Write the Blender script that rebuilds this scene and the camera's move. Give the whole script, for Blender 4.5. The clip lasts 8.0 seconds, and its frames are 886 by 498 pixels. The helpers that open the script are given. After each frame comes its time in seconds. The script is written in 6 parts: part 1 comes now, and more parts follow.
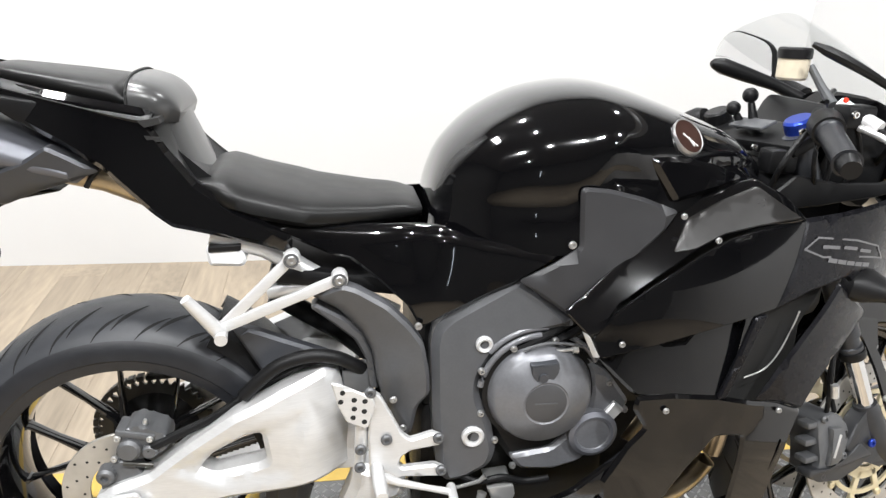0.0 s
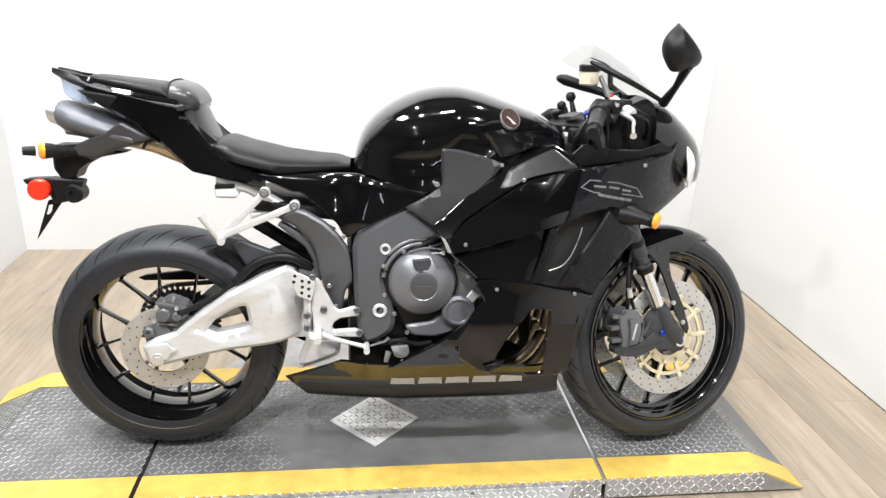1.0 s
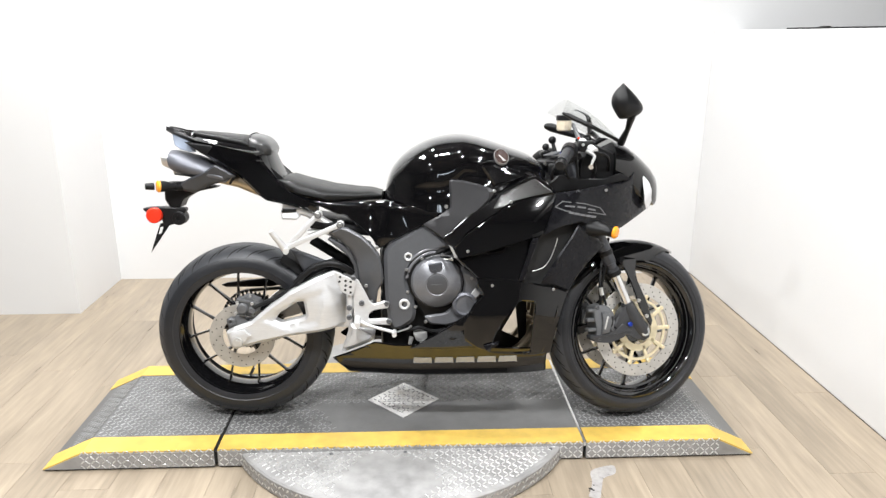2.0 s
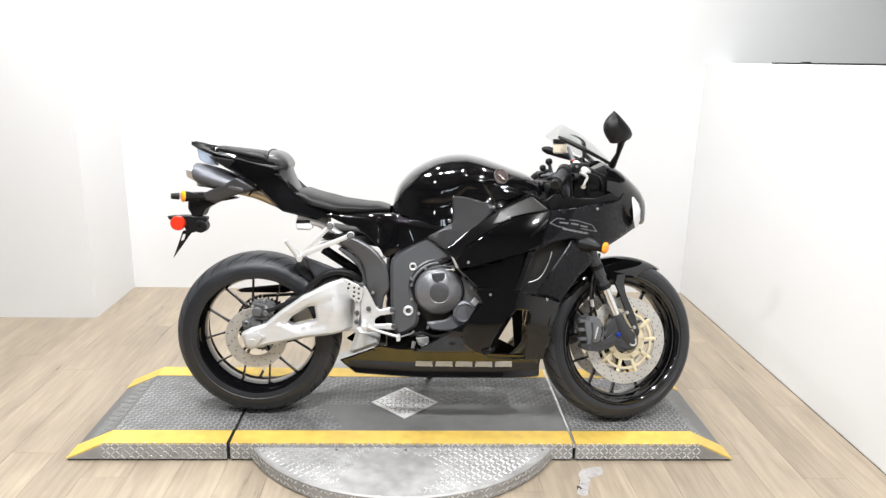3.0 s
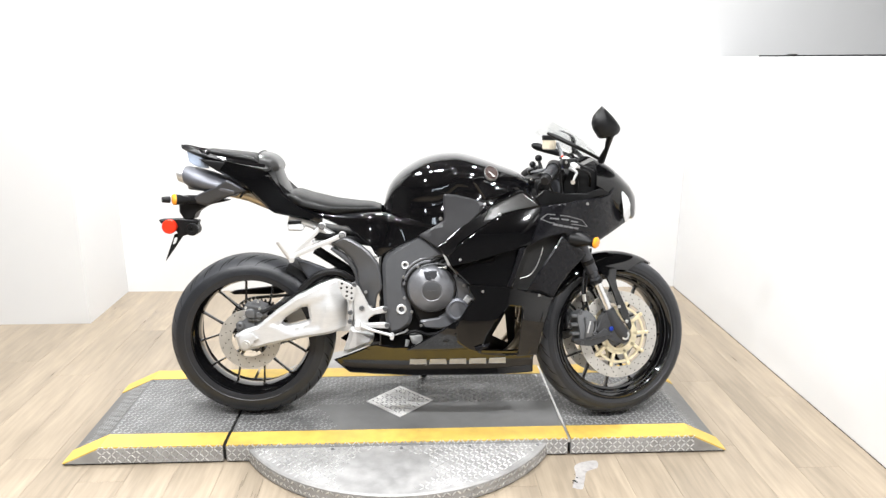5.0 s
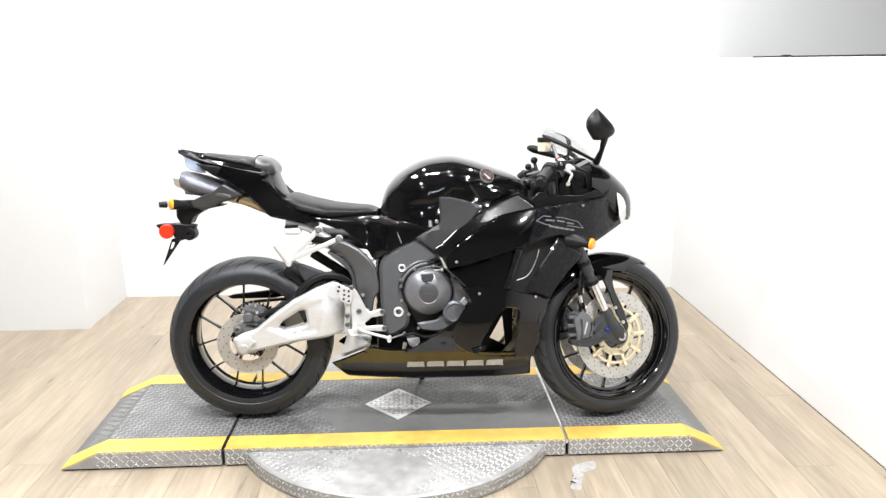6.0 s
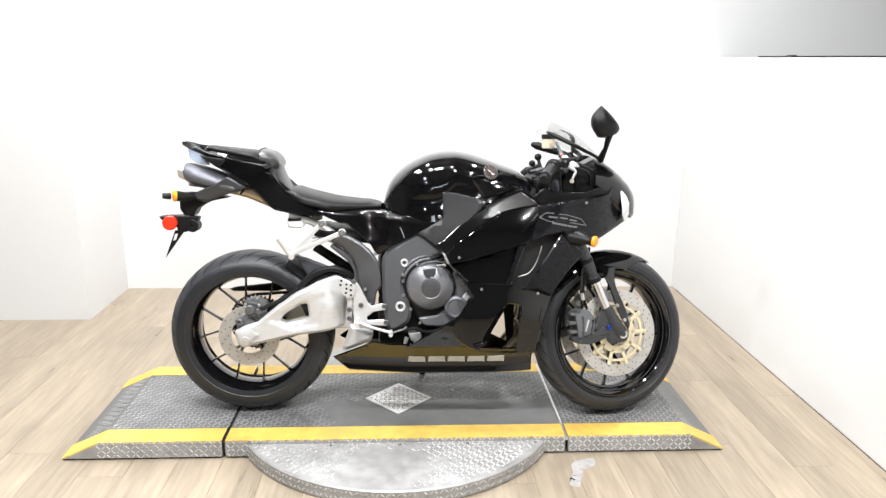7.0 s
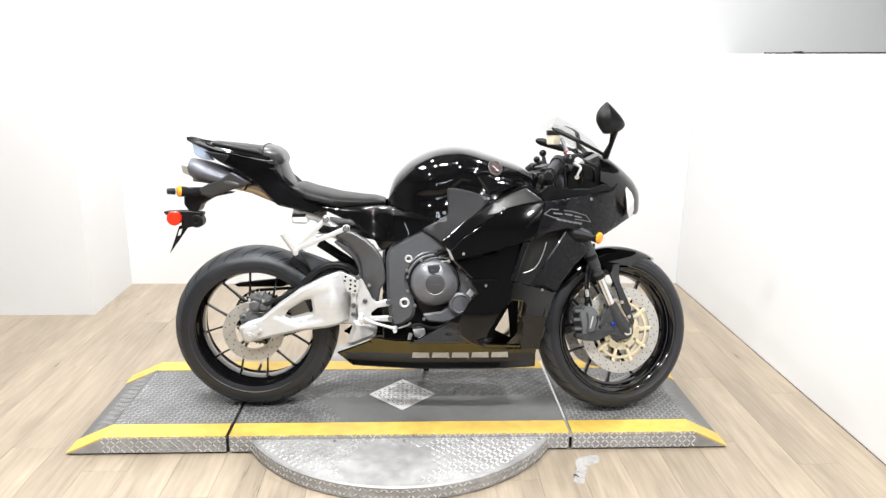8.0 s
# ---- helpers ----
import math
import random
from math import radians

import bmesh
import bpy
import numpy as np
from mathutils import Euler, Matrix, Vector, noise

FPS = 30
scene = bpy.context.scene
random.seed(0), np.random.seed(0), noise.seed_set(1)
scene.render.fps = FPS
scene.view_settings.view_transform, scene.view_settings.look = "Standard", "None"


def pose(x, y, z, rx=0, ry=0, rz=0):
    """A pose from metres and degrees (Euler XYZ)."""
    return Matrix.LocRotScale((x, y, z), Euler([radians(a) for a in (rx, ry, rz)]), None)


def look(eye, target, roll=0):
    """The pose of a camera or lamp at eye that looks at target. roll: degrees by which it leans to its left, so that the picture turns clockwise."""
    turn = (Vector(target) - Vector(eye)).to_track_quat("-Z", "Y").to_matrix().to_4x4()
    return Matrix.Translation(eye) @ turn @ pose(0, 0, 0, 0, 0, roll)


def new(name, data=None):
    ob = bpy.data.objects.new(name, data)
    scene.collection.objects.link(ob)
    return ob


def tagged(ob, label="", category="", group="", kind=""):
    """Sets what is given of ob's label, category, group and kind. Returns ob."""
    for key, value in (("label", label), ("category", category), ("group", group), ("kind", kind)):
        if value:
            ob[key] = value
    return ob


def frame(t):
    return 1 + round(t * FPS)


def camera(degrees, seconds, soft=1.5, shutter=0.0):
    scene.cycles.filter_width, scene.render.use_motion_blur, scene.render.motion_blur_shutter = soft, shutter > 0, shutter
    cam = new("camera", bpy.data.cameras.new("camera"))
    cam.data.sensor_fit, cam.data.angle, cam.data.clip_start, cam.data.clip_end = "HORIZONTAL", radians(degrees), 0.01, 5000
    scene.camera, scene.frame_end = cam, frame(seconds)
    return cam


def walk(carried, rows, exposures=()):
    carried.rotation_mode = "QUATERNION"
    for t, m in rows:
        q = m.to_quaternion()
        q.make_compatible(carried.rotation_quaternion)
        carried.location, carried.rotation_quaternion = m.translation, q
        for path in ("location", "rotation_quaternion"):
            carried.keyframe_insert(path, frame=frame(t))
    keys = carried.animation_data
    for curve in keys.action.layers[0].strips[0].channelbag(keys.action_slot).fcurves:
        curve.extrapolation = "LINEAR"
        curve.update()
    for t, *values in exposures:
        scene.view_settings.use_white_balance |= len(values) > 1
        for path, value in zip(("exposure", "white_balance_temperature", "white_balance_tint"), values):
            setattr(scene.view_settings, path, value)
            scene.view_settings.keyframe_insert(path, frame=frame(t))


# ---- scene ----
FOV = 63.6
BIKE_LEAN, BIKE_Y, DECK_Z = 5.5, -0.03, 0.066
PATH = [
    (0, (-0.332, -1.078, 1.241), (-0.029, 0.725, 0.431), 2.7),
    (0.3, (-0.243, -1.268, 1.268), (-0.074, 0.597, 0.565), 1.0),
    (0.5, (-0.175, -1.414, 1.282), (0.027, 0.444, 0.569), 2.7),
    (0.7, (-0.139, -1.569, 1.275), (0.032, 0.289, 0.555), 2.3),
    (1, (-0.159, -1.789, 1.29), (0.062, 0.067, 0.579), 2.0),
    (1.5, (-0.104, -2.104, 1.323), (-0.016, -0.21, 0.686), 0.5),
    (1.7, (-0.085, -2.21, 1.333), (-0.005, -0.306, 0.723), -0.0),
    (2.8, (-0.123, -2.537, 1.372), (-0.026, -0.607, 0.856), 1.1),
    (3, (-0.108, -2.529, 1.361), (-0.023, -0.598, 0.847), 1.4),
    (3.5, (-0.095, -2.512, 1.36), (-0.019, -0.584, 0.833), 1.8),
    (4, (-0.105, -2.523, 1.355), (-0.033, -0.59, 0.848), 0.9),
    (4.5, (-0.103, -2.532, 1.359), (-0.011, -0.602, 0.842), 0.7),
    (6, (-0.089, -2.549, 1.359), (0.013, -0.617, 0.852), -0.1),
    (6.5, (-0.099, -2.549, 1.36), (-0.003, -0.616, 0.857), 0.3),
    (7, (-0.096, -2.551, 1.356), (0.004, -0.621, 0.839), 0.7),
    (7.5, (-0.095, -2.544, 1.36), (-0.006, -0.617, 0.83), 0.7),
    (8, (-0.101, -2.548, 1.353), (-0.009, -0.62, 0.827), 0.8),
]
EXPOSURES = [(0, -0.05), (0.5, 0.0), (1, 0.0), (1.7, -0.02), (2.8, -0.08), (3.5, -0.12), (4, -0.02), (4.5, 0.06), (6, 0.16), (6.5, 0.14), (7, 0.08), (8, 0.06)]
cam = camera(FOV, 8.0, soft=1.4)
walk(cam, [(t, look(eye, target, roll)) for t, eye, target, roll in PATH], EXPOSURES)

# ---- light ----
world = bpy.data.worlds.new("world")
world.use_nodes = True
world.node_tree.nodes["Background"].inputs[0].default_value = (0.9, 0.95, 1.0, 1)
world.node_tree.nodes["Background"].inputs[1].default_value = 0.05
scene.world = world
CEIL, HEAD = 3.05, 2.85


def lamp(x, y, watts, size=0.16, tint=(0.98, 0.99, 1.0)):
    data = bpy.data.lights.new("ceiling_lamp_light", "AREA")
    data.shape, data.size, data.energy, data.color = "DISK", size, watts, tint
    ob = new("ceiling_lamp_light", data)
    ob.matrix_world = pose(x, y, CEIL - 0.03)
    return data


for x, y, watts in ((-2.2, -3.7, 28), (1.2, -3.7, 28), (-1.7, -1.8, 72), (-0.35, -1.8, 72), (1.0, -1.8, 72), (-0.76, 0.80, 34), (-0.70, -0.35, 34), (0.98, 0.58, 44)):
    lamp(x, y, watts, 0.12)
panel_light = lamp(-1.55, 0.33, 46)
panel_light.shape, panel_light.size, panel_light.size_y = "RECTANGLE", 0.22, 0.62
for x in (-1.55,):
    day = bpy.data.lights.new("window_daylight", "AREA")
    day.shape, day.size, day.size_y, day.energy, day.color = "RECTANGLE", 0.12, 0.8, 4, (0.80, 0.90, 1.0)
    new("window_daylight", day).matrix_world = pose(x, -6.06, 1.75, 90, 0, 0)


# ---- materials ----
def mat(name, base, rough=0.5, metal=0.0, vary=0.15, scale=30.0, bump=0.0, bump_scale=200.0, coat=0.0, stretch=(1, 1, 1), spec=0.5):
    """Two scales of noise vary the colour and the roughness; a third gives relief."""
    m = bpy.data.materials.new(name)
    m.use_nodes = True
    nt = m.node_tree
    p = nt.nodes["Principled BSDF"]
    p.inputs["Metallic"].default_value = metal
    p.inputs["Coat Weight"].default_value = coat
    p.inputs["Coat Roughness"].default_value = 0.03
    p.inputs["Coat IOR"].default_value = 1.5
    p.inputs["Specular IOR Level"].default_value = spec
    tc = nt.nodes.new("ShaderNodeTexCoord")
    mp = nt.nodes.new("ShaderNodeMapping")
    mp.inputs["Scale"].default_value = stretch
    nt.links.new(tc.outputs["Object"], mp.inputs["Vector"])
    big = nt.nodes.new("ShaderNodeTexNoise")
    big.inputs["Scale"].default_value, big.inputs["Detail"].default_value = scale * 0.15, 4
    small = nt.nodes.new("ShaderNodeTexNoise")
    small.inputs["Scale"].default_value, small.inputs["Detail"].default_value = scale, 5
    for n in (big, small):
        nt.links.new(mp.outputs[0], n.inputs["Vector"])
    both = nt.nodes.new("ShaderNodeMath")
    both.operation = "ADD"
    nt.links.new(big.outputs["Fac"], both.inputs[0])
    nt.links.new(small.outputs["Fac"], both.inputs[1])
    ramp = nt.nodes.new("ShaderNodeMapRange")
    ramp.inputs["From Min"].default_value, ramp.inputs["From Max"].default_value = 0.6, 1.4
    ramp.inputs["To Min"].default_value, ramp.inputs["To Max"].default_value = 1 - vary, 1 + vary
    nt.links.new(both.outputs[0], ramp.inputs["Value"])
    mix = nt.nodes.new("ShaderNodeVectorMath")
    mix.operation = "SCALE"
    mix.inputs[0].default_value = base[:3]
    nt.links.new(ramp.outputs[0], mix.inputs["Scale"])
    nt.links.new(mix.outputs[0], p.inputs["Base Color"])
    rr = nt.nodes.new("ShaderNodeMath")
    rr.operation = "MULTIPLY"
    rr.inputs[1].default_value = rough
    nt.links.new(ramp.outputs[0], rr.inputs[0])
    nt.links.new(rr.outputs[0], p.inputs["Roughness"])
    if bump:
        bn = nt.nodes.new("ShaderNodeTexNoise")
        bn.inputs["Scale"].default_value, bn.inputs["Detail"].default_value = bump_scale, 3
        nt.links.new(mp.outputs[0], bn.inputs["Vector"])
        b = nt.nodes.new("ShaderNodeBump")
        b.inputs["Strength"].default_value, b.inputs["Distance"].default_value = bump, 0.002
        nt.links.new(bn.outputs["Fac"], b.inputs["Height"])
        nt.links.new(b.outputs[0], p.inputs["Normal"])
    return m


WALL = mat("white_wall_paint", (0.69, 0.69, 0.69), 0.6, vary=0.012, scale=6, bump=0.08, bump_scale=60)
GREY_WALL = mat("unseen_wall_grey", (0.47, 0.47, 0.47), 0.7, vary=0.02, scale=5)
CEILING = mat("dark_ceiling_paint", (0.16, 0.155, 0.15), 0.8, vary=0.05)
# Room dimness put into the colour of unseen walls, for the bike's dark reflections.
FAR_WALL = mat("dim_room_paint", (0.10, 0.098, 0.095), 0.7)
GLOSS = mat("gloss_black_paint", (0.0022, 0.0022, 0.0026), 0.10, vary=0.1, coat=1.0, spec=0.1)
GREY_GLOSS = mat("dark_grey_metallic_paint", (0.0075, 0.0075, 0.0092), 0.28, vary=0.12, scale=400, coat=0.25, metal=0.2, spec=0.10)
PLASTIC = mat("matte_black_plastic", (0.007, 0.007, 0.0075), 0.42, bump=0.12, bump_scale=900, spec=0.25)
FRAME = mat("grey_frame_paint", (0.082, 0.084, 0.090), 0.38, metal=0.2, vary=0.08, scale=300)
ENGINE = mat("graphite_engine_paint", (0.165, 0.168, 0.180), 0.34, metal=0.35, vary=0.12, scale=200)
ALUMINIUM = mat("brushed_aluminium", (0.66, 0.66, 0.66), 0.40, metal=0.45, vary=0.08, scale=60, bump=0.05, bump_scale=500, stretch=(1, 1, 8))
STEEL = mat("bare_steel", (0.66, 0.66, 0.65), 0.3, metal=0.75, vary=0.1)
DISC = mat("warm_worn_disc_steel", (0.50, 0.485, 0.455), 0.36, metal=0.6, vary=0.16, scale=35)
CHAIN = mat("oily_chain_steel", (0.07, 0.068, 0.062), 0.4, metal=0.8, vary=0.3)
FORK_CAST = mat("dark_fork_casting", (0.040, 0.041, 0.044), 0.42, metal=0.3, vary=0.15, scale=60)
CASTING = mat("grey_caliper_casting", (0.12, 0.123, 0.128), 0.45, metal=0.4, vary=0.15, scale=60)
RIM = mat("gloss_black_rim", (0.004, 0.004, 0.0045), 0.08, spec=0.6, coat=0.5)
SCREW = mat("dull_screw_steel", (0.42, 0.42, 0.42), 0.35, metal=0.8, vary=0.15)
CHROME = mat("chrome", (0.8, 0.8, 0.8), 0.07, metal=1.0, vary=0.05)
GOLD = mat("gold_anodised_carrier", (0.74, 0.66, 0.46), 0.4, metal=0.6)
TREAD_RUBBER = mat("dusty_tread_rubber", (0.034, 0.036, 0.041), 0.46, vary=0.25, scale=40, bump=0.2, bump_scale=700)
RUBBER = mat("tyre_rubber", (0.014, 0.015, 0.018), 0.40, vary=0.2, scale=80, bump=0.2, bump_scale=700)
GROOVE = mat("tyre_groove", (0.008, 0.008, 0.008), 0.9)
VINYL = mat("black_seat_vinyl", (0.006, 0.006, 0.006), 0.36, bump=0.04, bump_scale=1400, spec=0.25)
EXHAUST = mat("satin_exhaust_metal", (0.15, 0.155, 0.175), 0.48, metal=0.5)
SATIN = mat("satin_dark_cover", (0.055, 0.058, 0.066), 0.4, metal=0.3)
TAIL_LENS = mat("smoky_tail_lens", (0.32, 0.37, 0.46), 0.12)
ORANGE = mat("amber_lens", (0.9, 0.33, 0.02), 0.15, vary=0.05)
RED = mat("red_reflector_plastic", (0.75, 0.035, 0.012), 0.2, vary=0.05, bump=0.3, bump_scale=500)
BLUE = mat("blue_anodised_cap", (0.02, 0.05, 0.35), 0.3, metal=0.7)
SILVER = mat("silver_print", (0.52, 0.52, 0.51), 0.45, metal=0.2)
FAINT = mat("dim_grey_print", (0.13, 0.13, 0.135), 0.4)
COVER_DISC = mat("dark_cover_disc", (0.085, 0.086, 0.092), 0.42, metal=0.5, vary=0.1)
SEAT_BACK = mat("grey_satin_seat_back", (0.04, 0.04, 0.04), 0.30, vary=0.06, coat=0.2)
SHOULDER = mat("satin_dark_grey_paint", (0.017, 0.016, 0.0155), 0.30, vary=0.1, scale=300, metal=0.2)
BADGE = mat("brown_badge_enamel", (0.030, 0.015, 0.012), 0.22, vary=0.25, scale=120)
INNER = mat("matte_grey_inner_plastic", (0.021, 0.021, 0.023), 0.45, bump=0.1, bump_scale=900)
PIPE = mat("bronze_tinted_pipe", (0.42, 0.35, 0.25), 0.3, metal=0.9, scale=20)
DECK_TREAD = mat("worn_deck_tread", (0.33, 0.33, 0.325), 0.33, metal=0.4, vary=0.35, scale=18)
BRIGHT_TREAD = mat("polished_tread", (0.66, 0.66, 0.65), 0.28, metal=0.6, vary=0.2, scale=20)
DECK = mat("worn_deck_plate", (0.118, 0.118, 0.117), 0.42, vary=0.35, scale=18, bump=0.15, bump_scale=120)
TREAD = mat("galvanised_tread_plate", (0.31, 0.305, 0.30), 0.5, metal=0.2, vary=0.3, scale=25)
BARE = mat("bare_bright_plate", (0.70, 0.69, 0.68), 0.42, metal=0.2, vary=0.25, scale=25)
YELLOW = mat("yellow_safety_paint", (0.60, 0.405, 0.085), 0.5, vary=0.25, scale=25)
DARK = mat("dark_gap", (0.01, 0.01, 0.01), 0.8)
WHITE_LENS = mat("clear_headlight_lens", (0.75, 0.76, 0.78), 0.1)
FLOOR = mat("oak_vinyl_plank", (0.305, 0.250, 0.186), 0.38, vary=0.32, scale=9, stretch=(7, 0.6, 1), bump=0.05, bump_scale=30)


def by_piece(m, amount):
    """Shifts the grain and the tone from piece to piece."""
    nt = m.node_tree
    info = nt.nodes.new("ShaderNodeObjectInfo")
    mp = next(n for n in nt.nodes if n.type == "MAPPING")
    mul = nt.nodes.new("ShaderNodeMath")
    mul.operation, mul.inputs[1].default_value = "MULTIPLY", 37.0
    nt.links.new(info.outputs["Random"], mul.inputs[0])
    nt.links.new(mul.outputs[0], mp.inputs["Location"])
    p = nt.nodes["Principled BSDF"]
    old = p.inputs["Base Color"].links[0].from_socket
    rg = nt.nodes.new("ShaderNodeMapRange")
    rg.inputs["To Min"].default_value, rg.inputs["To Max"].default_value = 1 - amount, 1 + amount
    nt.links.new(info.outputs["Random"], rg.inputs["Value"])
    sc = nt.nodes.new("ShaderNodeVectorMath")
    sc.operation = "SCALE"
    nt.links.new(old, sc.inputs[0])
    nt.links.new(rg.outputs[0], sc.inputs["Scale"])
    nt.links.new(sc.outputs[0], p.inputs["Base Color"])


by_piece(FLOOR, 0.08)


# ---- mesh tools ----
def link(name, bm, material, parent=None, smooth=35.0, m=None):
    if m is not None:
        bm.transform(m)
    bmesh.ops.recalc_face_normals(bm, faces=bm.faces)
    me = bpy.data.meshes.new(name)
    bm.to_mesh(me)
    bm.free()
    for one in material if isinstance(material, (list, tuple)) else [material]:
        me.materials.append(one)
    if smooth:
        me.polygons.foreach_set("use_smooth", [True] * len(me.polygons))
        me.set_sharp_from_angle(angle=radians(smooth))
    ob = new(name, me)
    if parent is not None:
        ob.parent = parent
    return ob


def part(name, bm, material, parent, label="", smooth=35.0, m=None):
    return tagged(link(name, bm, material, parent, smooth, m), label)


def add_box(bm, lo, hi, bevel=0.0, m=None, segments=2, material=0):
    c = [(a + b) / 2 for a, b in zip(lo, hi)]
    s = [b - a for a, b in zip(lo, hi)]
    made = bmesh.ops.create_cube(bm, size=1, matrix=(m or Matrix()) @ Matrix.Translation(c) @ Matrix.Diagonal((*s, 1)))
    vs = made["verts"]
    if bevel:
        es = list({e for v in vs for e in v.link_edges})
        bmesh.ops.bevel(bm, geom=es, offset=bevel, segments=segments, profile=0.5, affect="EDGES")
    return bm


def box(lo, hi, bevel=0.0, m=None):
    return add_box(bmesh.new(), lo, hi, bevel, m)


def add_lathe(bm, profile, segments=64, m=None, closed=True, material=0, smooth=True):
    """Turns a profile of (radius, along) round the y axis."""
    m = m or Matrix()
    rings = []
    for i in range(segments):
        a = 2 * math.pi * i / segments
        rings.append([bm.verts.new(m @ Vector((r * math.cos(a), y, r * math.sin(a)))) for r, y in profile])
    n = len(profile)
    for i in range(segments):
        p, q = rings[i], rings[(i + 1) % segments]
        for j in range(n if closed else n - 1):
            f = bm.faces.new((p[j], p[(j + 1) % n], q[(j + 1) % n], q[j]))
            f.material_index = material
    if not closed:
        for j, flip in ((0, False), (n - 1, True)):
            if profile[j][0] > 1e-5:
                f = bm.faces.new([r[j] for r in (rings if flip else rings[::-1])])
                f.material_index = material
    return bm


def add_tube(bm, points, radius, segments=12, ends=True):
    """A round tube along points; radius may be a list."""
    pts = [Vector(p) for p in points]
    rad = radius if isinstance(radius, (list, tuple)) else [radius] * len(pts)
    up = Vector((0, 0, 1))
    rings = []
    for i, p in enumerate(pts):
        d = (pts[min(i + 1, len(pts) - 1)] - pts[max(i - 1, 0)]).normalized()
        side = d.cross(up if abs(d.dot(up)) < 0.95 else Vector((1, 0, 0))).normalized()
        top = side.cross(d)
        rings.append([bm.verts.new(p + rad[i] * (math.cos(a) * side + math.sin(a) * top)) for a in [2 * math.pi * k / segments for k in range(segments)]])
    for p, q in zip(rings, rings[1:]):
        for k in range(segments):
            bm.faces.new((p[k], p[(k + 1) % segments], q[(k + 1) % segments], q[k]))
    if ends:
        bm.faces.new(rings[0][::-1])
        bm.faces.new(rings[-1])
    return bm


def curve_points(points, steps=6):
    """A smooth curve through the points."""
    pts = [Vector(p) for p in points]
    out = []
    for i in range(len(pts) - 1):
        a, b, c, d = pts[max(i - 1, 0)], pts[i], pts[i + 1], pts[min(i + 2, len(pts) - 1)]
        for k in range(steps):
            u = k / steps
            out.append(0.5 * (2 * b + (c - a) * u + (2 * a - 5 * b + 4 * c - d) * u * u + (3 * b - a - 3 * c + d) * u ** 3))
    return out + [pts[-1]]


def add_prism(bm, outline, y0, y1, bevel=0.0, material=0):
    """An outline of (x, z) drawn out between two y."""
    a = [bm.verts.new((x, y0, z)) for x, z in outline]
    b = [bm.verts.new((x, y1, z)) for x, z in outline]
    n = len(outline)
    fs = [bm.faces.new(a), bm.faces.new(b[::-1])]
    for i in range(n):
        fs.append(bm.faces.new((a[i], b[i], b[(i + 1) % n], a[(i + 1) % n])))
    for f in fs:
        f.material_index = material
    if bevel:
        es = list({e for f in fs[:2] for e in f.edges})
        bmesh.ops.bevel(bm, geom=es, offset=bevel, segments=2, profile=0.5, affect="EDGES")
    return bm


def loft(sections, caps=True):
    """Joins closed rings of equal length."""
    bm = bmesh.new()
    rings = [[bm.verts.new(p) for p in s] for s in sections]
    n = len(rings[0])
    for p, q in zip(rings, rings[1:]):
        for k in range(n):
            bm.faces.new((p[k], p[(k + 1) % n], q[(k + 1) % n], q[k]))
    if caps:
        bm.faces.new(rings[0])
        bm.faces.new(rings[-1][::-1])
    return bm


# ---- setting ----
def structure(name, bm, material, label, smooth=0):
    return tagged(link(name, bm, material, None, smooth), label, kind="structure")


structure("wall_north", box((-1.765, 1.61, 0), (3.6, 1.75, CEIL)), WALL, "plain white painted wall behind the motorcycle")
structure("wall_west", box((-4.2, 1.08, 0), (-1.765, 1.75, CEIL)), WALL, "white painted wall block with a square corner")
HALF = bmesh.new()
add_box(HALF, (1.545, -6.0, 0), (1.70, 1.61, 1.375), 0.005)
structure("wall_east", HALF, WALL, "white painted half-height wall with a flat ledge on top")
# Added out of view: its lower edge limits the lamp light passing over the ledge.
structure("wall_east_upper", box((1.545, -6.0, HEAD), (1.70, 1.61, CEIL)), WALL, "unseen white header added over the long opening to limit lamp light")
# Added out of view: a grey wall that closes the space beyond the ledge.
structure("wall_far_east", box((3.5, -6.0, 0), (3.6, 1.61, CEIL)), GREY_WALL, "unseen pale grey wall added to close the space beyond the half wall")
structure("wall_far_west", box((-4.34, -6.0, 0), (-4.2, 1.75, CEIL)), FAR_WALL, "unseen closing wall, darkened to stand for a dim room")
WINDOWS = ((-1.70, -1.40),)
SILL, LINTEL = 1.3, 2.2
south = box((-4.2, -6.14, 0), (3.6, -6.0, SILL))
add_box(south, (-4.2, -6.14, LINTEL), (3.6, -6.0, CEIL))
for xa, xb in ((-4.2, WINDOWS[0][0]), (WINDOWS[0][1], 3.6)):
    add_box(south, (xa, -6.14, SILL), (xb, -6.0, LINTEL))
structure("wall_south", south, FAR_WALL, "unseen wall with a narrow window, darkened to stand for a dim room")
for k, (xa, xb) in enumerate(WINDOWS):
    bars = bmesh.new()
    for lo, hi in (((xa, -6.10, SILL), (xa + 0.05, -6.03, LINTEL)), ((xb - 0.05, -6.10, SILL), (xb, -6.03, LINTEL)), ((xa + 0.05, -6.10, SILL), (xb - 0.05, -6.03, SILL + 0.05)), ((xa + 0.05, -6.10, LINTEL - 0.05), (xb - 0.05, -6.03, LINTEL))):
        add_box(bars, lo, hi, 0.004)
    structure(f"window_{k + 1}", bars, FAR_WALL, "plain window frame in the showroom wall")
structure("ceiling", box((-4.34, -6.14, CEIL), (3.6, 1.75, CEIL + 0.1)), CEILING, "plain dark ceiling")
floor = structure("floor", box((-4.34, -6.14, -0.12), (3.6, 1.75, -0.006)), DARK, "light oak wood-look plank floor")
PW, PL = 0.152, 1.22
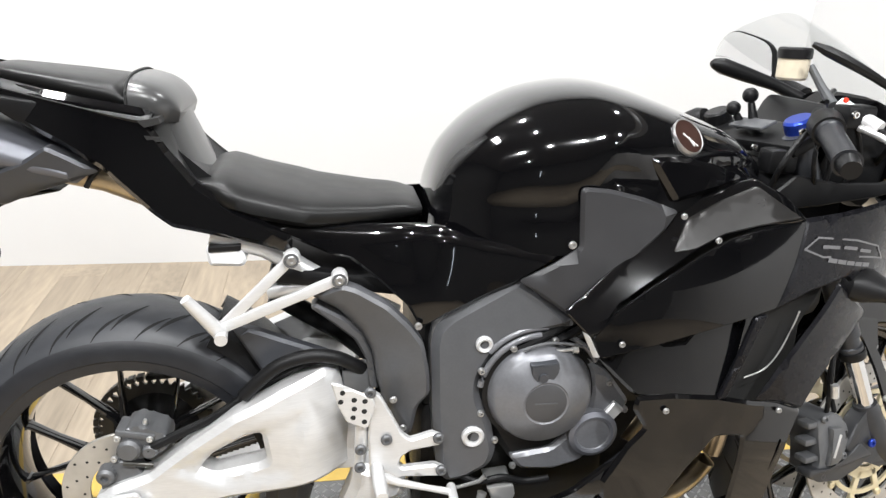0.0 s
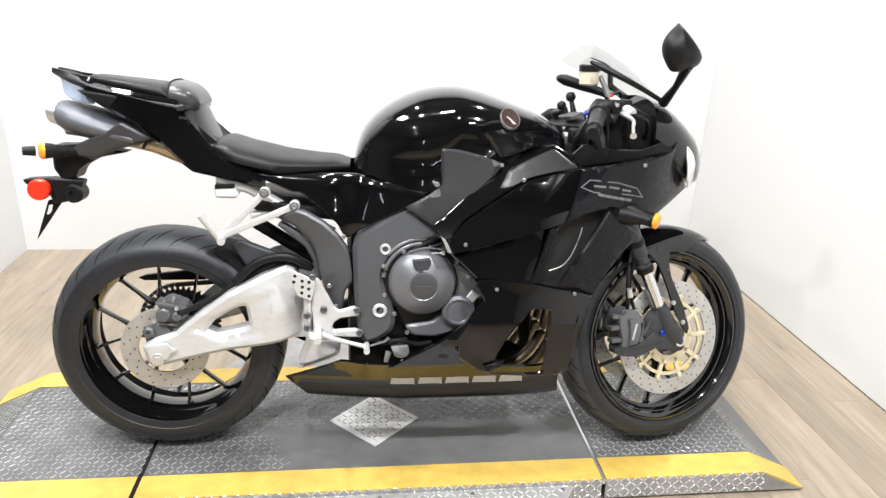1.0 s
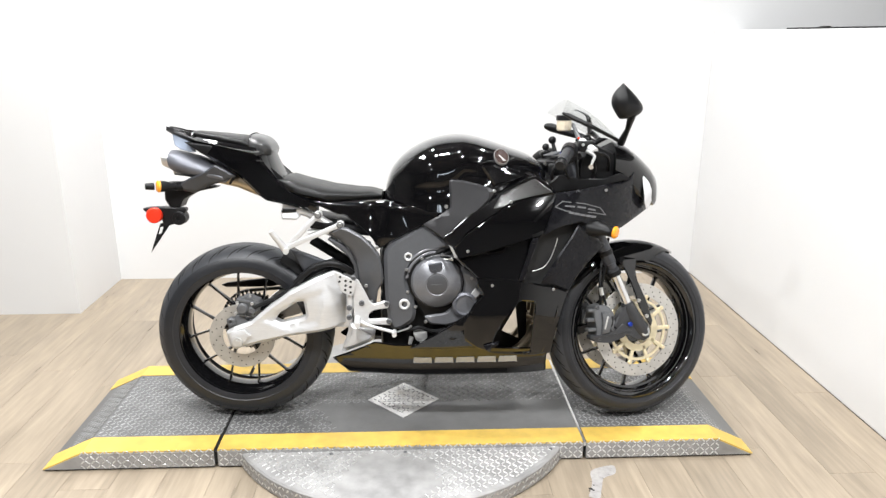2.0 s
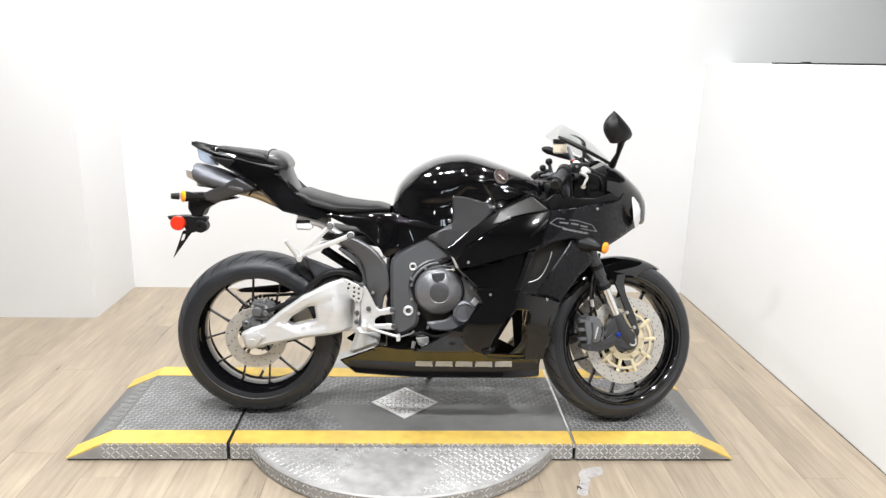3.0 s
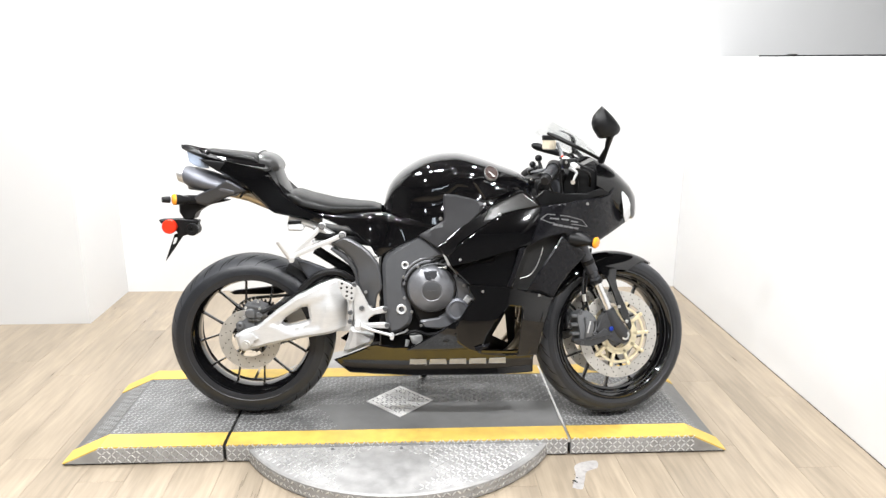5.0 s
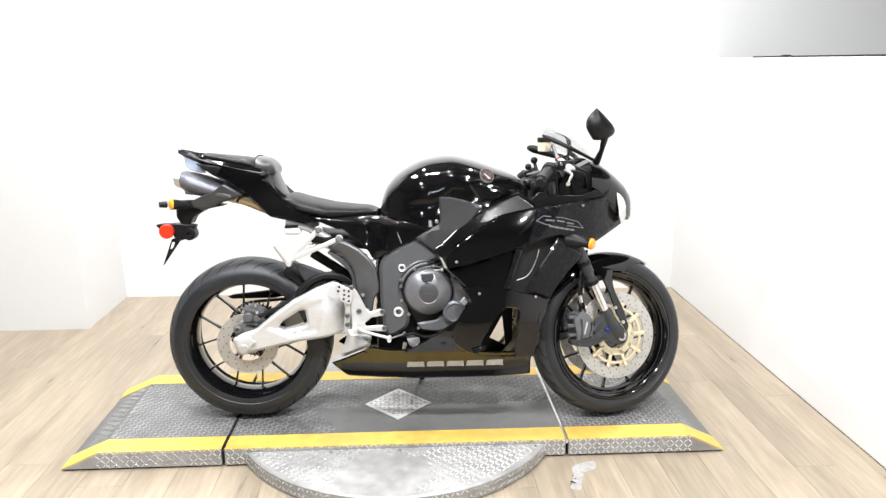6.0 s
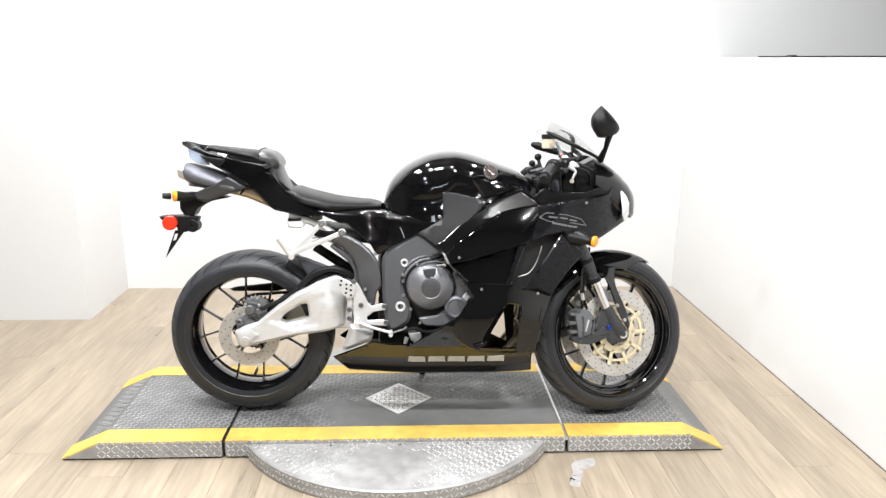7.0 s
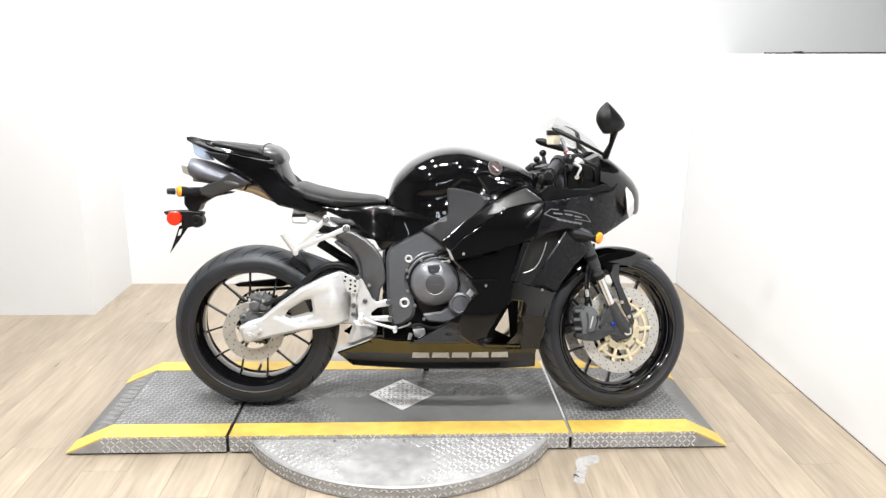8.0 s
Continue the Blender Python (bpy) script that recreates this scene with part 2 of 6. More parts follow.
plank = box((-PW / 2 + 0.0003, -PL / 2 + 0.0003, -0.006), (PW / 2 - 0.0003, PL / 2 - 0.0003, 0.0), 0.0006)
first = part("plank", plank, FLOOR, floor, smooth=0)
rest_v, rest_f = [], []
count = 0
for i in range(44):
    x = 1.545 - PW * (i + 0.5)
    if x < -4.2:
        break
    shift = (i * 0.437) % 1.0
    for j in range(-1, 8):
        y = 1.95 - PL * (j + shift)
        if y + PL / 2 < -6.2 or y - PL / 2 > 1.61:
            continue
        if y > -1.6 and x > -2.9:
            ob = first if count == 0 else new("plank", first.data)
            ob.parent = floor
            top = min(y + PL / 2, 1.62)
            ob.matrix_basis = Matrix.Translation((x, (top + y - PL / 2) / 2, 0)) @ Matrix.Diagonal((1, (top - y + PL / 2) / PL, 1, 1))
            count += 1
        else:
            b, lo, hi = len(rest_v), max(y - PL / 2, -6.05), min(y + PL / 2, 1.62)
            rest_v += [(x - PW / 2 + 0.0004, lo, 0), (x + PW / 2 - 0.0004, lo, 0), (x + PW / 2 - 0.0004, hi, 0), (x - PW / 2 + 0.0004, hi, 0)]
            rest_f.append((b, b + 1, b + 2, b + 3))
rest_me = bpy.data.meshes.new("planks")
rest_me.from_pydata(rest_v, [], rest_f)
rest_me.materials.append(FLOOR)
tagged(new("planks", rest_me), kind="stuff").parent = floor


SCUFF = mat("pale_scuff", (0.36, 0.345, 0.335), 0.35, vary=0.3, scale=60)
scuff = bmesh.new()
ring = [(0.44, -0.50), (0.462, -0.43), (0.475, -0.375), (0.51, -0.350), (0.56, -0.342), (0.552, -0.385), (0.505, -0.41), (0.488, -0.455), (0.472, -0.51)]
ring = [(p.x, p.y) for p in curve_points([(x, y, 0) for x, y in ring + ring[:1]], 4)][:-1]
scuff.faces.new([scuff.verts.new((x + 0.003 * math.sin(40 * y), y, 0.0005)) for x, y in ring])
part("floor_scuff", scuff, SCUFF, floor, "pale grey scuff mark on the planks", smooth=0)
chip = bmesh.new()
for x, y, s in ((0.452, -0.463, 0.006), (0.459, -0.470, 0.004), (0.466, -0.445, 0.003), (0.463, -0.425, 0.002), (0.446, -0.474, 0.003)):
    chip.faces.new([chip.verts.new((x + s * math.cos(a) * 1.3, y + s * math.sin(a), 0.0009)) for a in (0.3, 1.5, 2.4, 3.9, 5.2)])
part("floor_chip", chip, DARK, floor, "dark chipped spots in the floor", smooth=0)

ledge_cable = tagged(link("cable", add_tube(bmesh.new(), [(1.560 + 0.004 * math.sin(k * 1.3), 0.86 - 0.95 * k / 16, 1.3785) for k in range(17)], 0.0035, 8), DARK), "thin black cable lying on the wall ledge", "cable")
part("plug", box((1.552, 0.53, 1.3755), (1.566, 0.59, 1.386), 0.002), DARK, ledge_cable)

# ---- display platform ----
TOP = DECK_Z
platform = tagged(new("display_platform"), "low grey tread-plate display platform with yellow edge stripes", "platform")
Y0, Y1 = -0.300, 0.320
CX, CY = -0.131, 0.010
part("centre_deck", box((-0.727, Y0, 0.006), (0.463, Y1, TOP), 0.002), DECK, platform, "dark grey tread plate, smooth in patches", smooth=0)
RAMPS = ((-0.739, -1.155, -1.285), (0.474, 0.915, 1.038))
for x_in, x_top, x_foot in RAMPS:
    part("end_ramp", add_prism(bmesh.new(), [(x_in, 0.006), (x_in, TOP), (x_top, TOP), (x_foot, 0.006)], Y0, Y1, 0.0015), DECK, platform, "dark grey sloping tread plate end", smooth=0)
    part("foot_strip", box((min(x_in, x_foot) + 0.004, Y0 + 0.004, 0.0005), (max(x_in, x_foot) - 0.004, Y1 - 0.004, 0.0065)), DARK, platform, smooth=0)
    for ya, yb in ((Y0 - 0.001, -0.213), (0.237, Y1 + 0.001)):
        k = 1 if x_foot > x_in else -1
        st = add_prism(bmesh.new(), [(x_in, TOP - 0.004), (x_in, TOP + 0.0014), (x_top, TOP + 0.0014), (x_foot + k * 0.002, 0.008), (x_foot - k * 0.010, 0.006), (x_top, TOP - 0.004)], ya, yb)
        part("yellow_stripe", st, YELLOW, platform, "yellow painted edge stripe", smooth=0)
part("foot_strip", box((-0.722, Y0 + 0.004, 0.0005), (0.458, Y1 - 0.004, 0.0065)), DARK, platform, smooth=0)
for ya, yb in ((Y0 - 0.001, -0.213), (0.237, Y1 + 0.001)):
    part("yellow_stripe", box((-0.727, ya, TOP - 0.004), (0.463, yb, TOP + 0.0014)), YELLOW, platform, "yellow painted edge stripe", smooth=0)
part("seam_strip", box((0.4645, Y0 - 0.0005, 0.05), (0.4725, Y1, TOP - 0.001)), STEEL, platform, "bright metal seam strip", smooth=0)
part("seam_filler", box((-0.7375, Y0 + 0.006, 0.01), (-0.7285, Y1 - 0.006, TOP - 0.012)), DARK, platform, smooth=0)
for x0_, x1_, outline in ((-0.727, 0.463, None), (-0.739, None, RAMPS[0]), (0.474, None, RAMPS[1])):
    pts = [(x0_, 0.0075), (x1_, 0.0075), (x1_, TOP - 0.004), (x0_, TOP - 0.004)] if outline is None else [(outline[0], 0.0075), (outline[2] - 0.008 * (1 if outline[2] > 0 else -1), 0.0075), (outline[1], TOP - 0.004), (outline[0], TOP - 0.004)]
    part("skirt_plate", add_prism(bmesh.new(), pts, Y0 - 0.0035, Y0), TREAD, platform, "silver tread plate skirt", smooth=0)


def treads(origin, u, v, size_u, size_v, keep, pitch=0.0175, tall=0.0017):
    """Raised lozenges in two alternating directions over a flat field."""
    o, u, v = Vector(origin), Vector(u), Vector(v)
    w = u.cross(v)
    verts, faces = [], []
    for i in range(int(size_u / pitch) + 1):
        for j in range(int(size_v / pitch) + 1):
            a, b = (i + 0.5) * pitch, (j + 0.5) * pitch
            if not keep(a, b):
                continue
            s = 1 if (i + j) % 2 else -1
            c, d = 0.7071, 0.7071 * s
            base = len(verts)
            for k, (l, h, t) in enumerate(((-0.0098, 0, 0), (-0.005, -0.0023, 0), (0.005, -0.0023, 0), (0.0098, 0, 0), (0.005, 0.0023, 0), (-0.005, 0.0023, 0), (-0.007, 0, tall), (0.007, 0, tall))):
                verts.append(o + u * (a + c * l - d * h) + v * (b + d * l + c * h) + w * t)
            for f in ((0, 1, 6), (1, 2, 7, 6), (2, 3, 7), (3, 4, 7), (4, 5, 6, 7), (5, 0, 6)):
                faces.append([base + q for q in f])
    me = bpy.data.meshes.new("treads")
    me.from_pydata([tuple(p) for p in verts], [], faces)
    return me


def tread_part(me, material, parent):
    me.materials.append(DECK_TREAD if material == DECK else BRIGHT_TREAD)
    ob = new("raised_treads", me)
    ob.parent = parent
    return tagged(ob, "raised lozenge treads", kind="stuff")


def blank(x, y, cx, cy, rx, ry):
    """True inside an ellipse where the treads are left out, with a ragged border."""
    d = ((x - cx) / rx) ** 2 + ((y - cy) / ry) ** 2
    return d + 0.5 * noise.noise(Vector((x * 14, y * 14, 0.3))) < 1.0


def off_diamond(x, y):
    return abs(x - CX) + abs(y - 0.006) > 0.146 and not (y < -0.012 and blank(x, y, 0.04, -0.12, 0.46, 0.30))


EX, EY, EZ = (1, 0, 0), (0, 1, 0), (0, 0, 1)
tread_part(treads((-0.722, -0.207, TOP), EX, EY, 1.180, 0.43, lambda a, b: off_diamond(a - 0.722, b - 0.207)), DECK, platform)
tread_part(treads((-1.152, -0.207, TOP), EX, EY, 0.405, 0.43, lambda a, b: True), DECK, platform)
tread_part(treads((0.479, -0.207, TOP), EX, EY, 0.430, 0.43, lambda a, b: True), DECK, platform)
sl = Vector((0.130, 0, TOP)).normalized()
tread_part(treads((-1.283, -0.207, 0.004), sl, EY, 0.135, 0.43, lambda a, b: True), DECK, platform)
sr = Vector((0.123, 0, -TOP)).normalized()
tread_part(treads((0.917, -0.207, TOP), sr, EY, 0.13, 0.43, lambda a, b: True), DECK, platform)
for x0_, wide in ((-0.725, 1.185), (-1.165, 0.425), (0.476, 0.44)):
    tread_part(treads((x0_, Y0 - 0.0035, 0.006), EX, EZ, wide, 0.05, lambda a, b: True, 0.0165), TREAD, platform)
dm = 0.130
plate = part("diamond_plate", add_prism(bmesh.new(), [(CX + dm, -0.006), (CX, -0.006 + dm), (CX - dm, -0.006), (CX, -0.006 - dm)], 0, 0.0025), BARE, platform, "bare silver diamond-shaped tread plate", smooth=0, m=Matrix.Translation((0, 0, TOP)) @ Matrix.Rotation(radians(90), 4, "X") @ Matrix.Diagonal((1, 1, 1, 1)))
tread_part(treads((CX - dm, 0.006 - dm, TOP + 0.0025), EX, EY, 2 * dm, 2 * dm, lambda a, b: abs(a - dm) + abs(b - dm) < dm - 0.012, 0.0175), TREAD, platform)

turn = bmesh.new()
add_lathe(turn, [(0.0, 0.052), (0.600, 0.052), (0.606, 0.047), (0.608, 0.004), (0.0, 0.004)], 128, Matrix.Translation((CX, CY, 0)) @ Matrix.Rotation(radians(90), 4, "X"), closed=False)
turntable = tagged(link("turntable", turn, TREAD), "round silver tread-plate turntable base under the platform", "turntable")
tread_part(treads((CX - 0.6, CY - 0.6, 0.052), EX, EY, 1.2, 0.29, lambda a, b: math.hypot(a - 0.6, b - 0.6) < 0.588 and not blank(a - 0.6 + CX, b - 0.6 + CY, -0.17, -0.46, 0.16, 0.13)), TREAD, turntable)
rimt, rimf = [], []
for k in range(104):
    ang = math.pi * (1.04 + 0.92 * (k + 0.5) / 104)
    for row in range(2):
        s = 1 if (k + row) % 2 else -1
        c0 = Vector((CX + 0.609 * math.cos(ang), CY + 0.609 * math.sin(ang), 0.016 + 0.022 * row))
        tg, nn = Vector((-math.sin(ang), math.cos(ang), 0)), Vector((math.cos(ang), math.sin(ang), 0))
        base = len(rimt)
        for l, h, t in ((-0.010, 0, 0), (-0.004, -0.003, 0), (0.004, -0.003, 0), (0.010, 0, 0), (0.004, 0.003, 0), (-0.004, 0.003, 0), (-0.005, 0, 0.0014), (0.005, 0, 0.0014)):
            rimt.append(tuple(c0 + tg * 0.7071 * (l - s * h) + Vector((0, 0, 0.7071 * (s * l + h))) + nn * (t - 0.001)))
        rimf += [[base + q for q in f] for f in ((0, 1, 6), (1, 2, 7, 6), (2, 3, 7), (3, 4, 7), (4, 5, 6, 7), (5, 0, 6))]
me = bpy.data.meshes.new("treads")
me.from_pydata(rimt, [], rimf)
tread_part(me, TREAD, turntable)
for x in (-0.361, -0.123, 0.115, 0.352):
    part("turntable_screw", add_lathe(bmesh.new(), [(0.0, 0.0555), (0.004, 0.0555), (0.0055, 0.054), (0.0055, 0.051), (0.0, 0.051)], 12, Matrix.Translation((x, -0.318, 0)) @ Matrix.Rotation(radians(90), 4, "X"), closed=False), CASTING, turntable)
part("foot_strip", add_lathe(bmesh.new(), [(0.0, 0.0045), (0.590, 0.0045), (0.590, 0.0005), (0.0, 0.0005)], 96, Matrix.Translation((CX, CY, 0)) @ Matrix.Rotation(radians(90), 4, "X"), closed=False), DARK, turntable)

# ---- motorcycle ----
def inside(p, poly):
    x, z = p
    hit = False
    for (x0, z0), (x1, z1) in zip(poly, poly[1:] + poly[:1]):
        if (z0 > z) != (z1 > z) and x < (x1 - x0) * (z - z0) / (z1 - z0) + x0:
            hit = not hit
    return hit


def border_gap(p, poly):
    best = 9.0
    q = Vector(p)
    for a, b in zip(poly, poly[1:] + poly[:1]):
        a, b = Vector(a), Vector(b)
        d = b - a
        u = max(0.0, min(1.0, (q - a).dot(d) / max(d.dot(d), 1e-12)))
        best = min(best, (q - a - u * d).length)
    return best


def surf(*ctrl):
    """A smooth sheet y(x, z) through a few places (x, z, y)."""
    c = np.array(ctrl, float)
    n = len(c)
    r2 = ((c[:, None, :2] - c[None, :, :2]) ** 2).sum(-1)
    k = np.where(r2 > 0, r2 * np.log(np.maximum(r2, 1e-12)), 0) + 1e-4 * np.eye(n)
    p = np.c_[np.ones(n), c[:, :2]]
    w = np.linalg.solve(np.block([[k, p], [p.T, np.zeros((3, 3))]]), np.r_[c[:, 2], 0, 0, 0])

    def at(x, z):
        r = (c[:, 0] - x) ** 2 + (c[:, 1] - z) ** 2
        return float(w[:n] @ np.where(r > 0, r * np.log(np.maximum(r, 1e-12)), 0) + w[n] + w[n + 1] * x + w[n + 2] * z)
    return at


def refine(poly, step):
    out = []
    for a, b in zip(poly, poly[1:] + poly[:1]):
        a, b = Vector(a), Vector(b)
        k = max(1, int((b - a).length / step))
        out += [tuple(a + (b - a) * (i / k)) for i in range(k)]
    return out


def rounded(poly, r=0.006, k=3):
    """Cuts the corners of an outline round."""
    out = []
    n = len(poly)
    for i in range(n):
        p, a, b = Vector(poly[i]), Vector(poly[i - 1]), Vector(poly[(i + 1) % n])
        ra, rb = min(r, (a - p).length * 0.4), min(r, (b - p).length * 0.4)
        u, v = p + (a - p).normalized() * ra, p + (b - p).normalized() * rb
        for j in range(k + 1):
            t = j / k
            out.append(tuple(u * (1 - t) ** 2 + p * 2 * t * (1 - t) + v * t * t))
    return out


def panel(outline, depth, thick=0.004, holes=(), edge=0.005, step=0.018, side=-1, corner=0.006):
    """A thin moulded panel over an outline of (x, z), on the sheet y = depth(x, z), with rolled edges. side=1 mirrors it."""
    from mathutils.geometry import delaunay_2d_cdt
    loops = [refine(rounded(list(l), corner), step) for l in (outline, *holes)]
    pts, edges, rim = [], [], []
    for loop in loops:
        s0 = len(pts)
        pts += loop
        edges += [(s0 + i, s0 + (i + 1) % len(loop)) for i in range(len(loop))]
    rim = set(range(len(pts)))

    def free(p):
        return inside(p, loops[0]) and not any(inside(p, h) for h in loops[1:])
    for loop in loops:
        n = len(loop)
        for i in range(n):
            a, p, b = Vector(loop[i - 1]), Vector(loop[i]), Vector(loop[(i + 1) % n])
            d = (b - a).normalized()
            for q in (p + Vector((d.y, -d.x)) * edge, p - Vector((d.y, -d.x)) * edge):
                if free(q) and min(border_gap(q, l) for l in loops) > 0.8 * edge:
                    pts.append(tuple(q))
    xs, zs = [p[0] for p in loops[0]], [p[1] for p in loops[0]]
    x = min(xs) + step / 2
    while x < max(xs):
        z = min(zs) + step / 2
        while z < max(zs):
            if free((x, z)) and min(border_gap((x, z), l) for l in loops) > 1.5 * edge + step * 0.3:
                pts.append((x, z))
            z += step
        x += step
    v2, _, tris, orig, _, _ = delaunay_2d_cdt([Vector(p) for p in pts], edges, [], 0, 1e-6)
    bm = bmesh.new()
    front, back = [], []
    for i, v in enumerate(v2):
        y = depth(v.x, v.y)
        low = edge if any(o in rim for o in orig[i]) else 0.0
        front.append(bm.verts.new((v.x, -side * y - side * low, v.y)))
        back.append(bm.verts.new((v.x, -side * y - side * max(thick, low + 0.001), v.y)))
    used = {}
    for t in tris:
        c = (sum((v2[i].x for i in t)) / 3, sum((v2[i].y for i in t)) / 3)
        if free(c):
            bm.faces.new([front[i] for i in t])
            bm.faces.new([back[i] for i in reversed(t)])
            for a, b in zip(t, (*t[1:], t[0])):
                used[(a, b)] = True
    for a, b in used:
        if (b, a) not in used:
            bm.faces.new((front[b], front[a], back[a], back[b]))
    loose = [v for v in bm.verts if not v.link_faces]
    bmesh.ops.delete(bm, geom=loose, context="VERTS")
    return bm


def add_bolt(bm, at, r=0.006, h=0.004, m=None):
    """A round screw head with a socket, facing the near side."""
    m = (m or Matrix()) @ Matrix.Translation(at)
    return add_lathe(bm, [(r, 0.0), (r, -h * 0.6), (r * 0.75, -h), (r * 0.45, -h), (r * 0.4, -h * 0.4), (0.0, -h * 0.4)], 14, m, closed=False)


def heads(name, places, material, parent, r=0.007, h=0.006, m=None):
    """One screw head an object, all on one mesh."""
    shared = None
    for at in places:
        at = (m or Matrix()) @ Vector(at)
        if shared is None:
            first = part(name, add_bolt(bmesh.new(), (0, 0, 0), r, h), material, parent)
            shared = first.data
            ob = first
        else:
            ob = new(name, shared)
            ob.parent = parent
        ob.matrix_basis = Matrix.Translation(at)


def flat(y):
    return lambda x, z: y


bike = tagged(new("motorcycle"), "gloss black sport motorcycle with silver swingarm leaning on its side stand", "motorcycle")
bike.matrix_world = pose(0, BIKE_Y, DECK_Z, -BIKE_LEAN)
REAR = Matrix.Translation((-0.668, 0, 0.300))
FRONT_AT = Vector((0.687, 0, 0.297))
AXIS = Vector((-math.sin(radians(24)), 0, math.cos(radians(24))))
PIVOT = FRONT_AT + Vector((-0.036, 0, 0))
STEER = Matrix.Translation(PIVOT) @ Matrix.Rotation(radians(10), 4, AXIS) @ Matrix.Translation(-PIVOT)
HEAD_AT = FRONT_AT + AXIS * 0.60
# wheel and fork stand turned to full lock, leaning a little more than the frame
LOCK = Matrix.Translation(HEAD_AT) @ Matrix.Rotation(radians(-3.2), 4, "X") @ Matrix.Rotation(radians(14.8), 4, AXIS) @ Matrix.Translation(Vector((-0.0254, 0, -0.0059)) - HEAD_AT)
FRONT = LOCK @ Matrix.Translation(FRONT_AT)


# wheels
def tyre_mesh(r, w, rim):
    prof = []
    for i in range(25):
        a = math.pi * (i / 24 - 0.5)
        prof.append((r - 0.33 * w * (1 - math.cos(a)) ** 1.15, w / 2 * math.sin(a)))
    prof += [(r - 0.36 * w, w * 0.503), (r - 0.375 * w, w * 0.493), (r - 0.42 * w, w * 0.488), (r - 0.47 * w, w * 0.475), (r - 0.475 * w, w * 0.466), (rim + 0.016, w * 0.43), (rim + 0.004, w * 0.39), (rim, w * 0.36), (rim, -w * 0.36), (rim + 0.004, -w * 0.39), (rim + 0.016, -w * 0.43), (r - 0.475 * w, -w * 0.466), (r - 0.47 * w, -w * 0.475), (r - 0.42 * w, -w * 0.488), (r - 0.375 * w, -w * 0.493), (r - 0.36 * w, -w * 0.503)]
    bm = add_lathe(bmesh.new(), prof, 120)
    for f in bm.faces:
        c = f.calc_center_median()
        if math.hypot(c.x, c.z) < r - 0.20 * w:
            f.material_index = 1
    return bm


def groove_mesh(r, w, grooves):
    bm = bmesh.new()

    def on(a, s):
        b = math.asin(max(-1, min(1, s)))
        rr = r - 0.33 * w * (1 - math.cos(b)) ** 1.15 + 0.0006
        return Vector((rr * math.cos(a), s * w / 2, rr * math.sin(a)))
    for i in range(grooves):
        for side in (-1, 1):
            a0 = 2 * math.pi * (i + (0.5 if side > 0 else 0)) / grooves
            for shift, s0, s1, wide in ((0.0, 0.22, 0.80, 0.010), (0.45, 0.50, 0.92, 0.008)):
                a1 = a0 + shift * 2 * math.pi / grooves
                n = 7
                left, right = [], []
                for k in range(n + 1):
                    u = k / n
                    s = side * (s0 + (s1 - s0) * u)
                    a = a1 + 0.16 * u
                    half = wide / r * 0.5 * math.sin(math.pi * min(0.95, max(0.12, u)))
                    left.append(bm.verts.new(on(a - half, s)))
                    right.append(bm.verts.new(on(a + half, s)))
                for k in range(n):
                    bm.faces.new((left[k], left[k + 1], right[k + 1], right[k]))
    return bm


def rim_mesh(half, hub_half):
    """Drop-centre rim and hub."""
    bm = bmesh.new()
    near = [(0.239, half), (0.234, half + 0.001), (0.231, half - 0.004), (0.223, half - 0.008), (0.220, half - 0.016), (0.217, half - 0.017), (0.212, half - 0.030), (0.203, half * 0.4)]
    outer = [(0.239, half - 0.006), (0.229, half - 0.010), (0.224, half - 0.022), (0.210, half * 0.45)]
    add_lathe(bm, [*near, (0.200, 0), *[(a, -b) for a, b in near[::-1]], *[(a, -b) for a, b in outer], *outer[::-1]], 120)
    add_lathe(bm, [(0.02, -hub_half), (0.045, -hub_half), (0.052, -hub_half * 0.7), (0.058, -0.02), (0.058, 0.02), (0.052, hub_half * 0.7), (0.045, hub_half), (0.02, hub_half)], 48)
    return bm


def spokes(wheel, start, m):
    """Twelve thin spokes in six pairs; two meshes serve them all."""
    for s in (-1, 1):
        bm = bmesh.new()
        p0 = Vector((0.05 * math.cos(s * 0.10), 0, 0.05 * math.sin(s * 0.10)))
        p1 = Vector((0.095 * math.cos(s * 0.08), 0, 0.095 * math.sin(s * 0.08)))
        p2 = Vector((0.203 * math.cos(s * 0.27), 0, 0.203 * math.sin(s * 0.27)))
        d = (p2 - p0).normalized()
        n = Vector((-d.z, 0, d.x))
        rings = []
        for p, wide, deep in ((p0, 0.009, 0.022), (p1, 0.0058, 0.014), ((p1 + p2) / 2, 0.0033, 0.010), (p2 * 0.97, 0.0036, 0.011), (p2, 0.008, 0.016)):
            rings.append([bm.verts.new(p + n * wide * c + Vector((0, deep * e, 0))) for c, e in ((-1, -0.55), (-0.5, -1), (0.5, -1), (1, -0.55), (1, 0.55), (0.5, 1), (-0.5, 1), (-1, 0.55))])
        for g, h in zip(rings, rings[1:]):
            for k in range(8):
                bm.faces.new((g[k], g[(k + 1) % 8], h[(k + 1) % 8], h[k]))
        first = None
        for i in range(6):
            if first is None:
                first = ob = part("spoke", bm, RIM, wheel)
            else:
                ob = new("spoke", first.data)
                ob.parent = wheel
            ob.matrix_basis = m @ Matrix.Rotation(-(start + math.pi / 3 * i), 4, "Y")


